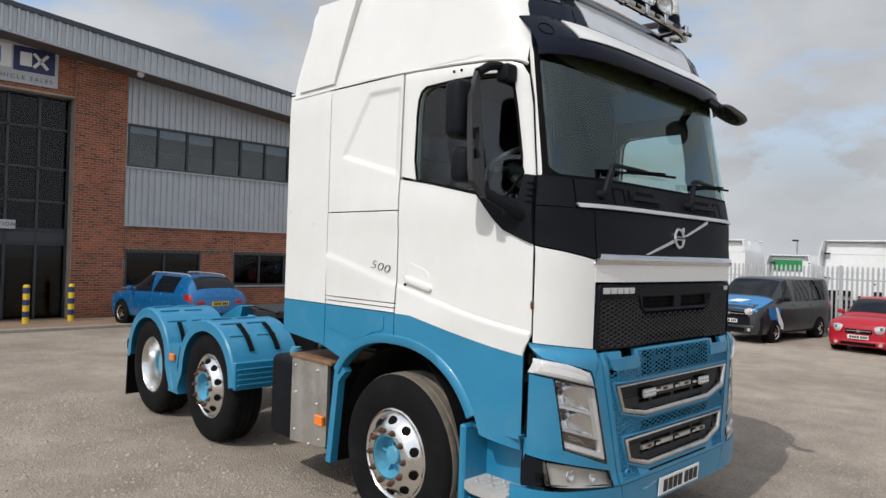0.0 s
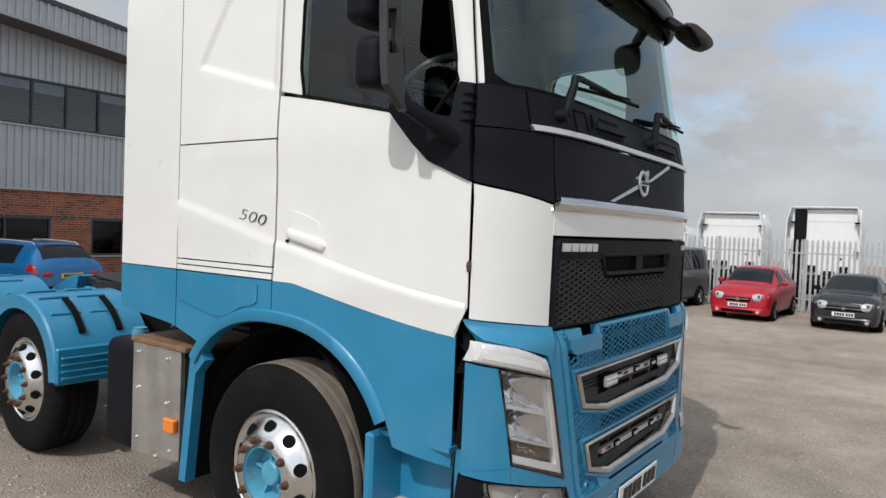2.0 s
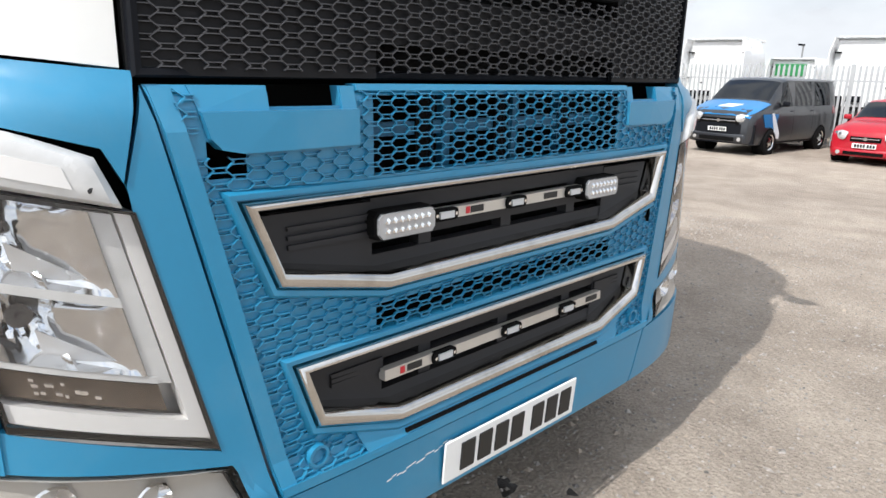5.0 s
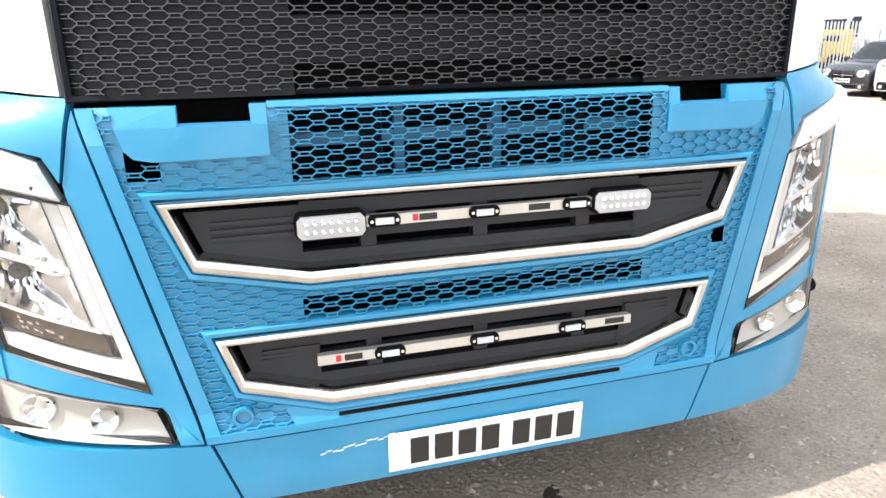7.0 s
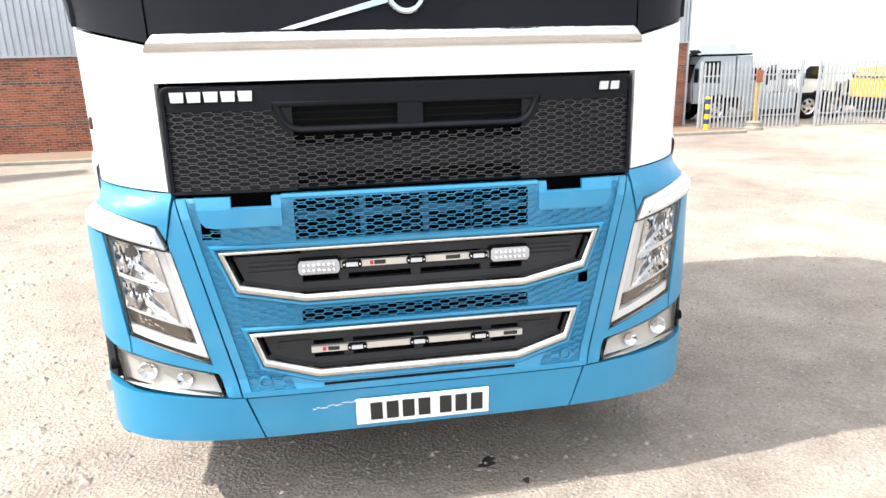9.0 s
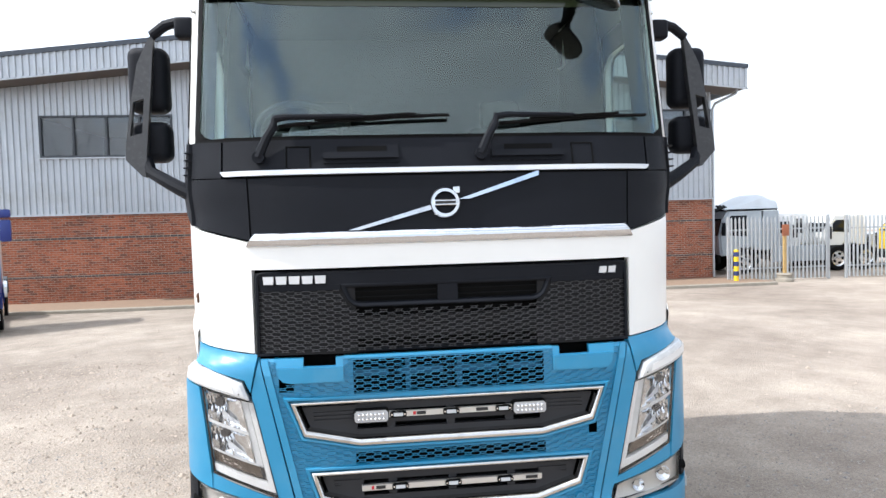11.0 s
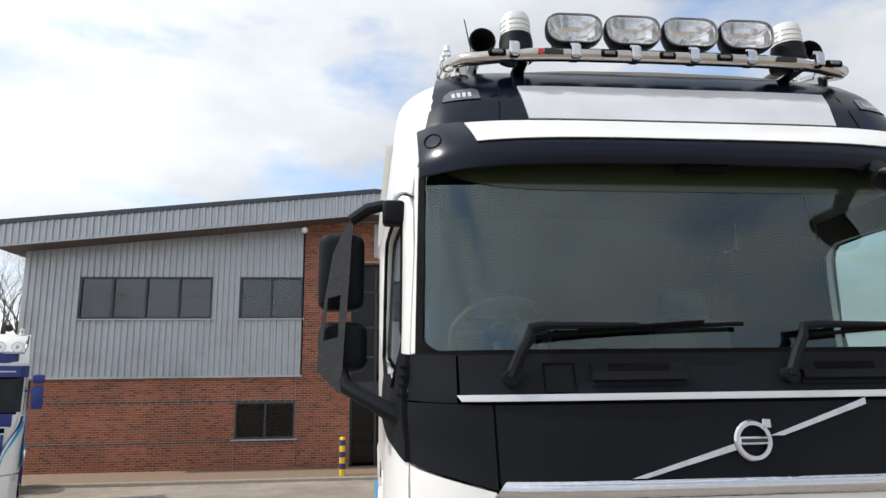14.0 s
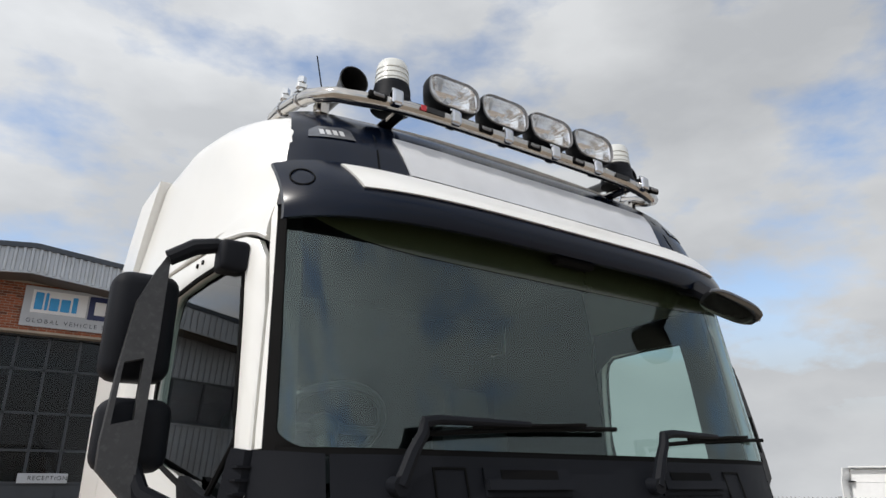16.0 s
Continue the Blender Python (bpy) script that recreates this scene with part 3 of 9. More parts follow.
    rod(bm, (-3.04, WALL_Y - 0.11, 3.13), (-3.04, WALL_Y - 0.26, 3.13), 0.12, 16)
    al = part("alarm_box", bm, M_SIGNWHITE, house, "white alarm sounder")
    bm = bmesh.new()
    box(bm, (-3.22, WALL_Y - 0.15, 3.12), (0.12, 0.09, 0.12), 0.02)
    part("alarm_strobe", bm, M_ORANGE, al)
    # inside: floors and a back wall, seen dimly through the glass
    bm = bmesh.new()
    box(bm, ((BX0 + BX1) / 2, WALL_Y + 5, 3.2), (BX1 - BX0 - 0.6, 9.0, 0.25))
    box(bm, ((BX0 + BX1) / 2, WALL_Y + 9.6, 3.6), (BX1 - BX0 - 0.6, 0.2, 8.4))
    box(bm, ((BX0 + BX1) / 2, WALL_Y + 5, 6.2), (BX1 - BX0 - 0.6, 9.0, 0.15))
    part("floor_slab", bm, M_CLOTH, house)
    # side walls, back and roof
    for x in (BX0 + 0.15, BX1 - 0.15):
        part("side_brick_wall", boxed((0.3, 29.6, MET_Z - BG), centre=(x, WALL_Y + 15.2, MET_Z / 2 + BG / 2)), M_BRICK, house)
    bm = bmesh.new()
    tube(bm, [(BX1 + 0.55, WALL_Y - 0.75, eave(BX1) - 0.05), (BX1 + 0.55, WALL_Y - 0.75, eave(BX1) - 0.16), (BX1 + 0.1, WALL_Y - 0.1, eave(BX1) - 0.42), (BX1 + 0.08, WALL_Y + 0.06, eave(BX1) - 0.6), (BX1 + 0.08, WALL_Y + 0.08, BG)], 0.05, 8)
    part("downpipe", bm, M_CLAD, house, "grey rainwater downpipe")
    bm = bmesh.new()
    for x in (BX0 + 0.1, BX1 - 0.1):
        box(bm, (x, WALL_Y + 15.2, (MET_Z + 6.75) / 2), (0.2, 29.6, 6.75 - MET_Z))
    box(bm, ((BX0 + BX1) / 2, WALL_Y + 30, 3), (BX1 - BX0, 0.3, 7.4))
    part("side_cladding", bm, M_CLAD, house)
    ov = 1.1
    for s in (-1, 1):
        bm = bmesh.new()
        xe = (BX0 - 0.5) if s < 0 else (BX1 + 0.75)
        prism(bm, [(PEAK_X, eave(PEAK_X) + 0.8), (xe, eave(xe) + 0.8), (xe, eave(xe) + 0.72), (PEAK_X, eave(PEAK_X) + 0.72)], WALL_Y - ov, WALL_Y + 30.5, "y")
        part("roof", bm, M_ROOFTRIM, house)
        bm = bmesh.new()
        prism(bm, [(PEAK_X, eave(PEAK_X) + 0.05), (xe, eave(xe) + 0.05), (xe, eave(xe) + 0.01), (PEAK_X, eave(PEAK_X) + 0.01)], WALL_Y - ov + 0.02, WALL_Y + 0.3, "y")
        part("soffit", bm, M_SOFFIT, house, "dark brown soffit under the eaves")
        bm = bmesh.new()
        a, b = (xe, PEAK_X) if s < 0 else (PEAK_X, xe)
        n = round((b - a) / 0.2)
        xs = []
        for i in range(n):
            x = a + i * (b - a) / n
            p = (b - a) / n
            xs += [(x, 0), (x + 0.45 * p, 0), (x + 0.56 * p, 0.05), (x + 0.88 * p, 0.05)]
        xs.append((b, 0))
        lo = [bm.verts.new((x, WALL_Y - ov - d, eave(x))) for x, d in xs]
        hi = [bm.verts.new((x, WALL_Y - ov - d, eave(x) + 0.72)) for x, d in xs]
        for i in range(len(xs) - 1):
            bm.faces.new((lo[i], lo[i + 1], hi[i + 1], hi[i]))
        box(bm, (xe, WALL_Y + 14, eave(xe) + 0.37), (0.05, 30, 0.70))
        part("fascia", bm, M_CLAD, house, "ribbed grey steel fascia")
        bm = bmesh.new()
        prism(bm, [(a, eave(a) + 0.69), (b, eave(b) + 0.69), (b, eave(b) + 0.83), (a, eave(a) + 0.83)], WALL_Y - ov - 0.08, WALL_Y - ov + 0.1, "y")
        part("verge_trim", bm, M_ROOFTRIM, house)
        bm = bmesh.new()
        prism(bm, [(a, eave(a) - 0.03), (b, eave(b) - 0.03), (b, eave(b) + 0.02), (a, eave(a) + 0.02)], WALL_Y - ov - 0.05, WALL_Y - ov + 0.03, "y")
        part("fascia_lip", bm, M_CLAD, house)
        bm = bmesh.new()
        bmesh.ops.create_uvsphere(bm, u_segments=10, v_segments=6, radius=0.11, matrix=Matrix.Translation((-3.7 if s < 0 else 3.5, WALL_Y - ov + 0.25, eave(3.6) - 0.03)))
        part("soffit_lamp", bm, M_SIGNWHITE, house)
    return house


building()

# pavement along the building
def pavement():
    bm = bmesh.new()
    box(bm, (0, 19.35, BG + 0.0), (26.5, 2.3, 0.2))
    pv = part("pavement", bm, M_PAVE, None, "brown block pavement along the office wall")
    tagged(pv, "", "pavement", kind="structure")
    bm = bmesh.new()
    box(bm, (0, 18.12, BG + 0.0), (26.5, 0.14, 0.22), bevel=0.02)
    part("kerb", bm, M_KERB, pv)


pavement()

# ---- the tractor unit: front at y = 0, rear towards +y, driver's side at -x ----
def rear_w(z):
    """Half the cab's width behind the doors."""
    if z < 1.30:
        return 1.27
    return 1.25 if z < 3.0 else 1.25 - 0.10 * min(1.4, (z - 3.0) / 0.5)


def cab_w(z):
    """Half the width at the front corners, which draw in at window height."""
    if z < 2.05:
        return rear_w(z)
    return table([(2.05, 1.25), (2.3, 1.20), (3.0, 1.17), (3.5, 1.085), (3.7, 1.06)], z)


def cab_d(z):
    return table([(1.26, 1.0), (1.34, 1.45), (1.95, 1.40), (2.12, 1.1), (2.3, 0.74), (3.0, 0.53), (3.2, 0.57), (3.5, 0.58)], z)


FRONT = [(0.3, -0.02), (0.40, -0.045), (0.58, -0.05), (0.62, -0.035), (1.29, -0.02), (1.33, -0.005), (1.85, -0.01), (2.13, 0.015), (2.27, 0.055), (3.03, 0.215), (3.2, 0.262), (3.33, 0.318), (3.45, 0.40), (3.53, 0.50), (3.62, 0.72)]


def front_y(x, z):
    u = min(abs(x) / cab_w(z), 1.0)
    return table(FRONT, z) + cab_d(z) * (1 - (1 - u ** 5) ** 0.2)


def aft(y):
    """How far the side has widened from the front corner to its full width."""
    return table([(0.4, 0.0), (1.2, 0.6), (2.0, 1.0)], max(y, 0.4))


def taper(y, z):
    """The lower door draws in a little towards the front."""
    low = table([(0.5, 0.0), (0.95, 0.40), (1.2, 0.36), (2.0, 0.0)], max(y, 0.5))
    return 1 - 0.043 * low * smooth01((z - 1.4) / 0.2) * (1 - smooth01((z - 1.9) / 0.35))


def side_x(y, z):
    v = max(0.0, min(1.0, (y - table(FRONT, z)) / cab_d(z)))
    return lerp(cab_w(z), rear_w(z), aft(y)) * (1 - (1 - v) ** 5) ** 0.2 * taper(y, z)


def glass_x(z):
    """Where the windscreen ends at each side."""
    return lerp(1.122, 1.098, (z - 2.285) / 0.755)


def on_front(poly, off):
    return [Vector((x, front_y(x, z) - off, z)) for x, z in poly]


def slab(bm, poly, off, deep, mat=0, cuts=1):
    """A plate with the outline poly (x, z) on the front skin."""
    pts = []
    for k in range(len(poly)):
        (x0, z0), (x1, z1) = poly[k], poly[(k + 1) % len(poly)]
        pts += [(lerp(x0, x1, c / cuts), lerp(z0, z1, c / cuts)) for c in range(cuts)]
    a = [bm.verts.new(p) for p in on_front(pts, off)]
    b = [bm.verts.new(v.co + Vector((0, deep, 0))) for v in a]
    fs = [bm.faces.new(a)]
    for i in range(len(a)):
        j = (i + 1) % len(a)
        fs.append(bm.faces.new((a[j], a[i], b[i], b[j])))
    for f in fs:
        f.material_index = mat
    bmesh.ops.triangulate(bm, faces=[fs[0]])


QC = 1.1
def cab_pt(q, z):
    """A point of the cab's skin: q runs from the middle of the front, across it and back along the side; its sign tells the side."""
    a = abs(q)
    x, y = (a, front_y(a, z)) if a <= QC else (0, front_y(QC, z) + a - QC)
    if a > QC:
        x = side_x(y, z)
    return Vector((math.copysign(x, q), y, z))


def qy(y, z):
    return QC + y - front_y(QC, z)


def xq(x, z):
    """The place along the skin where it reaches x, in front of the doors."""
    return QC + front_y(x, z) - front_y(QC, z)


def cab_n(q, z):
    e = 0.004
    n = (cab_pt(q + e, z) - cab_pt(q - e, z)).cross(cab_pt(q, z + e) - cab_pt(q, z - e))
    return n.normalized()


def skin(bm, corners, ns, nt, off=0.0, rim=0.03, mat=0, clip=None):
    """A panel on the cab's skin from four (q, z) corners: low start, low end, high end, high start."""
    (a, b), (c, d), (e, f), (g, h) = corners
    def qz(s, t):
        q, z = lerp(lerp(a, c, s), lerp(g, e, s), t), lerp(lerp(b, d, s), lerp(h, f, s), t)
        return clip(q, z, s, t) if clip else (q, z)
    def at(s, t):
        q, z = qz(s, t)
        return cab_pt(q, z) + cab_n(q, z) * off
    def inward(s, t):
        q, z = qz(s, t)
        return -rim * cab_n(q, z)
    return grid(bm, at, ns, nt, inward if rim else None, mat)


WHEEL_Z, WHEEL_R = 0.52, 0.52
AXLES = (1.28, 4.0, 5.42)
ARCH_R = 0.72
truck = thing("tractor_unit", "white and blue three-axle tractor unit with chrome grille frames", "truck")


def side_pt(y, z, s, off=0.0):
    """A point of the cab's side at y, z, moved out by off."""
    zs = max(z, 1.36)
    x, dx = side_x(y, zs), (side_x(y + 0.004, zs) - side_x(y - 0.004, zs)) / 0.008
    n = Vector((1, -dx, 0)).normalized()
    return Vector((s * (x + n.x * off), y + n.y * off, z))


def side_column(bm, y0, y1, zlow, zhigh, n, nz, s, off=0.0, rim=0.03, mat=0):
    """A side panel whose lower and upper edges are functions of y; y0 and y1 may be functions of z."""
    def f(a, t, o=off):
        ya, yb = (y0(2.6) if callable(y0) else y0), (y1(2.6) if callable(y1) else y1)
        y = lerp(ya, yb, a)
        z = lerp(zlow(y), zhigh(y), t)
        if callable(y0) or callable(y1):
            y = lerp(y0(z) if callable(y0) else y0, y1(z) if callable(y1) else y1, a)
        return side_pt(y, z, s, o)
    grid(bm, f, n, nz, (lambda a, t: f(a, t, off - rim) - f(a, t)) if rim else None, mat)


ARCH_P = 2.35
def arch(y, r=ARCH_R):
    d = 1 - (abs(y - AXLES[0]) / r) ** ARCH_P
    return WHEEL_Z + r * d ** (1 / ARCH_P) if d > 0 else 0.0


def split(y):
    """The line between blue and white along the side."""
    return 1.44 if y > 1.15 else table([(0.15, 1.265), (0.95, 1.405), (1.15, 1.44)], y)


def crease(y):
    """The pressed line that climbs along the door and the locker."""
    return table([(0.26, 1.425), (0.6, 1.489), (1.0, 1.570), (1.3, 1.633), (2.085, 1.826)], y)


def door_front(z):
    return table([(2.1, 0.247), (2.29, 0.252), (2.72, 0.305), (2.885, 0.338), (3.03, 0.36)], z)


def win_low(y):
    return table([(0.2, 2.105), (1.2, 2.31)], y)


def cab():
    for s in (-1, 1):
        near = s < 0
        # door: white skin with a window opening, blue foot
        bm = bmesh.new()
        side_column(bm, lambda z: 0.255 + 0.043 * smooth01((1.40 - z) / 0.10), 1.295, lambda y: split(y) + 0.001, lambda y: table([(0.255, 1.9), (0.42, 1.98), (0.62, 2.2), (0.75, win_low(0.75)), (1.3, win_low(1.3))], y), 16, 10, s)
        loop = [((1.158, 2.303), (1.295, 2.33)), ((1.165, 2.42), (1.295, 2.45)), ((1.162, 2.70), (1.295, 2.74)), ((1.152, 2.81), (1.295, 2.89)), ((1.13, 2.858), (1.295, 2.997)), ((1.09, 2.882), (1.20, 2.995)),
                ((0.85, 2.890), (0.88, 2.98)), ((0.62, 2.886), (0.60, 2.962)), ((0.50, 2.874), (0.44, 2.942)), ((0.447, 2.855), (0.375, 2.918)), ((0.415, 2.81), (0.336, 2.855)), ((0.383, 2.66), (0.303, 2.68)), ((0.347, 2.46), (0.278, 2.47)),
                ((0.320, 2.30), (0.256, 2.30)), ((0.31, 2.15), (0.254, 2.15))]
        rows = []
        for (i0, o0), (i1, o1) in zip(loop, loop[1:] + loop[-1:]):
            for c in (0, 0.34, 0.67) if i0 != i1 else (0,):
                (yi, zi), (yo, zo) = (lerp(i0[0], i1[0], c), lerp(i0[1], i1[1], c)), (lerp(o0[0], o1[0], c), lerp(o0[1], o1[1], c))
                rows.append([bm.verts.new(side_pt(lerp(yi, yo, k), lerp(zi, zo, k), s, o)) for k, o in ((0, -0.045), (0, -0.004), (0.1, 0), (0.5, 0), (0.92, 0), (1, -0.004), (1, -0.03))])
        for ra, rb in zip(rows, rows[1:]):
            for k in range(6):
                bm.faces.new((ra[k], ra[k + 1], rb[k + 1], rb[k]))
        door = part("door", bm, M_WHITE, truck, "white cab door", smooth=True)
        bm = bmesh.new()
        side_column(bm, 0.292, 1.295, lambda y: max(table([(0.292, 0.769), (0.676, 0.831), (1.3, 0.84)], y), arch(y, ARCH_R + 0.052)), lambda y: split(y) - 0.0005, 36, 12, s)
        part("door_foot", bm, M_BLUE, door, "blue lower door skin", smooth=True)
        # pressed line along the door's foot
        bm = bmesh.new()
        def lip(a, t):
            y = lerp(0.262, 1.29, a)
            lo, hi = split(y) - 0.002, crease(y)
            z = lerp(lo, hi, t)
            y = max(y, 0.262 + 0.036 * smooth01((1.40 - z) / 0.10))
            return side_pt(y, z, s, table([(0, 0.003), (0.45, 0.007), (0.80, 0.011), (0.9, 0.009), (1, 0.0005)], t))
        grid(bm, lip, 40, 20)
        part("door_crease", bm, M_WHITE, door, smooth=True, angle=60)
        bm = bmesh.new()
        def sheet(a, t):
            z = lerp(win_low(lerp(0.3, 1.20, a)) - 0.03, 2.91, t)
            y = lerp(table([(2.07, 0.29), (2.3, 0.308), (2.46, 0.335), (2.66, 0.371), (2.81, 0.403), (2.91, 0.43)], z), 1.20, a)
            return Vector((s * (1.160 + 0.064 * (y - 0.323) - 0.03 * (z - 2.31)), y, z))
        grid(bm, sheet, 8, 12)
        part("side_window", bm, G_SIDE, door, "tinted side window", smooth=True)
        bm = bmesh.new()
        pts = [(0.42, 2.15), (0.75, win_low(0.75)), (1.14, win_low(1.14))] + [i for i, o in loop[1:-1]]
        path = []
        for k in range(len(pts)):
            (y0, z0), (y1, z1) = pts[k], pts[(k + 1) % len(pts)]
            for t in (0, 0.5):
                y, z = lerp(y0, y1, t), lerp(z0, z1, t)
                path.append(side_pt(y, z, s, -0.002))
        tube(bm, path + path[:1], 0.009, 6)
        part("window_seal", bm, M_GAP, door, "black rubber window seal")
        for y in (0.80, 0.86):
            bm = bmesh.new()
            c = side_pt(y, 2.945, s)
            rod(bm, c, c + Vector((s * 0.006, 0, 0)), 0.009, 10)
            part("screw", bm, M_GAP, door)
        # handle: a recess with a pull
        bm = bmesh.new()
        def cup(a, t):
            w = (1 - (2 * a - 1) ** 4) ** 0.25
            y, z = lerp(0.985, 1.215, a), lerp(1.60, 1.665, a) + lerp(0.02, 0.118, t) * w
            return side_pt(y, z, s, 0.005 * w)
        grid(bm, cup, 16, 6, lambda a, t: (-s * 0.012, 0, 0))
        hb = part("door_handle", bm, M_WHITE, door, "white door handle with a moulded cup", smooth=True, angle=50)
        bm = bmesh.new()
        def grip(a, t):
            w = max(0.0, 1 - (2 * a - 1) ** 12) ** 0.3
            th = lerp(-1.6, 1.6, t)
            y, z = lerp(0.965, 1.222, a), lerp(1.615, 1.668, a) + 0.026 * w * math.sin(th)
            return side_pt(y, z, s, 0.004 + 0.019 * w * max(0.0, math.cos(th)) ** 0.5)
        grid(bm, grip, 16, 8, lambda a, t: (-s * 0.016, 0, 0))
        part("pull", bm, M_WHITE, hb, smooth=True, angle=70)
        if near:
            bm = bmesh.new()
            p = cab_pt(s * qy(1.215, 1.63), 1.63)
            rod(bm, p, p + Vector((s * 0.010, 0, 0)), 0.008, 12)
            part("lock", bm, M_BLACK, door)
            bm = bmesh.new()
            p = cab_pt(s * qy(0.252, 1.57), 1.57)
            box(bm, p + Vector((s * 0.002, 0, 0)), (0.014, 0.018, 0.045), 0.005, seg=2)
            box(bm, p + Vector((s * 0.004, 0.004, 0.004)), (0.016, 0.012, 0.02), 0.004)
            part("hinge", bm, M_RUST, door)
        # rear quarter: white above, blue below, with the locker lid
        bm = bmesh.new()
        def lid(a, t):
            y, z = lerp(1.308, 2.085, a), lerp(1.505, 2.105, t)
            d = crease(y) - z
            return side_pt(y, z, s, 0.008 * smooth01(d / 0.03) * (1 - smooth01((d - 0.06) / 0.2)))
        grid(bm, lid, 12, 60, lambda a, t: (-s * 0.03, 0, 0))
        part("locker_door", bm, M_WHITE, truck, "white side locker door", smooth=True, angle=60)
        bm = bmesh.new()
        def sunk(a, t):
            y, z = lerp(1.308, 2.085, a), lerp(2.113, 3.0, t)
            edge = min(2.93 - z, (z - lerp(2.33, 2.50, (y - 1.32) / 0.63)) * 0.97, (1.95 - y) * 0.83 - (z - 2.50) * 0.56)
            return side_pt(y, z, s, -0.014 * smooth01(edge / 0.035) * smooth01((y - 1.318) / 0.05))
        grid(bm, sunk, 64, 72, lambda a, t: (-s * 0.03, 0, 0))
        side_column(bm, 2.093, 2.66, lambda y: 1.443, lambda y: 3.04, 6, 14, s)
        side_column(bm, 1.308, 2.085, lambda y: 1.443, lambda y: 1.468, 6, 2, s, rim=0.01)
        side_column(bm, 1.308, 2.085, lambda y: 1.475, lambda y: 1.498, 6, 2, s, rim=0.01)
        part("sleeper_side", bm, M_WHITE, truck, smooth=True)
        # strip between the door's top edge and the roof
        bm = bmesh.new()
        side_column(bm, 0.352, 1.302, lambda y: table([(0.352, 2.915), (0.38, 2.932), (0.44, 2.95), (0.60, 2.969), (0.88, 2.987), (1.3, 3.004)], y), lambda y: 3.03, 24, 2, s, off=-0.001)
        part("door_header", bm, M_WHITE, truck, smooth=True)
        bm = bmesh.new()
        low = lambda y: max(table([(1.3, 0.8), (1.9, 1.08), (2.12, 1.14), (2.7, 1.19)], y), arch(y, ARCH_R + 0.052))
        side_column(bm, 1.302, 2.085, low, lambda y: 1.436, 24, 6, s)
        side_column(bm, 2.093, 2.66, low, lambda y: 1.437, 8, 4, s)
        part("quarter_skirt", bm, M_BLUE, truck, "blue lower cab side", smooth=True)
        bm = bmesh.new()
        side_column(bm, 1.40, 2.07, lambda y: table([(1.40, 1.33), (1.44, 1.305), (1.50, 1.30), (1.60, 1.255), (1.68, 1.228), (1.75, 1.228), (2.04, 1.278), (2.07, 1.30)], y), lambda y: 1.43 - 0.02 * smooth01((1.45 - y) / 0.05), 24, 3, s, off=0.006, rim=0.008)
        part("locker_flap", bm, M_BLUE, truck, smooth=True)
        # wheel arch rim
        bm = bmesh.new()
        def ring(a, t):
            th = lerp(radians(27), radians(146), a)
            prof = [(0.0, -0.06), (0.0, 0.009), (0.006, 0.014), (0.052, 0.012), (0.060, 0.001)]
            k = t * 4
            i = min(3, int(k))
            r, o = lerp(prof[i][0], prof[i + 1][0], k - i), lerp(prof[i][1], prof[i + 1][1], k - i)
            c, sn = math.cos(th), math.sin(th)
            y, z = AXLES[0] - (ARCH_R + r) * math.copysign(abs(c) ** (2 / ARCH_P), c), WHEEL_Z + (ARCH_R + r) * sn ** (2 / ARCH_P)
            zz = max(z, 0.7)
            return Vector((s * (side_x(max(y, 0.5), 1.36) + o), y, z))
        grid(bm, ring, 36, 4)
        part("wheel_arch", bm, M_BLUE, truck, "blue front wheel arch rim", smooth=True, angle=50)
        # roof side and sleeper top
        bm = bmesh.new()
        def roof(a, t):
            y = lerp(0.325, 2.60 - 0.13 * smooth01((t - 0.05) / 0.5), a ** 1.3)
            top = table([(0.4, 3.46), (0.6, 3.535), (0.95, 3.68), (1.4, 3.825), (1.9, 3.86), (2.7, 3.88)], y)
            k = max(0.0, (t - 0.55) / 0.45) * math.pi / 2
            h = 0.70 * t / 0.55 if t < 0.55 else 0.70 + 0.30 * math.sin(k)
            z = lerp(3.012, top, h)
            y = max(y, table(FRONT, min(z, 3.42)) + 0.03 * smooth01((z - 3.03) / 0.3) + 0.085)
            v = max(0.0, min(1.0, (y - table(FRONT, min(z, 3.42))) / 0.70))
            x = (1.25 - lerp(0.07, 0.10, smooth01((y - 0.45) / 1.3)) * h) * (1 - (1 - v) ** 5) ** 0.2 * max(0.0, math.cos(k)) ** 0.42
            x *= lerp(lerp(0.936, 1.0, aft(y)), 1.0, 0.5 * smooth01(h))
            z += 0.06 * smooth01((t - 0.55) / 0.2) * (1 - (x / 1.25) ** 2)
            return Vector((s * x, y, z))
        vs = grid(bm, roof, 30, 36)
        for va, vb in zip(vs[-1], vs[-1][1:]):
            bm.faces.new((va, vb, bm.verts.new((0, vb.co.y, vb.co.z)), bm.verts.new((0, va.co.y, va.co.z))))
        part("roof_half", bm, M_WHITE, truck, "white high roof", smooth=True, angle=60)
        # side fairing behind the roof, standing proud of it
        bm = bmesh.new()
        def fairing(a, t):
            y = lerp(2.05 - 0.19 * t, 2.52 - 0.17 * t, a)
            return Vector((s * (1.262 - 0.05 * t ** 1.5), y, lerp(3.05, 3.67 + 0.03 * a, t)))
        grid(bm, fairing, 6, 12, lambda a, t: (-s * 0.10, 0, 0))
        part("side_fairing", bm, M_WHITE, truck, "white side fairing at the back of the roof", smooth=True)
        # roof seam channel
        bm = bmesh.new()
        path = [side_pt(y, z, s) for y, z in ((0.345, 2.92), (0.37, 2.936), (0.41, 2.948), (0.46, 2.956), (0.6, 2.975), (0.88, 2.995), (1.3, 3.012), (2.08, 3.035), (2.66, 3.06))]
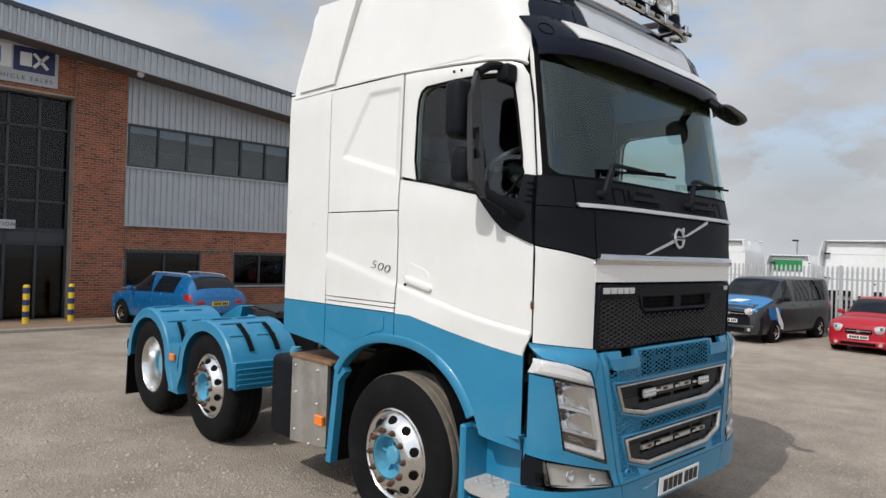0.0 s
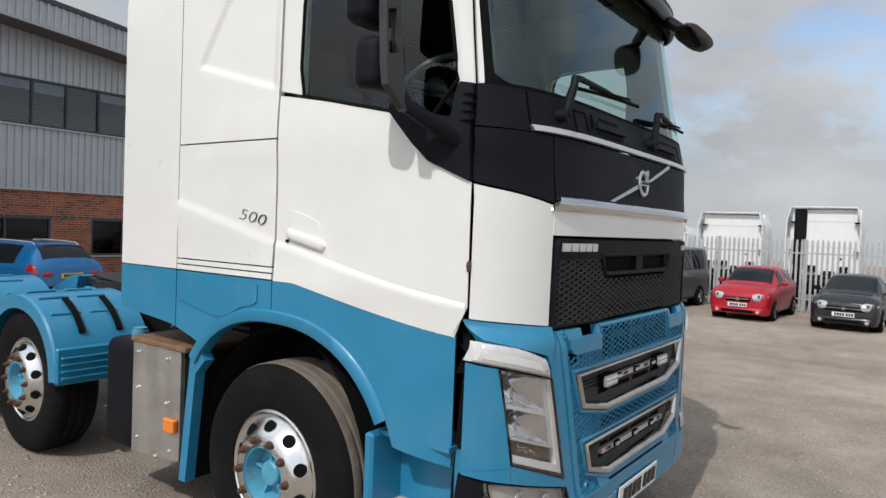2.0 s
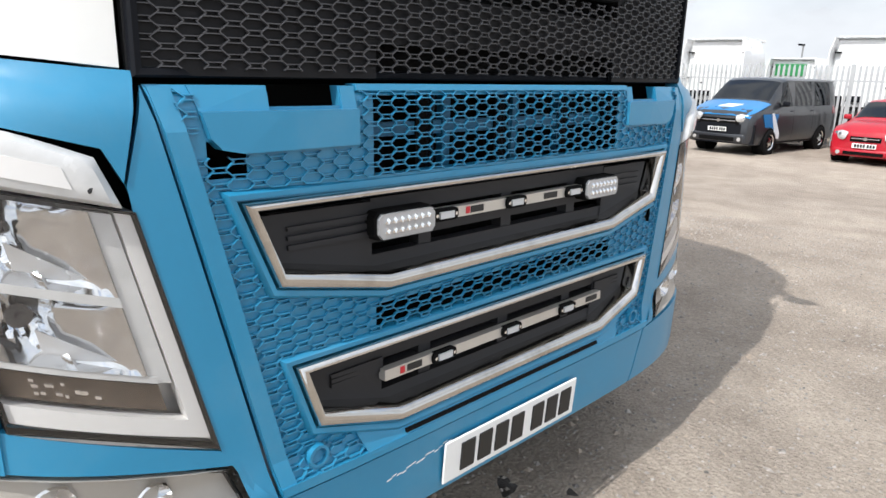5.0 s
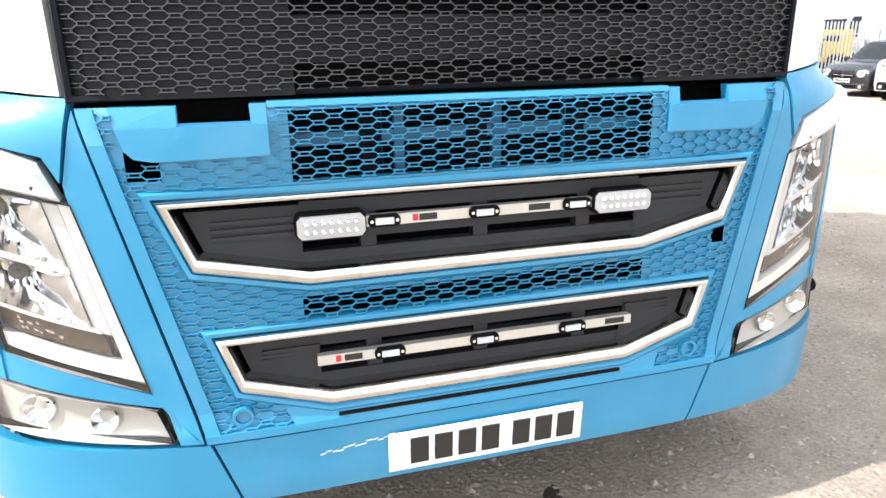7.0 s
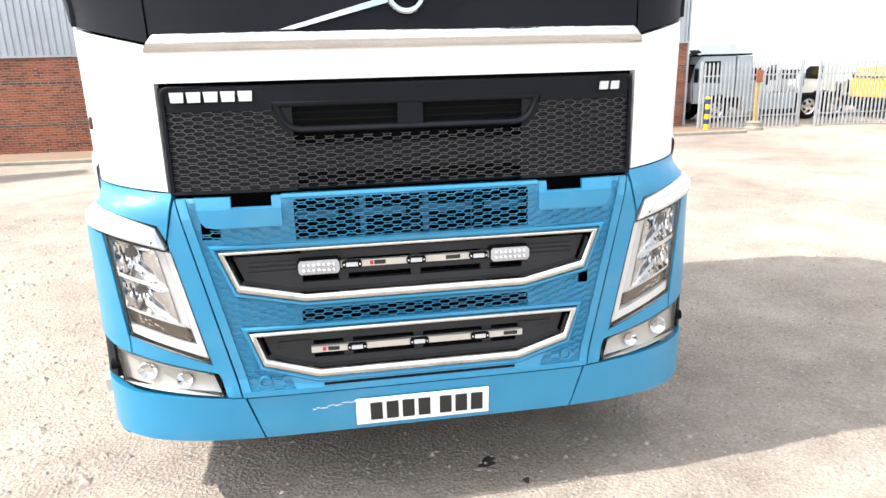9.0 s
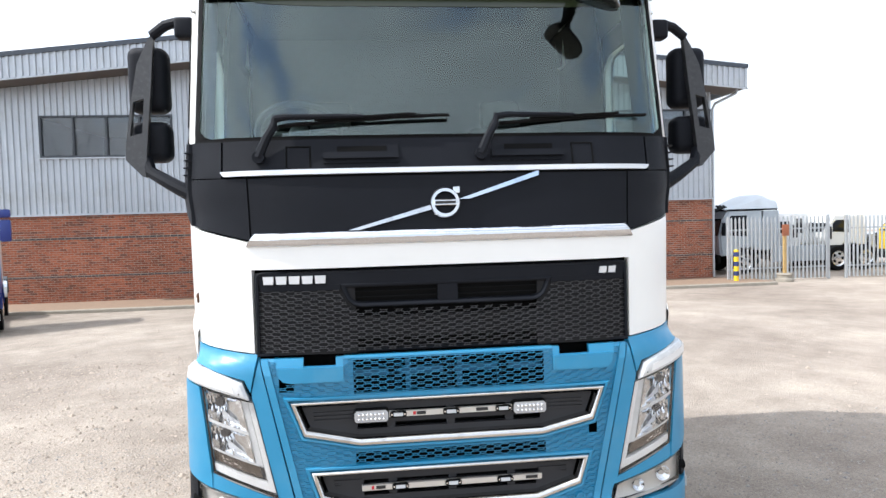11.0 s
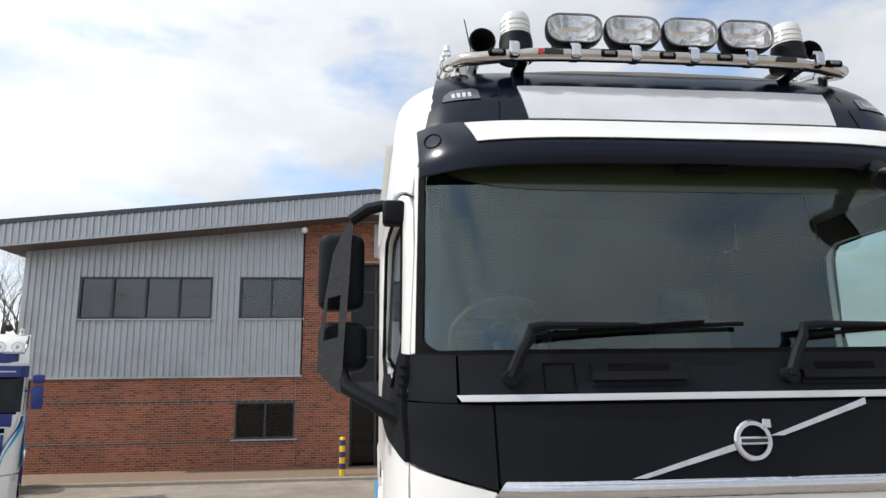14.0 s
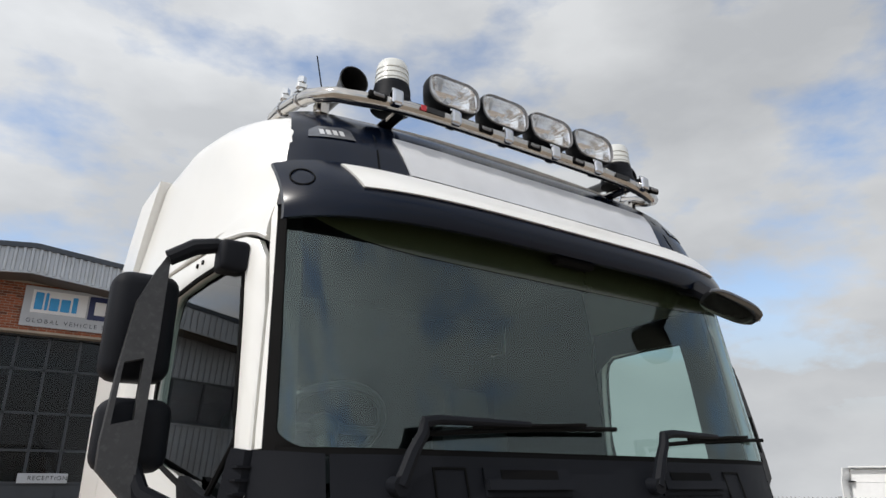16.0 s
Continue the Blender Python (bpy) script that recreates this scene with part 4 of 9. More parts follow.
        tube(bm, path, 0.008, 6)
        part("roof_gutter", bm, M_WHITE, truck)
        # A-pillar cover
        bm = bmesh.new()
        def pillar(a, t):
            z = lerp(2.287, 3.04, t)
            q = s * lerp(xq(glass_x(z) + 0.001, z), qy(door_front(z) - 0.008, z), a)
            return cab_pt(q, z)
        grid(bm, pillar, 8, 14, lambda a, t: (-s * 0.02, 0.02, 0))
        part("pillar_cover", bm, M_WHITE, truck, "white windscreen pillar", smooth=True)
        # black cheek beside the door and dark upper front corner
        bm = bmesh.new()
        skin(bm, [(s * 0.860, 1.835), (s * qy(0.247, 1.9), 1.905), (s * qy(0.247, 2.1), 2.115), (s * 0.870, 2.105)], 12, 6, off=0.0)
        skin(bm, [(s * 0.985, 2.112), (s * qy(0.247, 2.1), 2.122), (s * qy(0.247, 2.28), 2.285), (s * 0.985, 2.275)], 8, 6, off=0.0)
        part("corner_cheek", bm, M_BLACK, truck, "black moulded front corner", smooth=True)
        bm = bmesh.new()
        for k in range(4):
            z = 2.14 + 0.034 * k
            p = cab_pt(s * qy(0.26, z), z)
            box(bm, p + Vector((s * 0.012, 0.012, 0)), (0.035, 0.06, 0.006))
        part("corner_fins", bm, M_BLACK, truck)
        # door quarter trim: dark wedge that carries the mirror
        bm = bmesh.new()
        def wedge(a, t):
            y = lerp(0.262, 0.62, a)
            z = lerp(table([(0.262, 1.905), (0.42, 1.98), (0.62, 2.19)], y), table([(0.262, 2.284), (0.318, 2.292), (0.335, 2.15), (0.62, 2.22)], y), t)
            return side_pt(y, z, s, 0.012)
        grid(bm, wedge, 30, 6, lambda a, t: (-s * 0.03, 0, 0))
        part("mirror_base", bm, M_BLACK, door, "black mirror mounting wedge", smooth=True)
        # white front corner under the black band
        bm = bmesh.new()
        skin(bm, [(s * 0.86, 1.335), (s * qy(0.247, 1.4), 1.365), (s * qy(0.247, 1.9), 1.895), (s * 0.86, 1.825)], 14, 10, off=0.0)
        part("front_corner", bm, M_WHITE, truck, "white front corner panel", smooth=True)
    # middle of the front: white band over the upper grille
    bm = bmesh.new()
    skin(bm, [(-0.86, 1.705), (0.86, 1.705), (0.86, 1.825), (-0.86, 1.825)], 20, 4, off=0.002)
    part("front_band", bm, M_WHITE, truck, smooth=True)
    # black panel under the windscreen
    bm = bmesh.new()
    skin(bm, [(-0.852, 1.85), (0.852, 1.85), (0.862, 2.105), (-0.862, 2.105)], 24, 6)
    skin(bm, [(-0.975, 2.135), (0.975, 2.135), (0.975, 2.275), (-0.975, 2.275)], 24, 5)
    part("nose_panel", bm, M_BLACK, truck, "black front panel under the windscreen", smooth=True)
    bm = bmesh.new()
    skin(bm, [(-0.967, 2.117), (0.967, 2.117), (0.983, 2.137), (-0.983, 2.137)], 28, 2, off=0.012, rim=0.024)
    part("upper_trim_strip", bm, M_SILVER, truck, "long silver trim strip", smooth=True)
    bm = bmesh.new()
    def bead(a, t):
        x = lerp(-1, 1, a) * lerp(0.876, 0.835, t)
        z = lerp(1.806, 1.862, t)
        return cab_pt(x, z) + cab_n(x, z) * (0.003 + 0.020 * math.sin(math.pi * lerp(0.06, 0.94, t)) ** 0.7)
    grid(bm, bead, 40, 10, lambda a, t: (0, 0.02, 0))
    part("lower_trim_strip", bm, M_WAVECHROME, truck, "long chrome trim strip", smooth=True)
    # windscreen and its black border
    bm = bmesh.new()
    def pane(a, t):
        z = lerp(2.285, 3.05, t)
        q = lerp(-1, 1, a) * xq(glass_x(z), z)
        return cab_pt(q, z) + cab_n(q, z) * -0.006
    grid(bm, pane, 60, 14)
    ws = part("windscreen", bm, G_SCREEN, truck, "large tinted windscreen", smooth=True)
    ws.visible_shadow = False
    bm = bmesh.new()
    def band(a, t):
        q = lerp(-1.085, 1.085, a)
        z = lerp(2.900 + 0.15 * (abs(q) / 1.085) ** 7, 3.052, t)
        return cab_pt(q, z) + cab_n(q, z) * -0.003
    grid(bm, band, 60, 3)
    sb = part("sun_band", bm, M_OLIVE, ws, "olive sun band of the windscreen", smooth=True)
    bm = bmesh.new()
    for s in (-1, 1):
        def frit(a, t):
            z = lerp(2.28, 3.04, t)
            q = s * lerp(xq(glass_x(z) - 0.025, z), xq(glass_x(z), z), a)
            return cab_pt(q, z) + cab_n(q, z) * -0.002
        grid(bm, frit, 3, 12, lambda a, t: (0, 0.01, 0))
        # rounded lower corner of the glass
        tip = bm.verts.new(cab_pt(s * 1.112, 2.288) + cab_n(s * 1.112, 2.288) * -0.002)
        arc = [(s * (1.112 - 0.10 + 0.10 * math.sin(radians(k * 10))), 2.288 + 0.10 - 0.10 * math.cos(radians(k * 10))) for k in range(10)]
        rim_pts = [bm.verts.new(cab_pt(q, z) + cab_n(q, z) * -0.002) for q, z in arc]
        for va, vb in zip(rim_pts, rim_pts[1:]):
            bm.faces.new((tip, va, vb))
    skin(bm, [(-1.125, 2.272), (1.125, 2.272), (1.125, 2.292), (-1.125, 2.292)], 40, 2, off=-0.002, rim=0.01)
    part("windscreen_border", bm, M_GAP, ws, smooth=True)
    # navy header over the screen
    bm = bmesh.new()
    skin(bm, [(-1.10, 3.03), (1.10, 3.03), (1.0, 3.515), (-1.0, 3.515)], 52, 16, off=0.006, rim=0.04, clip=lambda q, z, s, t: (q, z + 0.05 * t * (1 - (q / 1.1) ** 2)))
    hd = part("roof_header", bm, M_NAVY, truck, "dark navy roof front", smooth=True)
    bm = bmesh.new()
    skin(bm, [(-0.655, 3.215), (0.655, 3.215), (0.68, 3.395), (-0.68, 3.395)], 20, 6, off=0.014, rim=0.012)
    part("sign_panel", bm, M_PANELLIGHT, hd, "blank grey illuminated sign panel", smooth=True)
    for s in (-1, 1):
        bm = bmesh.new()
        slab(bm, [(s * 0.840, 3.335), (s * 0.995, 3.335), (s * 0.985, 3.375), (s * 0.955, 3.398), (s * 0.87, 3.402), (s * 0.846, 3.39)], 0.012, 0.008, cuts=5)
        ml = part("marker_lamp", bm, M_LAMPDARK, hd, "smoked roof marker lamp")
        for k in range(4):
            bm = bmesh.new()
            x = 0.875 + 0.022 * k
            slab(bm, [(s * x, 3.35), (s * (x + 0.014), 3.35), (s * (x + 0.014), 3.378), (s * x, 3.378)], 0.0135, 0.003)
            part("led", bm, M_LENSWHITE, ml)
        bm = bmesh.new()
        slab(bm, [(s * 0.772, 3.22), (s * 0.778, 3.22), (s * 0.752, 3.46), (s * 0.746, 3.46)], 0.009, 0.004, cuts=3)
        part("header_seam", bm, M_GAP, hd)
    # sun visor
    def vis(q, t, o=0.0):
        z = lerp(2.992 - 0.026 * (abs(q) / 1.12) ** 3, 3.215, t)
        out = 0.10 * math.sin(math.pi * min(1.0, 0.28 + 0.72 * t)) * (1 - 0.75 * (abs(q) / 1.16) ** 4) + 0.012 + o
        p = cab_pt(q, z) + Vector((0, -out, 0))
        p.x *= 1.0 + 0.006 * (abs(q) / 1.16) ** 4
        return p
    bm = bmesh.new()
    grid(bm, lambda a, t: vis(lerp(-1.095, 1.095, a), t), 44, 10, lambda a, t: (0, 0.02, 0))
    vz = part("sun_visor", bm, M_NAVY, truck, "dark navy sun visor with a white stripe", smooth=True)
    bm = bmesh.new()
    grid(bm, lambda a, t: vis(lerp(lerp(-0.88, -0.917, t), lerp(0.88, 0.917, t), a), lerp(0.45, 0.93, t), 0.010), 30, 5, lambda a, t: (0, 0.012, 0))
    part("visor_stripe", bm, M_WHITE, vz, "white visor stripe", smooth=True)
    for s in (-1, 1):
        bm = bmesh.new()
        tube(bm, [vis(s * (1.042 + 0.030 * math.cos(a)), 0.62 + 0.15 * math.sin(a), 0.001) for a in np.linspace(0, 2 * math.pi, 33)], 0.0028, 5)
        part("visor_cap", bm, M_GAP, vz)
    bm = bmesh.new()
    box(bm, (0.0, 0.165, 2.995), (0.2, 0.05, 0.045), 0.01)
    part("visor_sensor", bm, M_GAP, vz)
    # back wall of the cab and the dark core below the screen
    bm = bmesh.new()
    box(bm, (0, 2.63, 2.15), (2.46, 0.06, 1.8), 0.02)
    part("back_wall", bm, M_WHITE, truck)
    bm = bmesh.new()
    prism(bm, [(0.16, 0.55), (0.16, 2.15), (0.5, 2.2), (0.6, 1.35), (2.6, 1.35), (2.6, 1.22), (2.02, 1.22), (1.9, 1.34), (0.62, 1.34), (0.45, 1.0), (0.45, 0.55)], -1.02, 1.02, "x")
    part("cab_core", bm, M_DARK, truck)


M_WHEELRIM = material("grey_wheel_leather", (0.05, 0.052, 0.051), 0.4, vary=0.1)
M_OLIVE = material("olive_sun_band", (0.026, 0.034, 0.017), 0.15, vary=0.1, coat=0.1)
M_LAMPDARK = material("smoked_lamp", (0.075, 0.08, 0.09), 0.15, vary=0.3, scale=30, coat=0.4)


def cab_inside():
    bm = bmesh.new()
    box(bm, (0, 1.5, 1.42), (2.3, 2.2, 0.06))
    box(bm, (0, 2.2, 2.4), (2.36, 0.04, 2.0))
    box(bm, (0, 1.6, 3.30), (2.16, 1.9, 0.04))
    box(bm, (0, 1.52, 3.285), (2.2, 1.4, 0.03))
    box(bm, (0, 0.55, 3.30), (1.9, 0.28, 0.04))
    for s in (-1, 1):
        side_column(bm, 0.26, 2.25, lambda y: 1.42, lambda y: table([(0.3, 2.10), (1.18, 2.29), (1.2, 3.3)], y), 40, 6, s, off=-0.05, rim=0)
        side_column(bm, 0.34, 1.19, lambda y: table([(0.34, 2.80), (0.42, 2.875), (1.05, 2.885), (1.19, 2.80)], y), lambda y: 3.02, 12, 4, s, off=-0.05, rim=0)
        side_column(bm, lambda z: door_front(z) - 0.02, lambda z: door_front(z) + (0.24 if s > 0 else 0.055), lambda y: 2.1, lambda y: 3.0, 3, 8, s, off=-0.05, rim=0)
        inner = 0.98 if s > 0 else 1.07
        skin(bm, [(s * inner, 2.25), (s * 1.15, 2.25), (s * 1.12, 3.02), (s * (inner - 0.03), 3.02)], 6, 8, off=-0.06, rim=0)
    skin(bm, [(-1.06, 3.02), (1.06, 3.02), (0.98, 3.40), (-0.98, 3.40)], 24, 4, off=-0.04, rim=0)
    part("cab_lining", bm, M_INTERIOR, truck, "dark cab lining")
    bm = bmesh.new()
    def dash(a, t):
        x = lerp(-1.06, 1.06, a)
        prof = [(0.24, 2.20), (0.34, 2.27), (0.55, 2.29), (0.72, 2.24), (0.76, 2.0), (0.72, 1.5)]
        k = t * 5
        i = min(4, int(k))
        return Vector((x, lerp(prof[i][0], prof[i + 1][0], k - i) + 0.16 * abs(x / 1.06) ** 4, lerp(prof[i][1], prof[i + 1][1], k - i)))
    grid(bm, dash, 16, 10)
    part("dashboard", bm, M_INTERIOR, truck, smooth=True)
    bm = bmesh.new()
    c, tilt = Vector((-0.70, 0.79, 2.39)), Matrix.Rotation(radians(-38), 3, "X")
    ringpts = [c + tilt @ Vector((0.225 * math.cos(a), 0.225 * math.sin(a), 0)) for a in np.linspace(0, 2 * math.pi, 33)]
    tube(bm, ringpts, 0.016, 8)
    rod(bm, c + tilt @ Vector((-0.21, 0, 0)), c + tilt @ Vector((0.21, 0, 0)), 0.018, 8)
    rod(bm, c, c + Vector((0, -0.12, -0.25)), 0.04, 10)
    bmesh.ops.create_uvsphere(bm, u_segments=12, v_segments=8, radius=0.06, matrix=Matrix.Translation(c))
    part("steering_wheel", bm, M_WHEELRIM, truck, "grey leather-rimmed steering wheel", smooth=True)
    for x in (-0.58, 0.6):
        bm = bmesh.new()
        box(bm, (x, 1.35, 1.86), (0.5, 0.5, 0.16), 0.05, seg=2)
        box(bm, (x, 1.62, 2.2), (0.48, 0.14, 0.66), 0.05, Matrix.Rotation(radians(-10), 3, "X"), 2)
        box(bm, (x, 1.70, 2.62), (0.28, 0.1, 0.2), 0.04, Matrix.Rotation(radians(-10), 3, "X"), 2)
        box(bm, (x, 1.35, 1.6), (0.36, 0.4, 0.36), 0.03)
        part("cab_seat", bm, M_CLOTH, truck, "dark grey cloth cab seat", smooth=True)
    bm = bmesh.new()
    box(bm, (0, 2.3, 1.95), (2.2, 0.5, 0.35), 0.08, seg=2)
    part("bunk", bm, M_CLOTH, truck, smooth=True)


def wheel(y, s, dish, hub_blue=True):
    """One road wheel: tyre, alloy rim with ten holes, rusty nuts, hub."""
    x0 = -1.235
    w = part("wheel", boxed((0.02, 0.02, 0.02)), M_DARK, truck)
    w.matrix_basis = pose(0, y, WHEEL_Z) if s < 0 else pose(0, y, WHEEL_Z, 0, 0, 180)
    bm = bmesh.new()
    R = WHEEL_R
    prof = [(0.296, 0.03), (0.302, 0.005), (0.33, -0.008), (0.40, -0.018), (0.465, -0.012), (0.492, 0.0), (0.507, 0.018), (0.516, 0.032)]
    tread = [(R, 0.04), (R, 0.075), (R - 0.012, 0.08), (R - 0.012, 0.09), (R + 0.003, 0.095), (R + 0.003, 0.135), (R - 0.012, 0.14), (R - 0.012, 0.15), (R + 0.004, 0.155), (R + 0.004, 0.195), (R - 0.012, 0.2), (R - 0.012, 0.21), (R, 0.215), (R, 0.26)]
    back = [(0.50, 0.285), (0.46, 0.30), (0.30, 0.285)]
    allp = [(r, x0 + o) for r, o in prof + tread + back]
    lathe(bm, allp, 64, mats=[0] * (len(prof) - 1) + [1] * len(tread) + [0] * len(back))
    # rear treads get the dark rubber: their shade is put into the colour
    part("tyre", bm, [M_TYRE, M_TREAD if y < 2 else M_TYRE], w, "black tyre with dusty tread" if y < 2 else "black tyre", smooth=True)
    bm = bmesh.new()
    if dish:
        rp = [(0.300, 0.028), (0.300, 0.008), (0.289, 0.004), (0.281, 0.016), (0.272, 0.04), (0.262, 0.06), (0.252, 0.15), (0.240, 0.19), (0.19, 0.205), (0.15, 0.205)]
        face_o, nut_r, hub_o = 0.2, 0.167, 0.17
    else:
        rp = [(0.300, 0.028), (0.300, 0.008), (0.289, 0.004), (0.281, 0.014), (0.268, 0.018), (0.255, 0.01), (0.235, -0.005), (0.205, -0.04), (0.192, -0.052), (0.145, -0.054), (0.142, -0.03)]
        face_o, nut_r, hub_o = -0.052, 0.167, -0.03
    rings = lathe(bm, [(r, x0 + o) for r, o in rp], 60)
    rim = part("rim", bm, M_ALU, w, "polished aluminium rim", smooth=True, angle=50)
    for k in range(10):
        a = radians(36 * k + 18)
        c, sn = math.cos(a), math.sin(a)
        if not dish:
            # a black disc on the rim stands in for the hole's shade
            bm = bmesh.new()
            p = Vector((x0 - 0.014, c * 0.229, sn * 0.229))
            nrm = Vector((-0.75, c * 0.62, sn * 0.62)).normalized()
            rod(bm, p - nrm * 0.004, p + nrm * 0.0075, 0.030, 18)
            part("hand_hole", bm, M_GAP, rim)
        a = radians(36 * k)
        c, sn = math.cos(a), math.sin(a)
        bm = bmesh.new()
        p = Vector((x0 + face_o, c * nut_r, sn * nut_r))
        rod(bm, p + Vector((0.002, 0, 0)), p + Vector((-0.012, 0, 0)), 0.020, 12)
        rod(bm, p, p + Vector((-0.022, 0, 0)), 0.0155, 6)
        rod(bm, p + Vector((-0.02, 0, 0)), p + Vector((-0.032, 0, 0)), 0.010, 8)
        part("wheel_nut", bm, M_RUST if not dish else M_ALU, rim)
    bm = bmesh.new()
    if dish:
        hp = [(0.15, 0.206), (0.142, 0.20), (0.14, 0.15), (0.11, 0.12), (0.0, 0.115)]
    elif y < 2:
        hp = [(0.142, -0.03), (0.139, -0.048), (0.132, -0.050), (0.126, -0.01), (0.112, 0.035), (0.062, 0.045), (0.060, -0.005), (0.052, -0.014), (0.0, -0.016)]
    else:
        hp = [(0.142, -0.03), (0.138, -0.05), (0.125, -0.052), (0.118, -0.01), (0.105, 0.02), (0.0, 0.03)]
    lathe(bm, [(r, x0 + o) for r, o in hp], 28)
    if not dish:
        for k in range(5):
            a = radians(72 * k + 10)
            box(bm, (x0 + 0.022, math.cos(a) * 0.088, math.sin(a) * 0.088), (0.04, 0.066, 0.016), 0, Matrix.Rotation(a, 3, "X"))
    part("hub", bm, M_BLUEHUB, w, "pale blue painted hub", smooth=True)
    return w


M_BLUEHUB = material("pale_blue_hub_paint", (0.09, 0.33, 0.47), 0.45, vary=0.15, scale=12, dirt=(0.15, 0.12, 0.1), dirt_amount=0.4, dirt_scale=20)


def chassis():
    bm = bmesh.new()
    for x in (-0.42, 0.42):
        box(bm, (x, 4.0, 0.84), (0.08, 4.9, 0.28))
    for y in (2.4, 3.4, 4.7, 6.2):
        box(bm, (0, y, 0.84), (0.8, 0.12, 0.22))
    for y in AXLES:
        rod(bm, (-1.0, y, WHEEL_Z), (1.0, y, WHEEL_Z), 0.07, 10)
    bmesh.ops.create_uvsphere(bm, u_segments=14, v_segments=10, radius=0.24, matrix=Matrix.Translation((0, 4.0, 0.5)))
    box(bm, (0, 1.3, 0.85), (1.5, 1.6, 0.5))
    box(bm, (0, 2.9, 0.62), (1.0, 0.7, 0.5))
    part("chassis_frame", bm, M_DARK, truck, "dark chassis frame")
    # fifth wheel plate
    bm = bmesh.new()
    poly = []
    for k in range(25):
        a = lerp(radians(205), radians(-25), k / 24)
        poly.append((0.5 * math.cos(a), 4.45 - 0.40 * math.sin(a)))
    poly += [(0.34, 5.0), (0.1, 4.75), (-0.1, 4.75), (-0.34, 5.0)]
    prism(bm, poly, 1.10, 1.16, "z")
    box(bm, (0, 4.45, 1.04), (0.9, 0.3, 0.14), 0.03)
    part("fifth_wheel", bm, M_TYREGREASE, truck, "greasy fifth-wheel coupling plate")
    bm = bmesh.new()
    for x in (-0.48, 0.48):
        box(bm, (x, 4.45, 1.0), (0.06, 0.5, 0.2), 0.02)
    part("coupling_mount", bm, M_BLUE, truck)
    for x in (-0.36, 0.36):
        bm = bmesh.new()
        prism(bm, [(4.95, 1.02), (5.55, 0.86), (5.60, 0.94), (5.02, 1.17), (4.9, 1.17)], x - 0.09, x + 0.09, "x")
        part("coupling_ramp", bm, M_BLUE, truck, "blue coupling lead-in ramp")
    bm = bmesh.new()
    box(bm, (0, 4.45, 1.175), (0.86, 0.5, 0.03), 0.012, Matrix.Rotation(radians(4), 3, "X"))
    part("coupling_cover", bm, M_TYREGREASE, truck)
    bm = bmesh.new()
    box(bm, (0, 3.05, 1.0), (1.1, 0.7, 0.04), 0.01)
    part("catwalk", bm, M_BRUSHED, truck, "ribbed aluminium catwalk")
    # number plate bracket and tail
    bm = bmesh.new()
    box(bm, (0, 6.42, 0.62), (2.3, 0.06, 0.14), 0.02)
    part("rear_bumper_bar", bm, M_DARK, truck)


M_TYREGREASE = material("greasy_steel", (0.035, 0.033, 0.03), 0.4, 0.6, vary=0.4, scale=10)


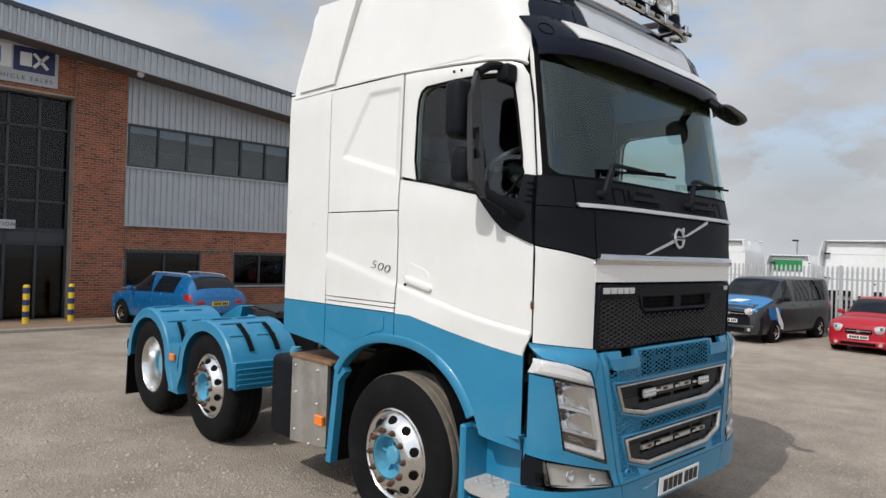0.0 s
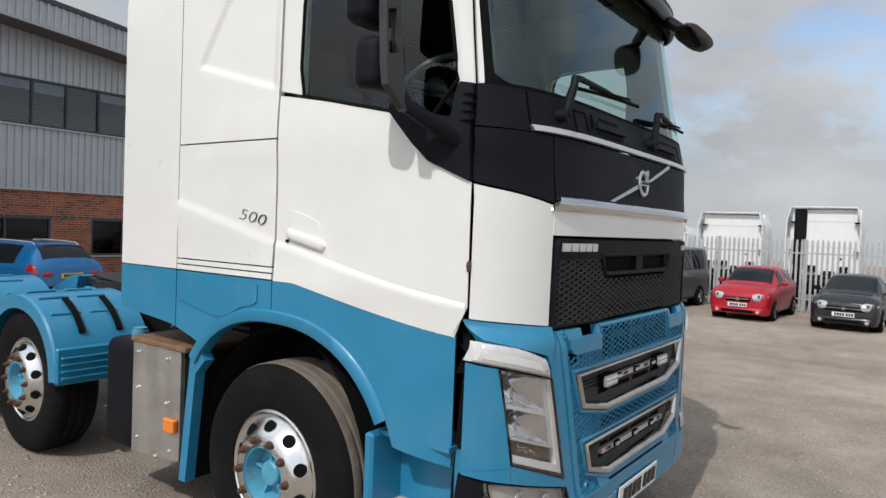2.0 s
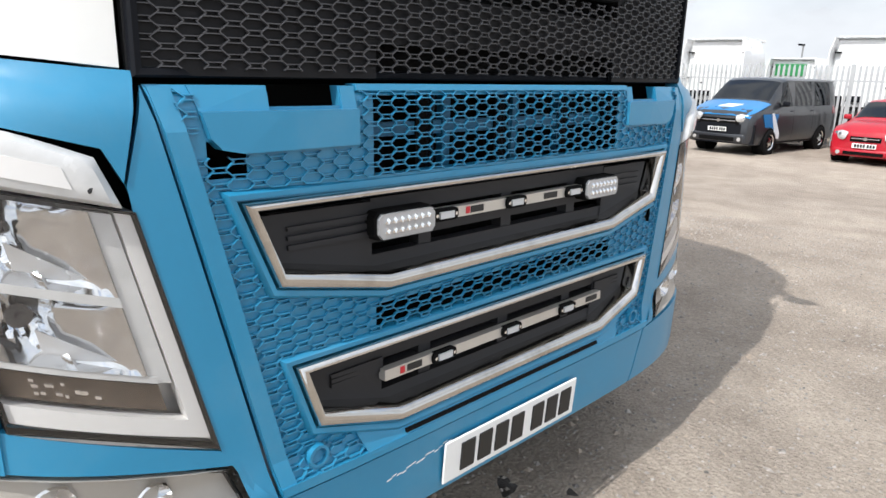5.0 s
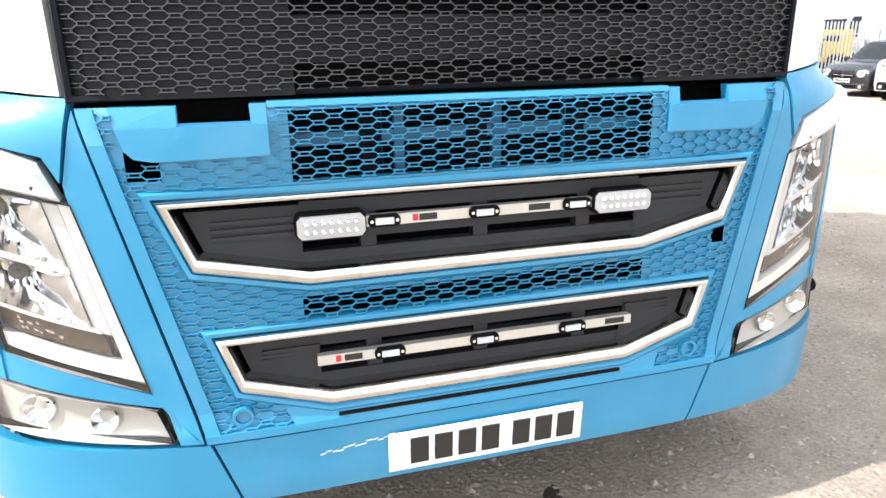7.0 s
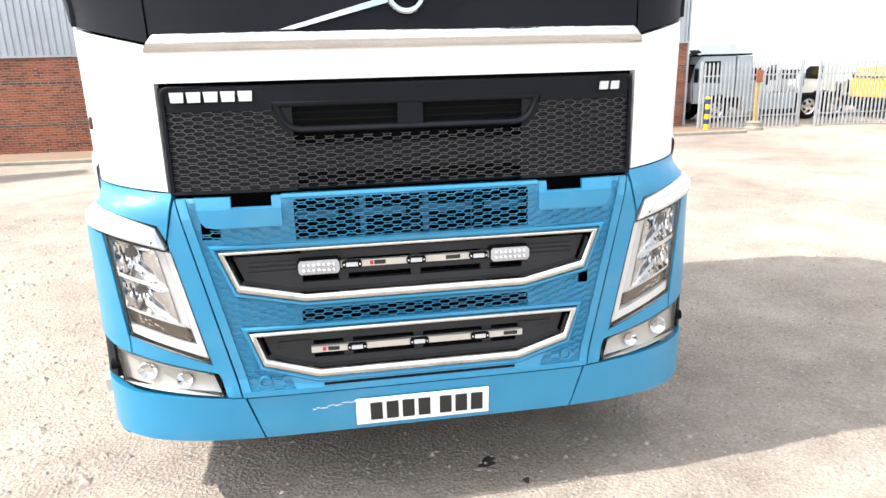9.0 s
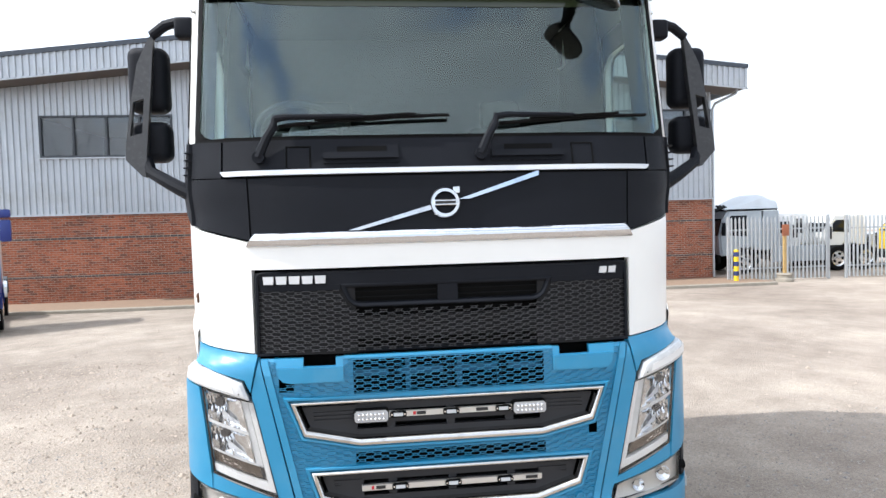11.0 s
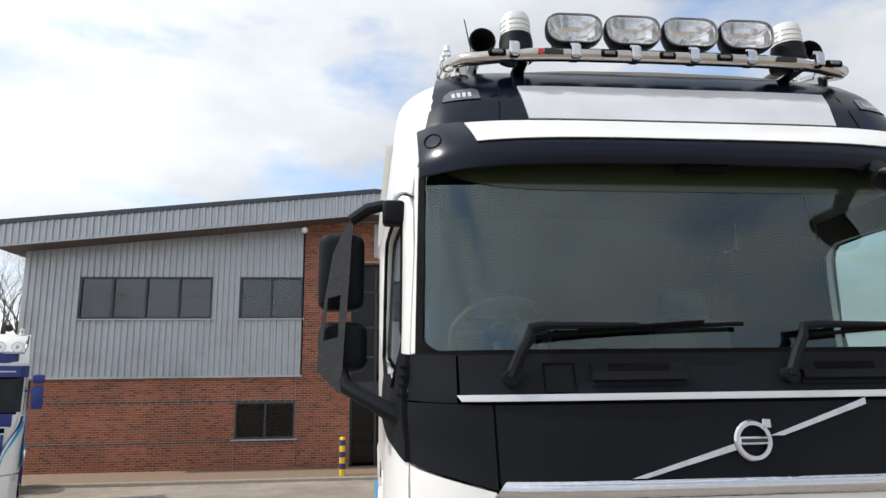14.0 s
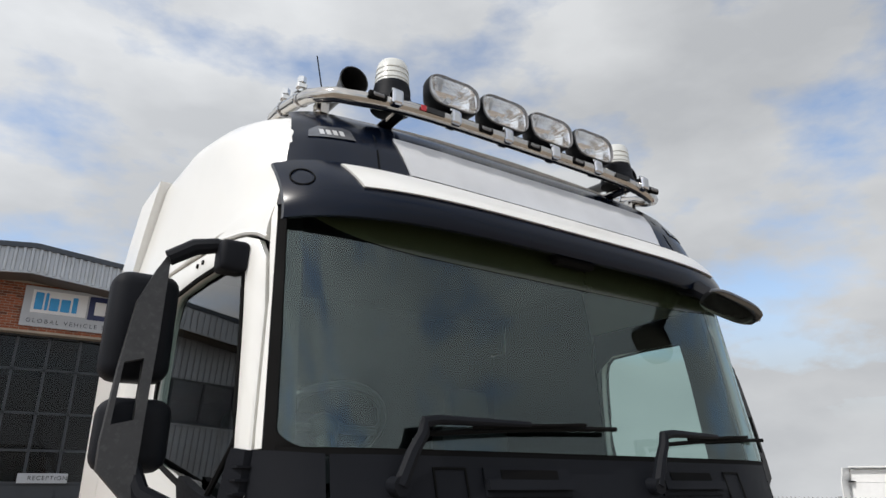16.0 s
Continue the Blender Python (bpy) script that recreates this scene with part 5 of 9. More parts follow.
def fender(y, s, y0, y1, drop0, drop1, skirt):
    """A ribbed blue mudguard over one rear wheel."""
    r = 0.605
    bm = bmesh.new()
    prof = []
    for k in range(25):
        th = lerp(radians(4), radians(176), k / 24)
        prof.append((y - r * math.cos(th) * 0.97, WHEEL_Z + r * math.sin(th) ** 0.8 if math.sin(th) > 0 else WHEEL_Z))
    prof = [(y0, drop0)] + prof + [(y1, drop1)]
    xs = [(-1.285, -0.09), (-1.285, 0.0), (-1.27, 0.015), (-0.62, 0.02)]
    def at(a, t):
        k = a * (len(prof) - 1)
        i = min(len(prof) - 2, int(k))
        py, pz = lerp(prof[i][0], prof[i + 1][0], k - i), lerp(prof[i][1], prof[i + 1][1], k - i)
        j = min(2, int(t * 3))
        px, off = lerp(xs[j][0], xs[j + 1][0], t * 3 - j), lerp(xs[j][1], xs[j + 1][1], t * 3 - j)
        d = Vector((py - y, pz - WHEEL_Z))
        d = d.normalized() if d.length > 1e-6 else d
        if j == 0:
            return Vector((s * -px, py + d.x * off, pz + d.y * off))
        return Vector((s * -px, py + d.x * off, pz + d.y * off))
    grid(bm, at, 60, 9)
    f = part("mudguard", bm, M_BLUE, truck, "blue moulded mudguard", smooth=True, angle=30)
    for k in range(-2, 3):
        yy = y + 0.19 * k
        zz = WHEEL_Z + (r + 0.02) * max(0.3, 1 - ((yy - y) / r) ** 2) ** 0.42
        for x in (-1.13, -0.87):
            bm = bmesh.new()
            box(bm, (-s * x, yy, zz + 0.004), (0.2, 0.03, 0.016), 0.006, Matrix.Rotation(-math.asin(max(-0.9, min(0.9, (yy - y) / r))) * 0.85, 3, "X"))
            part("mudguard_rib", bm, M_BLUE, f)
    for xx, lo, hi in ((1.12, 24, 46),) if not skirt else ((1.08, 32, 66), (0.82, 32, 66)):
        bm = bmesh.new()
        pts = []
        for k in range(9):
            th = lerp(radians(lo), radians(hi), k / 8)
            pts.append((s * xx, y - (r + 0.035) * math.cos(th) * 0.97, WHEEL_Z + (r + 0.035) * math.sin(th) ** 0.8))
        def band(u, v, pts=pts):
            p = pts[round(u * 8)]
            return Vector((p[0] + lerp(-0.02, 0.02, v), p[1], p[2] + 0.008))
        grid(bm, band, 8, 2, lambda u, v: (0, 0.008, -0.014))
        part("strap", bm, M_GAP, f, "black rubber strap")
    if skirt:
        bm = bmesh.new()
        box(bm, (s * 0.96, y0 + 0.0, 0.70), (0.64, 0.035, 0.25), 0.012)
        for k in range(4):
            box(bm, (s * 0.96, y0 - 0.017, 0.62 + 0.045 * k), (0.58, 0.03, 0.016), 0.004)
        part("mudguard_face", bm, M_BLUE, f)
    return f


def tank(s):
    """Black battery and air box with its aluminium cover, between cab and rear wheels."""
    bm = bmesh.new()
    box(bm, (s * 0.93, 2.72, 0.64), (0.56, 0.40, 0.66), 0.06, seg=3)
    t = part("tank", bm, M_BLACK, truck, "black plastic tank with a blue cap", smooth=True)
    bm = bmesh.new()
    rod(bm, (s * 1.08, 2.74, 0.96), (s * 1.08, 2.74, 1.01), 0.05, 16)
    rod(bm, (s * 1.08, 2.74, 1.0), (s * 1.08, 2.74, 1.03), 0.04, 16)
    part("tank_cap", bm, M_BLUEHUB, t, "pale blue filler cap")
    bm = bmesh.new()
    box(bm, (s * 0.93, 2.3, 0.66), (0.52, 0.5, 0.62), 0.02)
    bb = part("battery_box", bm, M_DARK, truck)
    bm = bmesh.new()
    grid(bm, lambda a, t2: Vector((s * (1.215 + 0.006 * math.sin(3 * math.pi * a) ** 2), lerp(2.57, 2.08, a), lerp(lerp(0.33, 0.38, a), 0.985, t2))), 24, 10, lambda a, t2: (-s * 0.025, 0, 0))
    cv = part("cover_plate", bm, M_BRUSHED, bb, "dull aluminium cover sheet with rivets", smooth=True)
    for y, z in ((2.2, 0.93), (2.5, 0.72), (2.2, 0.68), (2.5, 0.43), (2.3, 0.36), (2.16, 0.42), (2.5, 0.93)):
        bm = bmesh.new()
        bmesh.ops.create_uvsphere(bm, u_segments=8, v_segments=6, radius=0.013, matrix=Matrix.Translation((s * 1.222, y, z)))
        part("rivet", bm, M_ALU, cv)
    bm = bmesh.new()
    box(bm, (s * 0.95, 2.3, 1.0), (0.56, 0.56, 0.03), 0.006)
    part("box_lid", bm, M_RUSTPLATE, bb, "rusty brown lid")
    bm = bmesh.new()
    box(bm, (s * 1.235, 2.14, 0.57), (0.03, 0.1, 0.075), 0.006)
    part("marker_lamp", bm, M_ORANGE, bb, "amber side marker lamp")
    # air lines behind the cab
    bm = bmesh.new()
    for k in range(3):
        tube(bm, [(s * (0.95 - 0.06 * k), 2.6 + 0.05 * k, 1.03), (s * (0.8 - 0.06 * k), 2.75, 1.12 + 0.03 * k), (s * 0.5, 2.85, 1.08), (s * 0.3, 2.9, 0.98)], 0.013, 6)
    part("air_hose", bm, M_CHROMEHOSE, truck)


M_CHROMEHOSE = material("grey_hose", (0.2, 0.2, 0.2), 0.5, 0.3, vary=0.2)


def steps(s):
    """The step well under the door, and the inner arch."""
    bm = bmesh.new()
    box(bm, (s * 1.04, 0.46, 0.62), (0.03, 0.4, 0.5))
    w = part("step_well", bm, M_BLUE, truck, "blue step well under the door")
    part("rear_wall", boxed((0.30, 0.05, 0.5), 0.012, centre=(s * 1.10, 0.655, 0.60)), M_BLUE, w)
    part("roof_plate", boxed((0.18, 0.36, 0.02), centre=(s * 1.10, 0.46, 0.845)), M_BLUE, w)
    part("front_wall", boxed((0.16, 0.03, 0.44), centre=(s * 1.06, 0.27, 0.62)), M_BLUE, w)
    part("sill", boxed((0.26, 0.40, 0.14), 0.02, centre=(s * 1.09, 0.47, 0.36)), M_BLUE, w)
    bm = bmesh.new()
    prism(bm, [(s * 0.99, 0.30), (s * 1.26, 0.30), (s * 1.275, 0.36), (s * 1.27, 0.56), (s * 1.24, 0.63), (s * 0.99, 0.63)], 0.485, 0.535, "z")
    tr = part("step_tread", bm, M_STEP, w, "grey ribbed step tread")
    for i in range(5):
        for j in range(4):
            bm = bmesh.new()
            box(bm, (s * (1.03 + 0.055 * j), 0.345 + 0.058 * i, 0.538), (0.034, 0.02, 0.012), 0.004, Matrix.Rotation(0.6 if (i + j) % 2 else -0.6, 3, "Z"))
            part("stud", bm, M_STEP, tr)
    # rear mudguard leg of the front wheel
    bm = bmesh.new()
    pts = [(1.86, 1.02), (1.95, 0.98), (2.03, 0.30), (1.97, 0.30), (1.90, 0.9), (1.82, 0.98)]
    prism(bm, pts, s * 1.245, s * 1.185, "x")
    leg = part("arch_leg", bm, M_BLUE, truck, "blue wheel arch leg")
    bm = bmesh.new()
    prism(bm, [(y + 0.012, z) for y, z in pts], s * 1.184, s * 0.80, "x")
    part("leg_liner", bm, M_DARK, leg, "black inner mudguard")
    bm = bmesh.new()
    grid(bm, lambda a, t: Vector((s * lerp(1.20, 0.72, t), AXLES[0] - 0.585 * math.cos(lerp(radians(5), radians(175), a)), WHEEL_Z + 0.69 * math.sin(lerp(radians(5), radians(175), a)))), 24, 2)
    box(bm, (s * 0.74, AXLES[0], 0.9), (0.04, 1.3, 0.6))
    part("arch_liner", bm, M_DARK, truck)


cab()
cab_inside()
for s in (-1, 1):
    wheel(AXLES[0], s, False)
    wheel(AXLES[1], s, False)
    wheel(AXLES[2], s, True)
    fender(AXLES[1], s, 3.42, 4.70, 0.60, 0.36, True)
    fender(AXLES[2], s, 4.72, 6.05, 0.36, 0.55, False)
    bm = bmesh.new()
    box(bm, (s * 0.98, 6.09, 0.36), (0.56, 0.02, 0.56), 0.004, Matrix.Rotation(radians(4), 3, "X"))
    part("mud_flap", bm, M_GAP, truck, "black rubber mud flap")
    bm = bmesh.new()
    box(bm, (s * 1.292, 4.72, 0.70), (0.03, 0.1, 0.07), 0.006)
    part("marker_lamp", bm, M_ORANGE, truck, "amber side marker lamp")
    bm = bmesh.new()
    prism(bm, [(4.60, 0.34), (4.84, 0.34), (4.80, 0.62), (4.86, 0.82), (4.58, 0.82), (4.64, 0.62)], s * 1.275, s * 1.15, "x")
    part("guard_leg", bm, M_BLUE, truck, "blue leg between the mudguards")
    tank(s)
    steps(s)
chassis()

# ---- front of the tractor ----
def inset(poly, w):
    """A convex outline moved inwards by w."""
    out, n = [], len(poly)
    area = sum(poly[i][0] * poly[(i + 1) % n][1] - poly[(i + 1) % n][0] * poly[i][1] for i in range(n))
    sg = 1 if area > 0 else -1
    for i in range(n):
        p, c, q = Vector(poly[i - 1]), Vector(poly[i]), Vector(poly[(i + 1) % n])
        d0, d1 = (c - p).normalized(), (q - c).normalized()
        n0, n1 = Vector((-d0.y, d0.x)) * sg, Vector((-d1.y, d1.x)) * sg
        m = (n0 + n1).normalized()
        out.append(tuple(c + m * (w / max(0.3, m.dot(n0)))))
    return out


def inset_edges(poly, ws):
    """An outline with each edge moved inwards by its own width."""
    n = len(poly)
    area = sum(poly[i][0] * poly[(i + 1) % n][1] - poly[(i + 1) % n][0] * poly[i][1] for i in range(n))
    sg = 1 if area > 0 else -1
    lines = []
    for i in range(n):
        p, q = Vector(poly[i]), Vector(poly[(i + 1) % n])
        d = (q - p).normalized()
        lines.append((p + Vector((-d.y, d.x)) * sg * ws[i], d))
    out = []
    for i in range(n):
        (p, d), (q, e) = lines[i - 1], lines[i]
        k = (q - p).cross(e) / d.cross(e)
        out.append(tuple(p + d * k))
    return out


EDGE_SHARE = (0.8, 1.0, 1.45, 1.45, 1.45, 1.0)


def heavy_hoop(bm, poly, rows):
    """A frame round a six-cornered outline, heavier along its foot."""
    loops = [[bm.verts.new(p) for p in on_front(inset_edges(poly, [w * k for k in EDGE_SHARE]), o)] for w, o in rows]
    n = len(poly)
    for a, b in zip(loops, loops[1:]):
        for i in range(n):
            bm.faces.new((a[i], a[(i + 1) % n], b[(i + 1) % n], b[i]))


def hoop(bm, poly, rows, mat=0):
    """A frame round poly: rows of (inset, off) from its outer back to its inner back."""
    loops = [[bm.verts.new(p) for p in on_front(inset(poly, w) if w else poly, o)] for w, o in rows]
    n = len(poly)
    for a, b in zip(loops, loops[1:]):
        for i in range(n):
            bm.faces.new((a[i], a[(i + 1) % n], b[(i + 1) % n], b[i])).material_index = mat


def comb(bm, inside, x0, x1, z0, z1, off, deep=0.006, wire=0.0017, P=0.0337, R=0.0127, A=0.0244, B=0.0139, H=0.0088):
    """A mesh of long hexagons with small slots between them wherever inside(x, z) holds."""
    done = set()
    def strip(p, q):
        key = tuple(sorted(((round(p[0], 4), round(p[1], 4)), (round(q[0], 4), round(q[1], 4)))))
        mid = ((p[0] + q[0]) / 2, (p[1] + q[1]) / 2)
        ip, iq = inside(*p), inside(*q)
        if key in done or not (ip or iq) or not (ip and iq or ip != iq):
            return
        done.add(key)
        if ip != iq:
            good, bad = (p, q) if ip else (q, p)
            for _ in range(7):
                m = ((good[0] + bad[0]) / 2, (good[1] + bad[1]) / 2)
                good, bad = (m, bad) if inside(*m) else (good, m)
            p, q = (p, good) if ip else (good, q)
            if math.hypot(p[0] - q[0], p[1] - q[1]) < 0.001:
                return
        elif not inside(*mid):
            return
        d = Vector((q[0] - p[0], q[1] - p[1])).normalized()
        nx, nz = -d.y * wire / 2, d.x * wire / 2
        c = [(p[0] + nx, p[1] + nz), (q[0] + nx, q[1] + nz), (q[0] - nx, q[1] - nz), (p[0] - nx, p[1] - nz)]
        f = [bm.verts.new((x, front_y(x, z) - off, z)) for x, z in c]
        b = [bm.verts.new((x, front_y(x, z) - off + deep, z)) for x, z in c]
        bm.faces.new(f)
        bm.faces.new((f[1], f[0], b[0], b[1]))
        bm.faces.new((f[3], f[2], b[2], b[3]))
    for i in range(int((x1 - x0) / P) + 2):
        for j in range(int((z1 - z0) / (2 * R)) + 2):
            cx, cz = x0 + i * P, z0 + j * 2 * R + (R if i % 2 else 0)
            v = [(cx + A, cz), (cx + B, cz + H), (cx - B, cz + H), (cx - A, cz), (cx - B, cz - H), (cx + B, cz - H)]
            for k in range(6):
                strip(v[k], v[(k + 1) % 6])


def within(poly):
    def test(x, z):
        hit = False
        for i in range(len(poly)):
            (x0, z0), (x1, z1) = poly[i - 1], poly[i]
            if (z0 > z) != (z1 > z) and x < (x1 - x0) * (z - z0) / (z1 - z0) + x0:
                hit = not hit
        return hit
    return test


FRAME1 = [(-0.712, 1.125), (0.712, 1.125), (0.652, 0.968), (0.412, 0.918), (-0.412, 0.918), (-0.652, 0.968)]
FRAME2 = [(-0.628, 0.812), (0.628, 0.812), (0.585, 0.678), (0.385, 0.618), (-0.385, 0.618), (-0.585, 0.678)]


def mesh_edge(z):
    return lerp(0.668, 0.835, (z - 0.56) / 0.75)


def lower_grille():
    g = None
    outline = [(-mesh_edge(0.565), 0.565), (mesh_edge(0.565), 0.565), (mesh_edge(1.31), 1.31), (-mesh_edge(1.31), 1.31)]
    # blue carrier behind the comb, with its openings
    holes = [(-0.43, 0.43, 1.145, 1.295), (-0.43, 0.43, 0.83, 0.885), (-0.755, -0.69, 1.165, 1.225), (0.635, 0.675, 0.905, 0.955), (-0.645, -0.505, 1.278, 1.312), (0.505, 0.645, 1.278, 1.312)]
    bm = bmesh.new()
    xs = sorted({v for h in holes for v in h[:2]} | {-0.80, 0.80, 0.0} | {round(-0.72 + 0.03 * k, 3) for k in range(49)})
    zs = sorted({v for h in holes for v in h[2:]} | {0.565, 1.31} | {round(0.60 + 0.025 * k, 3) for k in range(22)})
    for zi in range(len(zs) - 1):
        z0, z1 = zs[zi], zs[zi + 1]
        row = [-1] + [x for x in xs if abs(x) < mesh_edge(z0) - 0.005] + [1]
        for xi in range(len(row) - 1):
            def ex(v, z):
                return math.copysign(mesh_edge(z), v) if abs(v) == 1 else v
            cx, cz = (ex(row[xi], z0) + ex(row[xi + 1], z0)) / 2, (z0 + z1) / 2
            if any(a < cx < b and c < cz < d for a, b, c, d in holes):
                continue
            if within(inset(FRAME1, 0.01))(cx, cz) or within(inset(FRAME2, 0.01))(cx, cz):
                continue
            q = [(ex(row[xi], z0), z0), (ex(row[xi + 1], z0), z0), (ex(row[xi + 1], z1), z1), (ex(row[xi], z1), z1)]
            bm.faces.new([bm.verts.new(p) for p in on_front(q, -0.0045)])
    g = part("lower_grille", bm, M_BLUE, truck, "blue honeycomb lower grille with two chrome frames")
    bm = bmesh.new()
    slab(bm, [(-0.8, 0.6), (0.8, 0.6), (0.82, 1.31), (-0.82, 1.31)], -0.10, 0.02)
    for x in (-0.25, 0.0, 0.25):
        box(bm, (x, 0.05, 1.2), (0.05, 0.03, 0.2))
    part("radiator", bm, M_GAP, g)
    for x in (-0.235, -0.185, 0.0, 0.05, 0.235):
        part("cross_bar", boxed((0.022, 0.02, 0.17), centre=(x, 0.045, 1.22)), M_BLUEDEEP, g)
    part("cross_bar", boxed((0.86, 0.02, 0.028), centre=(0, 0.05, 1.225)), M_BLUEDEEP, g)
    # raised rim of the grille
    bm = bmesh.new()
    for s in (-1, 1):
        pts = [(s * (mesh_edge(z) - 0.002), z) for z in np.linspace(0.565, 1.31, 12)]
        for (xa, za), (xb, zb) in zip(pts, pts[1:]):
            slab(bm, [(xa, za), (xa - s * 0.032, za), (xb - s * 0.032, zb), (xb, zb)], 0.006, 0.03)
    slab(bm, [(-0.668, 0.562), (0.668, 0.562), (0.672, 0.582), (-0.672, 0.582)], 0.006, 0.03, cuts=8)
    slab(bm, [(-0.47, 1.304), (0.47, 1.304), (0.47, 1.316), (-0.47, 1.316)], 0.004, 0.03, cuts=8)
    # smooth blue apron under the lower frame
    slab(bm, [(-0.47, 0.575), (0.47, 0.575), (0.50, 0.645), (0.40, 0.612), (-0.40, 0.612), (-0.50, 0.645)], 0.006, 0.03, cuts=3)
    part("grille_rim", bm, M_BLUE, g)
    bm = bmesh.new()
    for z in (0.592,):
        slab(bm, [(-0.37, z - 0.004), (0.37, z - 0.004), (0.37, z + 0.004), (-0.37, z + 0.004)], 0.008, 0.004, cuts=6)
    part("apron_groove", bm, M_GAP, g)
    # tabs under the two slots
    for s in (-1, 1):
        bm = bmesh.new()
        slab(bm, [(s * 0.472, 1.208), (s * 0.70, 1.205), (s * 0.735, 1.212), (s * 0.752, 1.23), (s * 0.764, 1.272), (s * 0.472, 1.272)], 0.010, 0.03, cuts=2)
        slab(bm, [(s * 0.472, 1.272), (s * 0.503, 1.272), (s * 0.503, 1.312), (s * 0.472, 1.312)], 0.001, 0.03)
        slab(bm, [(s * 0.647, 1.272), (s * 0.764, 1.272), (s * 0.775, 1.312), (s * 0.647, 1.312)], 0.001, 0.03)
        part("grille_tab", bm, M_BLUE, g)
        bm = bmesh.new()
        p = Vector((s * 0.585, front_y(0.585, 0.615) - 0.006, 0.615))
        lathe(bm, [(0.017, p.y + 0.03), (0.017, p.y - 0.004), (0.023, p.y - 0.004), (0.025, p.y + 0.012)], 20, axis="y")
        bmesh.ops.translate(bm, verts=bm.verts, vec=(p.x, 0, p.z))
        part("tow_eye", bm, M_BLUE, g, smooth=True)
    # the comb itself
    keep_out = [within(inset(FRAME1, -0.020)), within(inset(FRAME2, -0.020))]
    tabs = [(-0.768, -0.466, 1.2, 1.32), (0.466, 0.768, 1.2, 1.32)]
    def ok(x, z):
        if not (0.582 < z < 1.306 and abs(x) < mesh_edge(z) - 0.03):
            return False
        if any(a < x < b and c < z < d for a, b, c, d in tabs) or any(k(x, z) for k in keep_out):
            return False
        if z < 0.65 and abs(x) < 0.47:
            return False
        if abs(z - 0.93) < 0.027 and abs(x - 0.655) < 0.022 or math.hypot(abs(x) - 0.585, z - 0.615) < 0.028:
            return False
        return True
    bm = bmesh.new()
    comb(bm, ok, -0.84, 0.84, 0.57, 1.30, 0.003, 0.006)
    tagged(part("honeycomb", bm, M_BLUE, g, "blue honeycomb mesh"), kind="stuff")
    # blue swell round each frame, chrome frame, dark recess
    for fr in (FRAME1, FRAME2):
        bm = bmesh.new()
        hoop(bm, inset(fr, -0.022), [(0, -0.012), (0.003, 0.004), (0.009, 0.010), (0.018, 0.008), (0.022, -0.01)])
        part("frame_surround", bm, M_BLUE, g, smooth=True, angle=50)
        bm = bmesh.new()
        heavy_hoop(bm, fr, [(0.0, -0.02), (0.0, 0.008), (0.0015, 0.015), (0.005, 0.020), (0.010, 0.0225), (0.015, 0.021), (0.0195, 0.016), (0.0225, 0.008), (0.024, -0.004), (0.028, -0.045)])
        part("chrome_frame", bm, M_FRAMECHROME, g, "polished chrome grille frame", smooth=True, angle=50)
        inner = inset(fr, 0.035)
        top, bot, left = inner[0][1], inner[3][1], inner[0][0]
        bm = bmesh.new()
        for s in (-1, 1):
            xi = 0.42 if fr is FRAME1 else 0.40
            low = inner[5][1] if fr is FRAME1 else inner[5][1]
            slab(bm, [(s * xi, bot + 0.004), (s * abs(inner[4][0]), bot), (s * abs(inner[5][0]), low), (s * abs(left), top), (s * xi, top)], -0.028, 0.02)
            for k in range(3):
                z = lerp(low + 0.02, top - 0.02, (k + 0.5) / 3)
                slab(bm, [(s * xi, z - 0.006), (s * (abs(left) - 0.05), z - 0.004), (s * (abs(left) - 0.05), z + 0.004), (s * xi, z + 0.006)], -0.022, 0.01)
        zm = (top + bot) / 2
        for z in (zm, top - 0.010, bot + 0.012):
            slab(bm, [(-0.42, z - 0.016), (0.42, z - 0.016), (0.42, z + 0.016), (-0.42, z + 0.016)], -0.03, 0.03, cuts=4)
        for x in (-0.27, 0.0, 0.27):
            slab(bm, [(x - 0.018, bot), (x + 0.018, bot), (x + 0.018, top), (x - 0.018, top)], -0.034, 0.03)
        part("recess_slats", bm, M_RECESS, g, "dark grey slats inside the frame")
        # light bar in the recess
        bar_z = 1.045 if fr is FRAME1 else 0.722
        half = 0.285 if fr is FRAME1 else 0.408
        bm = bmesh.new()
        slab(bm, [(-half, bar_z - 0.012), (half, bar_z - 0.012), (half, bar_z + 0.012), (-half, bar_z + 0.012)], -0.006, 0.02, cuts=6)
        bar = part("led_bar", bm, M_LEDBAR, g, "silver light bar with small marker lights")
        for x in (-0.25, 0.0, 0.25):
            xx = x * 0.95
            bm = bmesh.new()
            slab(bm, [(xx - 0.037, bar_z - 0.005), (xx - 0.034, bar_z - 0.011), (xx - 0.028, bar_z - 0.0135), (xx + 0.028, bar_z - 0.0135), (xx + 0.034, bar_z - 0.011), (xx + 0.037, bar_z - 0.005), (xx + 0.037, bar_z + 0.005), (xx + 0.034, bar_z + 0.011), (xx + 0.028, bar_z + 0.0135), (xx - 0.028, bar_z + 0.0135), (xx - 0.034, bar_z + 0.011), (xx - 0.037, bar_z + 0.005)], 0.0, 0.012)
            part("marker_holder", bm, M_GAP, bar)
            bm = bmesh.new()
            slab(bm, [(xx - 0.021, bar_z - 0.0075), (xx + 0.021, bar_z - 0.0075), (xx + 0.021, bar_z + 0.0075), (xx - 0.021, bar_z + 0.0075)], 0.004, 0.006)
            part("marker_light", bm, M_LENSWHITE, bar)
            for sx in (-0.029, 0.029):
                bm = bmesh.new()
                y0 = front_y(xx + sx, bar_z) - 0.0005
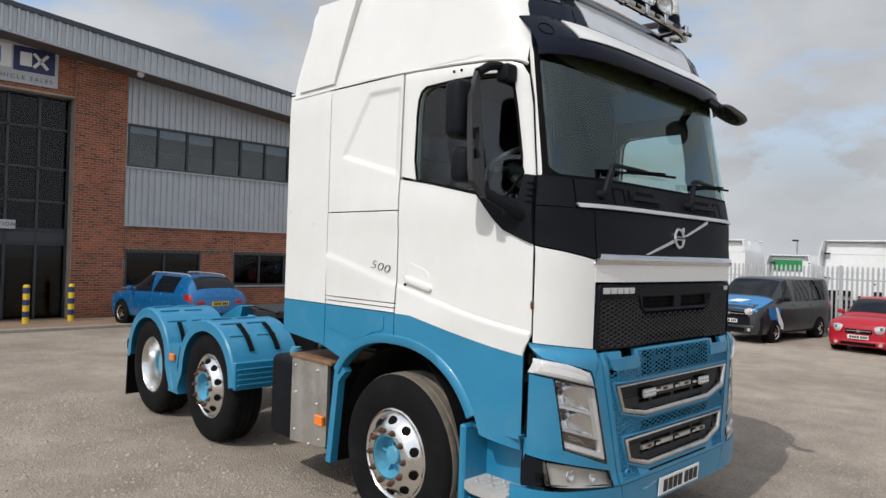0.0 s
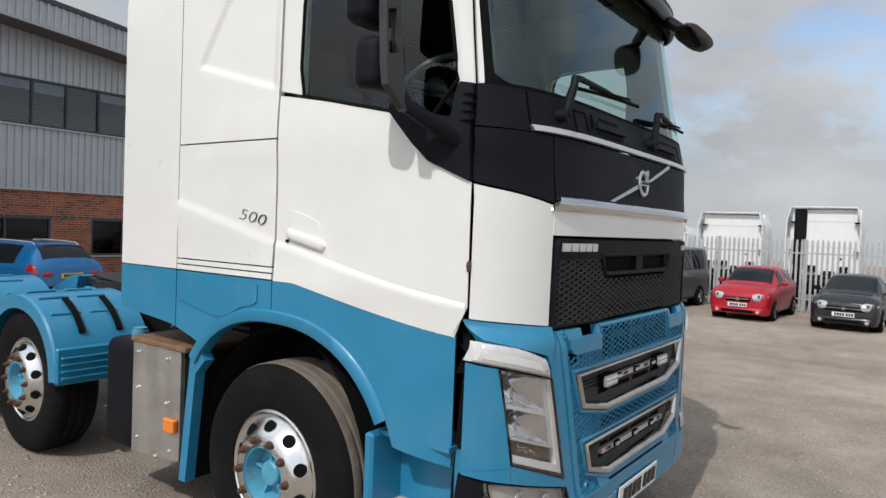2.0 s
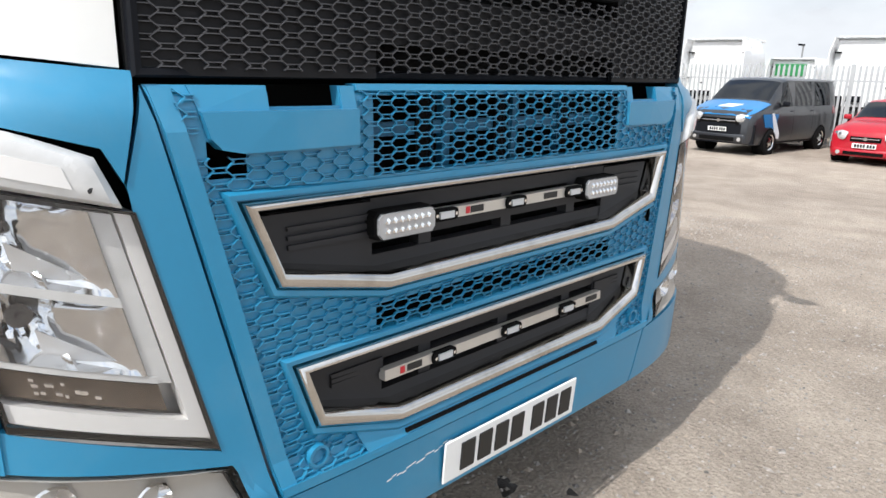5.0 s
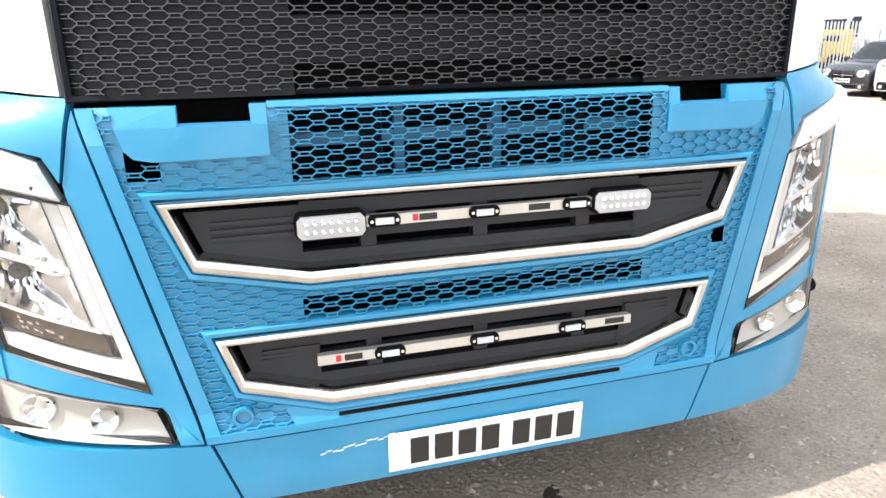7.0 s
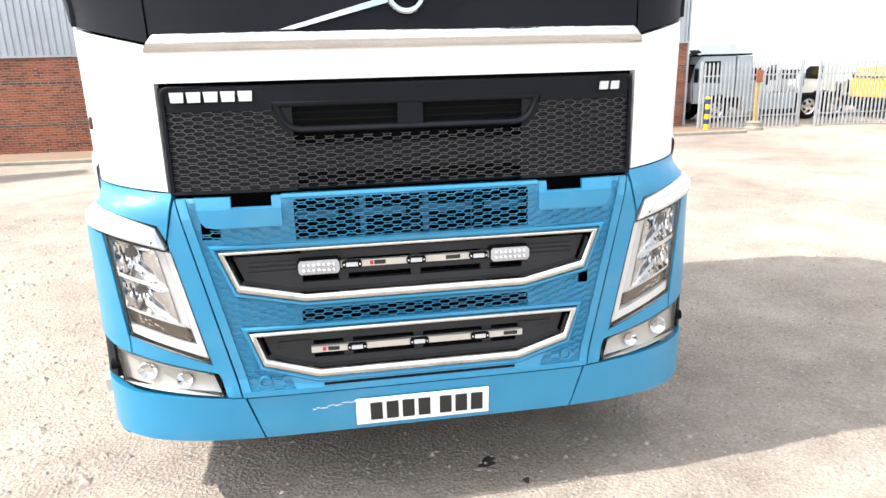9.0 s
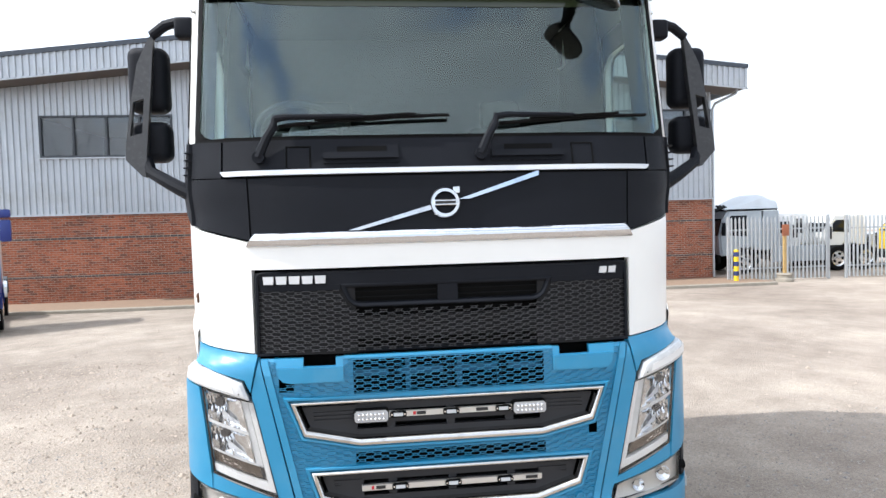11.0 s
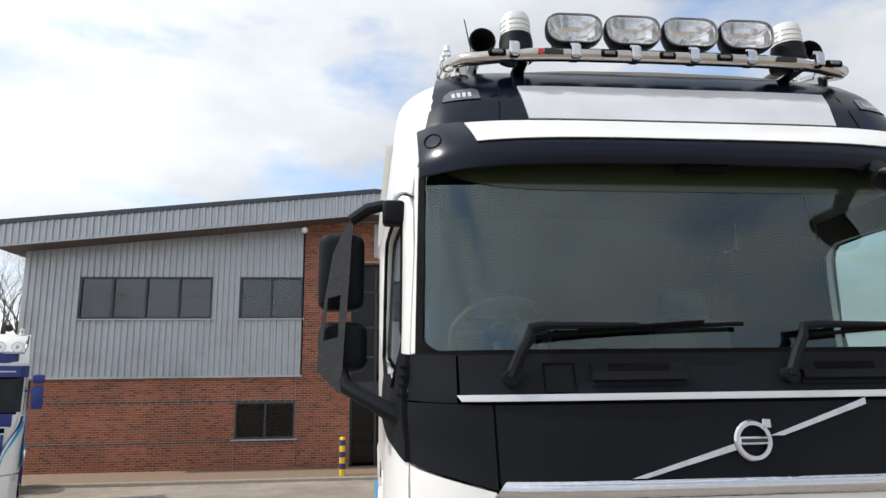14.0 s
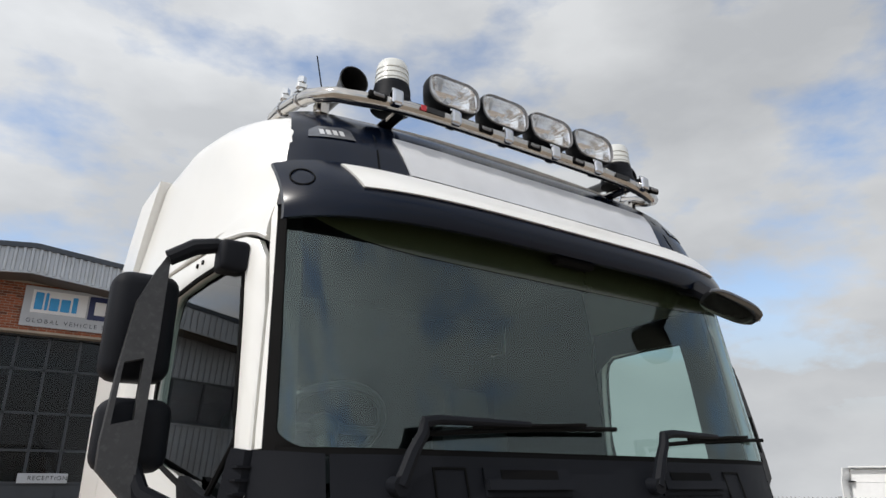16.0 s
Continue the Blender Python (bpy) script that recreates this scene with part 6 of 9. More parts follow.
                rod(bm, (xx + sx, y0, bar_z), (xx + sx, y0 - 0.002, bar_z), 0.0042, 8)
                part("screw", bm, M_ALU, bar)
        for x, w, m in ((-0.165 if fr is FRAME1 else -0.36, 0.012, M_RED), (-0.135 if fr is FRAME1 else -0.325, 0.042, M_BARS), (0.14 if fr is FRAME1 else 0.36, 0.055, M_BARS)):
            bm = bmesh.new()
            slab(bm, [(x - w / 2, bar_z - 0.007), (x + w / 2, bar_z - 0.007), (x + w / 2, bar_z + 0.008), (x - w / 2, bar_z + 0.008)], -0.0045, 0.002)
            part("print_bar", bm, m, bar)
        if fr is FRAME1:
            for s in (-1, 1):
                bm = bmesh.new()
                x = s * 0.357
                body = [(-0.074, -0.015), (-0.065, -0.025), (0.065, -0.025), (0.074, -0.015), (0.074, 0.015), (0.065, 0.025), (-0.065, 0.025), (-0.074, 0.015)]
                slab(bm, [(x + u, bar_z + v) for u, v in body], 0.012, 0.035)
                ll = part("led_lamp", bm, M_LEDWHITE, g, "clear rectangular warning lamp")
                bm = bmesh.new()
                hoop(bm, [(x + u * 1.06, bar_z + v * 1.16) for u, v in body], [(0, -0.03), (0, 0.0), (0.003, 0.004), (0.006, 0.002)])
                part("lamp_gasket", bm, M_GAP, ll)
                for i in range(7):
                    for j in range(2):
                        bm = bmesh.new()
                        c = Vector((x - 0.054 + 0.018 * i, front_y(x, bar_z) - 0.0115, bar_z - 0.010 + 0.020 * j))
                        bmesh.ops.create_icosphere(bm, subdivisions=1, radius=0.008, matrix=Matrix.Translation(c))
                        part("led", bm, M_REFLECT, ll, smooth=True)


def number_plate(parent, at, mat, w=0.52, h=0.111, groups=((0.062,) * 4, (0.062,) * 3)):
    """A plate with plain bars in place of its characters."""
    p = part("number_plate", boxed((w, 0.006, h), 0.002), mat, parent, "number plate with plain dark bars")
    p.matrix_basis = at
    x, k = -0.205 * w / 0.52, w / 0.52
    for grp in groups:
        for cw in grp:
            bm = bmesh.new()
            box(bm, ((x + 0.022 * k), -0.005, 0), (0.046 * k, 0.004, h * 0.66))
            part("plate_bar", bm, M_BARS, p)
            x += cw * k
        x += 0.022 * k
    return p


def bumper():
    bm = bmesh.new()
    skin(bm, [(-0.60, 0.385), (0.60, 0.385), (0.655, 0.555), (-0.655, 0.555)], 24, 6)
    b = part("bumper", bm, M_BLUE, truck, "blue front bumper with light scratches", smooth=True)
    for s in (-1, 1):
        bm = bmesh.new()
        skin(bm, [(s * 0.607, 0.385), (s * qy(0.30, 0.4), 0.39), (s * qy(0.30, 0.6), 0.60), (s * 0.663, 0.555)], 26, 6)
        part("bumper_end", bm, M_BLUE, b, smooth=True)
        # panel between grille and headlamp, brow, cheek, band under the lamp
        bm = bmesh.new()
        skin(bm, [(s * 0.676, 0.562), (s * 0.705, 0.565), (s * 0.876, 1.165), (s * 0.84, 1.31)], 6, 14)
        skin(bm, [(s * 0.705, 0.565), (s * 0.770, 0.690), (s * 0.872, 1.13), (s * 0.876, 1.165)], 4, 14, rim=0)
        part("lamp_pillar", bm, M_BLUE, b, smooth=True)
        bm = bmesh.new()
        skin(bm, [(s * 0.880, 1.17), (s * 0.905, 1.222), (s * 0.905, 1.334), (s * 0.845, 1.330)], 4, 6, off=0.004)
        skin(bm, [(s * 0.905, 1.222), (s * qy(0.170, 1.29), 1.290), (s * qy(0.238, 1.31), 1.362), (s * 0.905, 1.334)], 14, 6, off=0.004)
        part("lamp_brow", bm, M_BLUE, b, smooth=True)
        bm = bmesh.new()
        skin(bm, [(s * 1.07, 0.80), (s * qy(0.215, 0.8), 0.79), (s * qy(0.215, 1.19), 1.205), (s * 1.115, 1.185)], 10, 8, off=0.006)
        part("lamp_cheek", bm, M_BLUE, b, smooth=True)
        bm = bmesh.new()
        skin(bm, [(s * 0.745, 0.655), (s * 1.07, 0.735), (s * 1.07, 0.805), (s * 0.772, 0.692)], 12, 3)
        skin(bm, [(s * 1.07, 0.735), (s * qy(0.215, 0.8), 0.775), (s * qy(0.215, 0.8), 0.79), (s * 1.07, 0.805)], 8, 3, off=0.004)
        skin(bm, [(s * 0.676, 0.562), (s * 0.725, 0.566), (s * 0.748, 0.656), (s * 0.71, 0.60)], 4, 4, rim=0)
        part("lamp_sill", bm, M_BLUE, b, smooth=True)
        bm = bmesh.new()
        skin(bm, [(s * 1.15, 0.615), (s * qy(0.235, 0.6), 0.605), (s * qy(0.225, 0.77), 0.77), (s * 1.15, 0.745)], 6, 4, off=0.0)
        bc = part("bumper_corner", bm, M_BLACK, b, "black bumper corner block", smooth=True)
        bm = bmesh.new()
        p = cab_pt(s * qy(0.16, 0.66), 0.66)
        rod(bm, p + Vector((s * 0.006, 0, 0)), p - Vector((s * 0.03, 0, 0)), 0.022, 16)
        part("corner_eye", bm, M_GAP, bc)
        # dark sheets behind the corner stand in for the shade in its gap
        bm = bmesh.new()
        skin(bm, [(s * 0.98, 0.6), (s * qy(0.27, 0.6), 0.6), (s * qy(0.27, 1.3), 1.32), (s * 0.98, 1.32)], 12, 8, off=-0.09, rim=0)
        part("corner_backing", bm, M_DARK, b)
        bm = bmesh.new()
        skin(bm, [(s * qy(0.15, 1.2), 1.15), (s * qy(0.262, 1.2), 1.15), (s * qy(0.265, 1.36), 1.37), (s * qy(0.17, 1.36), 1.37)], 5, 6, off=-0.06, rim=0)
        part("corner_gap_shade", bm, M_GAP, b)
    number_plate(truck, pose(0.003, front_y(0, 0.46) - 0.010, 0.462, 4), M_PLATE)
    bm = bmesh.new()
    for k in range(14):
        x = -0.42 + 0.014 * k
        z = 0.485 + 0.0018 * k + 0.004 * math.sin(k * 1.7)
        slab(bm, [(x, z), (x + 0.013, z + 0.002), (x + 0.013, z + 0.0045), (x, z + 0.002)], 0.0012, 0.001)
    part("scratches", bm, M_PLATE, b, "pale scratches")


def headlamp(s):
    P = lambda pts: [(s * x, z) for x, z in pts]
    outer = P([(1.112, 1.185), (0.868, 1.125), (0.772, 0.697), (1.062, 0.802)])
    bm = bmesh.new()
    def back(a, t):
        x = lerp(lerp(1.062, 0.772, a), lerp(1.112, 0.868, a), t)
        z = lerp(lerp(0.802, 0.697, a), lerp(1.185, 1.125, a), t)
        return Vector((s * x, front_y(x, z) + 0.075, z))
    grid(bm, back, 10, 12, lambda a, t: (0, -0.075, 0))
    h = part("headlamp", bm, M_LAMPGREY, truck, "clear wrap-round headlamp with a white light strip", smooth=True)
    bm = bmesh.new()
    hoop(bm, outer, [(0.0, -0.03), (0.0, 0.001), (0.0015, 0.003), (0.003, 0.002), (0.004, -0.02)])
    part("lamp_seal", bm, M_GAP, h)
    def at(a, t, d):
        return back(a, t) + Vector((0, d - 0.075, 0))
    def plate(a0, a1, t0, t1, d, ns=6, nt=8, deep=0.03):
        bm2 = bmesh.new()
        grid(bm2, lambda u, v: at(lerp(a0, a1, u), lerp(t0, t1, v), d), ns, nt, lambda u, v: (0, deep, 0))
        return bm2
    # L-shaped light strip along the inner and lower edge, a clear band inside it
    st = part("light_strip", plate(0.885, 0.975, 0.045, 0.985, 0.008), M_STRIP, h, "frosted L-shaped light strip")
    part("strip_band", plate(0.03, 0.885, 0.045, 0.128, 0.008, 12, 2), M_STRIP, st)
    part("strip_band", plate(0.752, 0.872, 0.29, 0.975, 0.014), M_LENSCLEAR2, st)
    part("strip_band", plate(0.03, 0.80, 0.285, 0.315, 0.012, 10, 2), M_LENSCLEAR2, st)
    part("strip_band", plate(0.03, 0.752, 0.605, 0.645, 0.010, 10, 2), M_LENSCLEAR2, st)
    for t0, t1 in ((0.645, 0.975), (0.315, 0.605)):
        bm = bmesh.new()
        def bowl(u, v):
            y = 2 * v - 1
            d = 0.060 * max(0.0, 1 - abs((u - 0.30) / 0.36) ** 2.2) * (1 - abs(y) ** 2.6)
            if u < 0.58:
                d += 0.0045 * (int(u * 15 + v * 2) % 2) * (1 - y * y)
            ramp = 0.036 * (1 - u) / 0.45 * (1 - abs(y) ** 8) if u > 0.55 else 0.0
            return at(lerp(0.03, 0.745, u), lerp(t0, t1, v), 0.010 + max(d, ramp))
        grid(bm, bowl, 30, 16)
        part("reflector", bm, M_HLREF, h, "chrome headlamp reflector", smooth=True, angle=24)
        bm = bmesh.new()
        def fin(u, v):
            return at(lerp(0.30, lerp(0.50, 0.71, 1 - v), u), lerp(t0, t1, lerp(0.10, 0.46, v * (0.55 + 0.45 * (1 - u)))), 0.022 + 0.02 * (1 - u))
        grid(bm, fin, 6, 4, lambda u, v: (0, 0.004, 0))
        part("reflector_fin", bm, M_LAMPGREY, h, "bright lower shelf of the reflector")
        bm = bmesh.new()
        c = at(0.26, (t0 + t1) / 2 + 0.03, 0.03)
        rod(bm, c + Vector((0, 0.035, 0)), c + Vector((0, 0.012, 0)), 0.007, 12)
        rod(bm, c + Vector((0, 0.036, 0)), c + Vector((0, 0.026, 0)), 0.019, 18)
        part("bulb", bm, M_BULBGREY, h, smooth=True, angle=40)
    pr = part("lower_reflector", plate(0.03, 0.80, 0.155, 0.272, 0.022, 12, 3), M_LAMPTRAY, h, "smoked lower reflector")
    # scattered small mirror plates imitate the sparkle in the tray
    tray = random.Random(7)
    for i in range(14):
        a, t = tray.uniform(0.16, 0.52), tray.uniform(0.175, 0.245)
        part("glint_plate", plate(a, a + tray.uniform(0.015, 0.04), t, t + 0.014, 0.019, 1, 1, 0.004), M_REFLECT, pr)
    bm = bmesh.new()
    def cover(a, t):
        p = back(a, t)
        return Vector((p.x, p.y - 0.075 - 0.004, p.z))
    grid(bm, cover, 10, 12)
    lens = part("lens", bm, G_COVER, h, "clear lamp cover", smooth=True)
    lens.visible_shadow = False
    # indicator strip on top
    bm = bmesh.new()
    def brow_lens(a, t):
        q, z = lerp(lerp(0.885, qy(0.195, 1.2), a), lerp(0.915, qy(0.188, 1.29), a), t), lerp(lerp(1.133, 1.212, a), lerp(1.210, 1.284, a), t)
        z += 0.010 * math.sin(math.pi * a) * t
        bulge = max(0.0, 1 - abs(2 * t - 1) ** 4) ** 0.5 * max(0.0, 1 - abs(2 * a - 1) ** 10) ** 0.5
        return cab_pt(s * q, z) + cab_n(s * q, z) * (0.004 + 0.018 * bulge)
    grid(bm, brow_lens, 26, 10, lambda a, t: (0, 0.04, 0))
    ind = part("indicator", bm, M_LENSCLEAR2, truck, "frosted white indicator strip over the headlamp", smooth=True)
    bm = bmesh.new()
    skin(bm, [(s * 0.945, 1.168), (s * qy(0.16, 1.2), 1.228), (s * qy(0.16, 1.25), 1.262), (s * 0.955, 1.200)], 18, 3, off=0.0235, rim=0.004)
    part("indicator_bar", bm, M_STRIP, ind)
    bm = bmesh.new()
    p = cab_pt(s * 0.925, 1.165) + cab_n(s * 0.925, 1.165) * 0.015
    bmesh.ops.create_icosphere(bm, subdivisions=1, radius=0.008, matrix=Matrix.Translation(p))
    part("indicator_bulb", bm, M_BARS, ind)
    # fog lamp
    bm = bmesh.new()
    def fback(a, t):
        q = lerp(lerp(1.125, 0.735, a), lerp(1.145, 0.765, a), t)
        z = lerp(lerp(0.612, 0.572, a), lerp(0.742, 0.652, a), t)
        return Vector((s * q, front_y(q, z) + 0.03, z))
    grid(bm, fback, 10, 5, lambda a, t: (0, -0.03, 0))
    f = part("fog_lamp", bm, M_FOGGREY, truck, "clear rectangular fog lamp", smooth=True)
    bm = bmesh.new()
    hoop(bm, P([(1.145, 0.742), (0.765, 0.652), (0.735, 0.572), (1.125, 0.612)]), [(0, -0.03), (0, 0.001), (0.0015, 0.003), (0.0035, 0.002), (0.0045, -0.02)])
    part("fog_seal", bm, M_GAP, f)
    for cx, r in ((1.02, 0.034), (0.88, 0.028)):
        cz = 0.66 if cx > 1 else 0.632
        bm = bmesh.new()
        y0 = front_y(cx, cz)
        lathe(bm, [(r * 1.1, y0 + 0.012), (r, y0 + 0.008), (r * 0.7, y0 + 0.018), (0.012, y0 + 0.027)], 20, axis="y")
        bmesh.ops.translate(bm, verts=bm.verts, vec=(s * cx, 0, cz))
        part("fog_reflector", bm, M_HLREF, f, smooth=True)
    bm = bmesh.new()
    grid(bm, lambda a, t: fback(a, t) + Vector((0, -0.032, 0)), 10, 5)
    fl = part("fog_lens", bm, G_COVER, f, smooth=True)
    fl.visible_shadow = False


# the truck's blue at about half strength, for the bars behind the mesh
M_BLUEDEEP = material("half_strength_blue", (0.010, 0.10, 0.19), 0.5, vary=0.1)
M_FRAMECHROME = material("worn_chrome_frame", (0.60, 0.585, 0.56), 0.13, 1.0, vary=0.10, scale=9, dirt=(0.22, 0.20, 0.17), dirt_amount=0.5, dirt_scale=9)
M_HLREF = material("headlamp_reflector", (0.76, 0.77, 0.78), 0.09, 1.0, vary=0.08, scale=40)
M_LAMPTRAY = material("smoked_lamp_tray", (0.13, 0.105, 0.085), 0.2, 0.6, vary=0.3, scale=50)
M_BULBGREY = material("lamp_bulb_grey", (0.10, 0.10, 0.105), 0.2, 0.5, vary=0.2, scale=40)
M_STRIP = material("frosted_light_strip", (0.68, 0.67, 0.65), 0.3, vary=0.06, coat=0.4)
M_LENSCLEAR2 = material("pale_ribbed_lens", (0.56, 0.56, 0.55), 0.25, vary=0.1, scale=30, coat=0.3)
M_LENSDIM = material("dim_clear_lens", (0.16, 0.16, 0.165), 0.15, vary=0.3, scale=60, coat=0.4)
M_RECESS = material("dark_grey_recess", (0.020, 0.020, 0.022), 0.55, vary=0.15, spec=0.35)
M_LEDBAR = material("satin_steel_bar", (0.56, 0.54, 0.50), 0.32, 0.55, vary=0.06)
M_LEDWHITE = material("frosted_led_cover", (0.40, 0.41, 0.42), 0.2, 0.3, vary=0.06, coat=0.4)
M_FIGURE = material("dark_grey_figures", (0.12, 0.12, 0.12), 0.4, 0.3)
M_LAMPGREY = material("lamp_housing_grey", (0.56, 0.56, 0.56), 0.28, 0.45, vary=0.1)
M_FOGGREY = material("fog_lamp_inner", (0.50, 0.48, 0.44), 0.3, 0.25, vary=0.1)


def upper_grille():
    crown = [(0.845 - 0.032 + 0.032 * math.cos(a), 1.662 + 0.032 * math.sin(a)) for a in np.linspace(0, math.pi / 2, 7)]
    out = [(-0.848, 1.322), (0.848, 1.322)] + crown + [(-x, z) for x, z in crown[::-1]]
    bm = bmesh.new()
    for s in (-1, 1):
        slab(bm, [(s * 0.41, 1.325), (s * 0.85, 1.325), (s * 0.85, 1.69), (s * 0.41, 1.69)], -0.006, 0.01, cuts=5)
    slab(bm, [(-0.41, 1.388), (0.41, 1.388), (0.41, 1.482), (-0.41, 1.482)], -0.006, 0.01, cuts=5)
    slab(bm, [(-0.41, 1.62), (0.41, 1.62), (0.41, 1.69), (-0.41, 1.69)], -0.006, 0.01, cuts=5)
    g = part("upper_grille", bm, M_GRILLEBACK, truck, "black honeycomb upper grille with an intake slot")
    bm = bmesh.new()
    hoop(bm, out, [(0, -0.03), (0.0, 0.006), (0.004, 0.012), (0.014, 0.010), (0.017, -0.02)])
    slab(bm, [(-0.834, 1.632), (0.834, 1.632), (0.834, 1.668), (0.81, 1.684), (-0.81, 1.684), (-0.834, 1.668)], 0.006, 0.03, cuts=8)
    for s in (-1, 1):
        slab(bm, [(s * 0.475, 1.608), (s * 0.825, 1.608), (s * 0.825, 1.632), (s * 0.475, 1.632)], 0.006, 0.03, cuts=4)
    part("grille_frame", bm, M_BLACK, g)
    bm = bmesh.new()
    slot = [(-0.452, 1.618), (0.452, 1.618), (0.440, 1.588), (0.428, 1.566), (0.410, 1.551), (0.385, 1.545), (-0.385, 1.545), (-0.410, 1.551), (-0.428, 1.566), (-0.440, 1.588)]
    hoop(bm, slot, [(-0.020, -0.02), (-0.017, 0.006), (-0.012, 0.010), (-0.004, 0.008), (0.002, 0.0), (0.004, -0.028)])
    slab(bm, [(-0.045, 1.545), (0.045, 1.545), (0.045, 1.618), (-0.045, 1.618)], 0.004, 0.03)
    part("intake_surround", bm, M_BLACK, g, smooth=True, angle=50)
    bm = bmesh.new()
    slab(bm, slot, -0.024, 0.004, cuts=3)
    for z in (1.565, 1.59):
        slab(bm, [(-0.41, z), (0.41, z), (0.41, z + 0.006), (-0.41, z + 0.006)], -0.012, 0.01, cuts=6)
    part("intake", bm, M_GAP, g)
    bm = bmesh.new()
    slab(bm, [(-0.45, 1.33), (0.45, 1.33), (0.45, 1.66), (-0.45, 1.66)], -0.06, 0.01, cuts=3)
    part("grille_backing", bm, M_GAP, g)
    dark = within(inset(slot, -0.03))
    def ok(x, z):
        return abs(x) < 0.835 and 1.336 < z < 1.62 and not (abs(x) > 0.47 and z > 1.609) and not dark(x, z)
    bm = bmesh.new()
    comb(bm, ok, -0.86, 0.86, 1.33, 1.62, 0.004, 0.006)
    tagged(part("honeycomb", bm, M_COMB, g, "black honeycomb mesh"), kind="stuff")
    # wordmark and model mark as plain bars
    for k in range(5):
        bm = bmesh.new()
        x = -0.785 + 0.0565 * k
        slab(bm, [(x - 0.021, 1.640), (x + 0.021, 1.640), (x + 0.024, 1.674), (x - 0.024, 1.674)], 0.014, 0.01)
        part("badge_bar", bm, M_SILVER, g, "plain silver badge bar")
    for k in range(2):
        bm = bmesh.new()
        x = 0.722 + 0.045 * k
        slab(bm, [(x - 0.019, 1.640), (x + 0.015, 1.640), (x + 0.019, 1.669), (x - 0.015, 1.669)], 0.014, 0.01)
        part("badge_bar", bm, M_SILVER, g)


M_GRILLEBACK = material("grille_backing", (0.008, 0.008, 0.009), 0.6, vary=0.2, spec=0.25)
M_COMB = material("grey_black_mesh", (0.060, 0.060, 0.064), 0.45, vary=0.15)


def nose_details():
    # slanting bar and round badge
    bm = bmesh.new()
    for x0, z0, x1, z1 in ((-0.43, 1.868, -0.062, 1.962), (0.062, 1.994, 0.43, 2.105)):
        slab(bm, [(x0, z0), (x0 + 0.05, z0), (x1, z1 - 0.012), (x1, z1 + 0.010)], 0.012, 0.015, cuts=4)
    part("slanted_trim", bm, M_CHROME, truck, "slanted chrome trim bar")
    bm = bmesh.new()
    lathe(bm, [(0.068, 0.0), (0.068, -0.022), (0.063, -0.028), (0.050, -0.028), (0.046, -0.022), (0.046, 0.0)], 36, axis="y")
    box(bm, (0, -0.022, 0), (0.105, 0.016, 0.026), 0.003)
    box(bm, (0.052, -0.02, 0.055), (0.03, 0.016, 0.03), 0.002)
    e = part("round_badge", bm, M_CHROME, truck, "round chrome badge, plain", smooth=True)
    e.matrix_basis = pose(0, front_y(0, 1.975) + 0.008, 1.978, -4)
    part("badge_bar", boxed((0.09, 0.004, 0.012), centre=(0, -0.0315, 0)), M_BARS, e)
    # grab recesses and covers under the screen
    for x0, x1, side in ((-0.53, -0.20, -1), (0.22, 0.555, 1)):
        bm = bmesh.new()
        slab(bm, [(x0, 2.165), (x1, 2.165), (x1, 2.245), (x0, 2.245)], 0.008, 0.02, cuts=3)
        gp = part("grab_handle", bm, M_BLACK, truck, "black moulded grab handle")
        # black plate in place of the shade inside the recess
        bm = bmesh.new()
        slab(bm, [(x0 + 0.06, 2.212), (x1 - 0.05, 2.212), (x1 - 0.05, 2.24), (x0 + 0.06, 2.24)], 0.0095, 0.004, cuts=3)
        part("handle_recess", bm, M_GAP, gp)
        bm = bmesh.new()
        slab(bm, [(x0, 2.185), (x1, 2.185), (x1, 2.213), (x0, 2.213)], 0.028, 0.02, cuts=3)
        part("handle_bar", bm, M_BLACK, gp)
    for x0, x1 in ((-0.695, -0.585), (0.595, 0.70)):
        bm = bmesh.new()
        hoop(bm, [(x0, 2.14), (x1, 2.14), (x1, 2.245), (x0, 2.245)], [(0, 0.001), (0.001, 0.004), (0.006, 0.004), (0.007, 0.001)])
        part("cover_groove", bm, M_GAP, truck)
    # wipers
    for px, ex, tx in ((-0.81, -0.735, 0.035), (0.17, 0.245, 0.985)):
        piv = Vector((px, front_y(px, 2.2) - 0.03, 2.195))
        elb = Vector((ex, front_y(ex, 2.36) - 0.055, 2.362))
        tip = Vector((tx, front_y(tx, 2.375) - 0.03, 2.375))
        bm = bmesh.new()
        rod(bm, piv + Vector((0, 0.05, 0.0)), piv + Vector((0, -0.015, 0)), 0.026, 14)
        tube(bm, [piv, lerp(piv, elb, 0.5), elb + Vector((-0.004, 0, -0.03)), elb, elb + Vector((0.05, 0, 0.008)), lerp(elb, tip, 0.5) + Vector((0, 0, 0.004))], [0.022, 0.02, 0.018, 0.018, 0.014, 0.009], 8)
        w = part("wiper", bm, M_BLACK, truck, "black windscreen wiper", smooth=True)
        bm = bmesh.new()
        a, b = elb + Vector((0.02, 0.022, -0.03)), tip
        tube(bm, [lerp(a, b, t) + Vector((0, 0, 0.006 * math.sin(math.pi * t))) for t in np.linspace(0, 1, 9)], 0.0085, 6)
        tube(bm, [lerp(a, b, t) + Vector((0, -0.012, 0.016)) for t in np.linspace(0.2, 0.8, 5)], 0.006, 6)
        part("wiper_blade", bm, M_GAP, w)
    # seams in the black panel
    for s in (-1, 1):
        bm = bmesh.new()
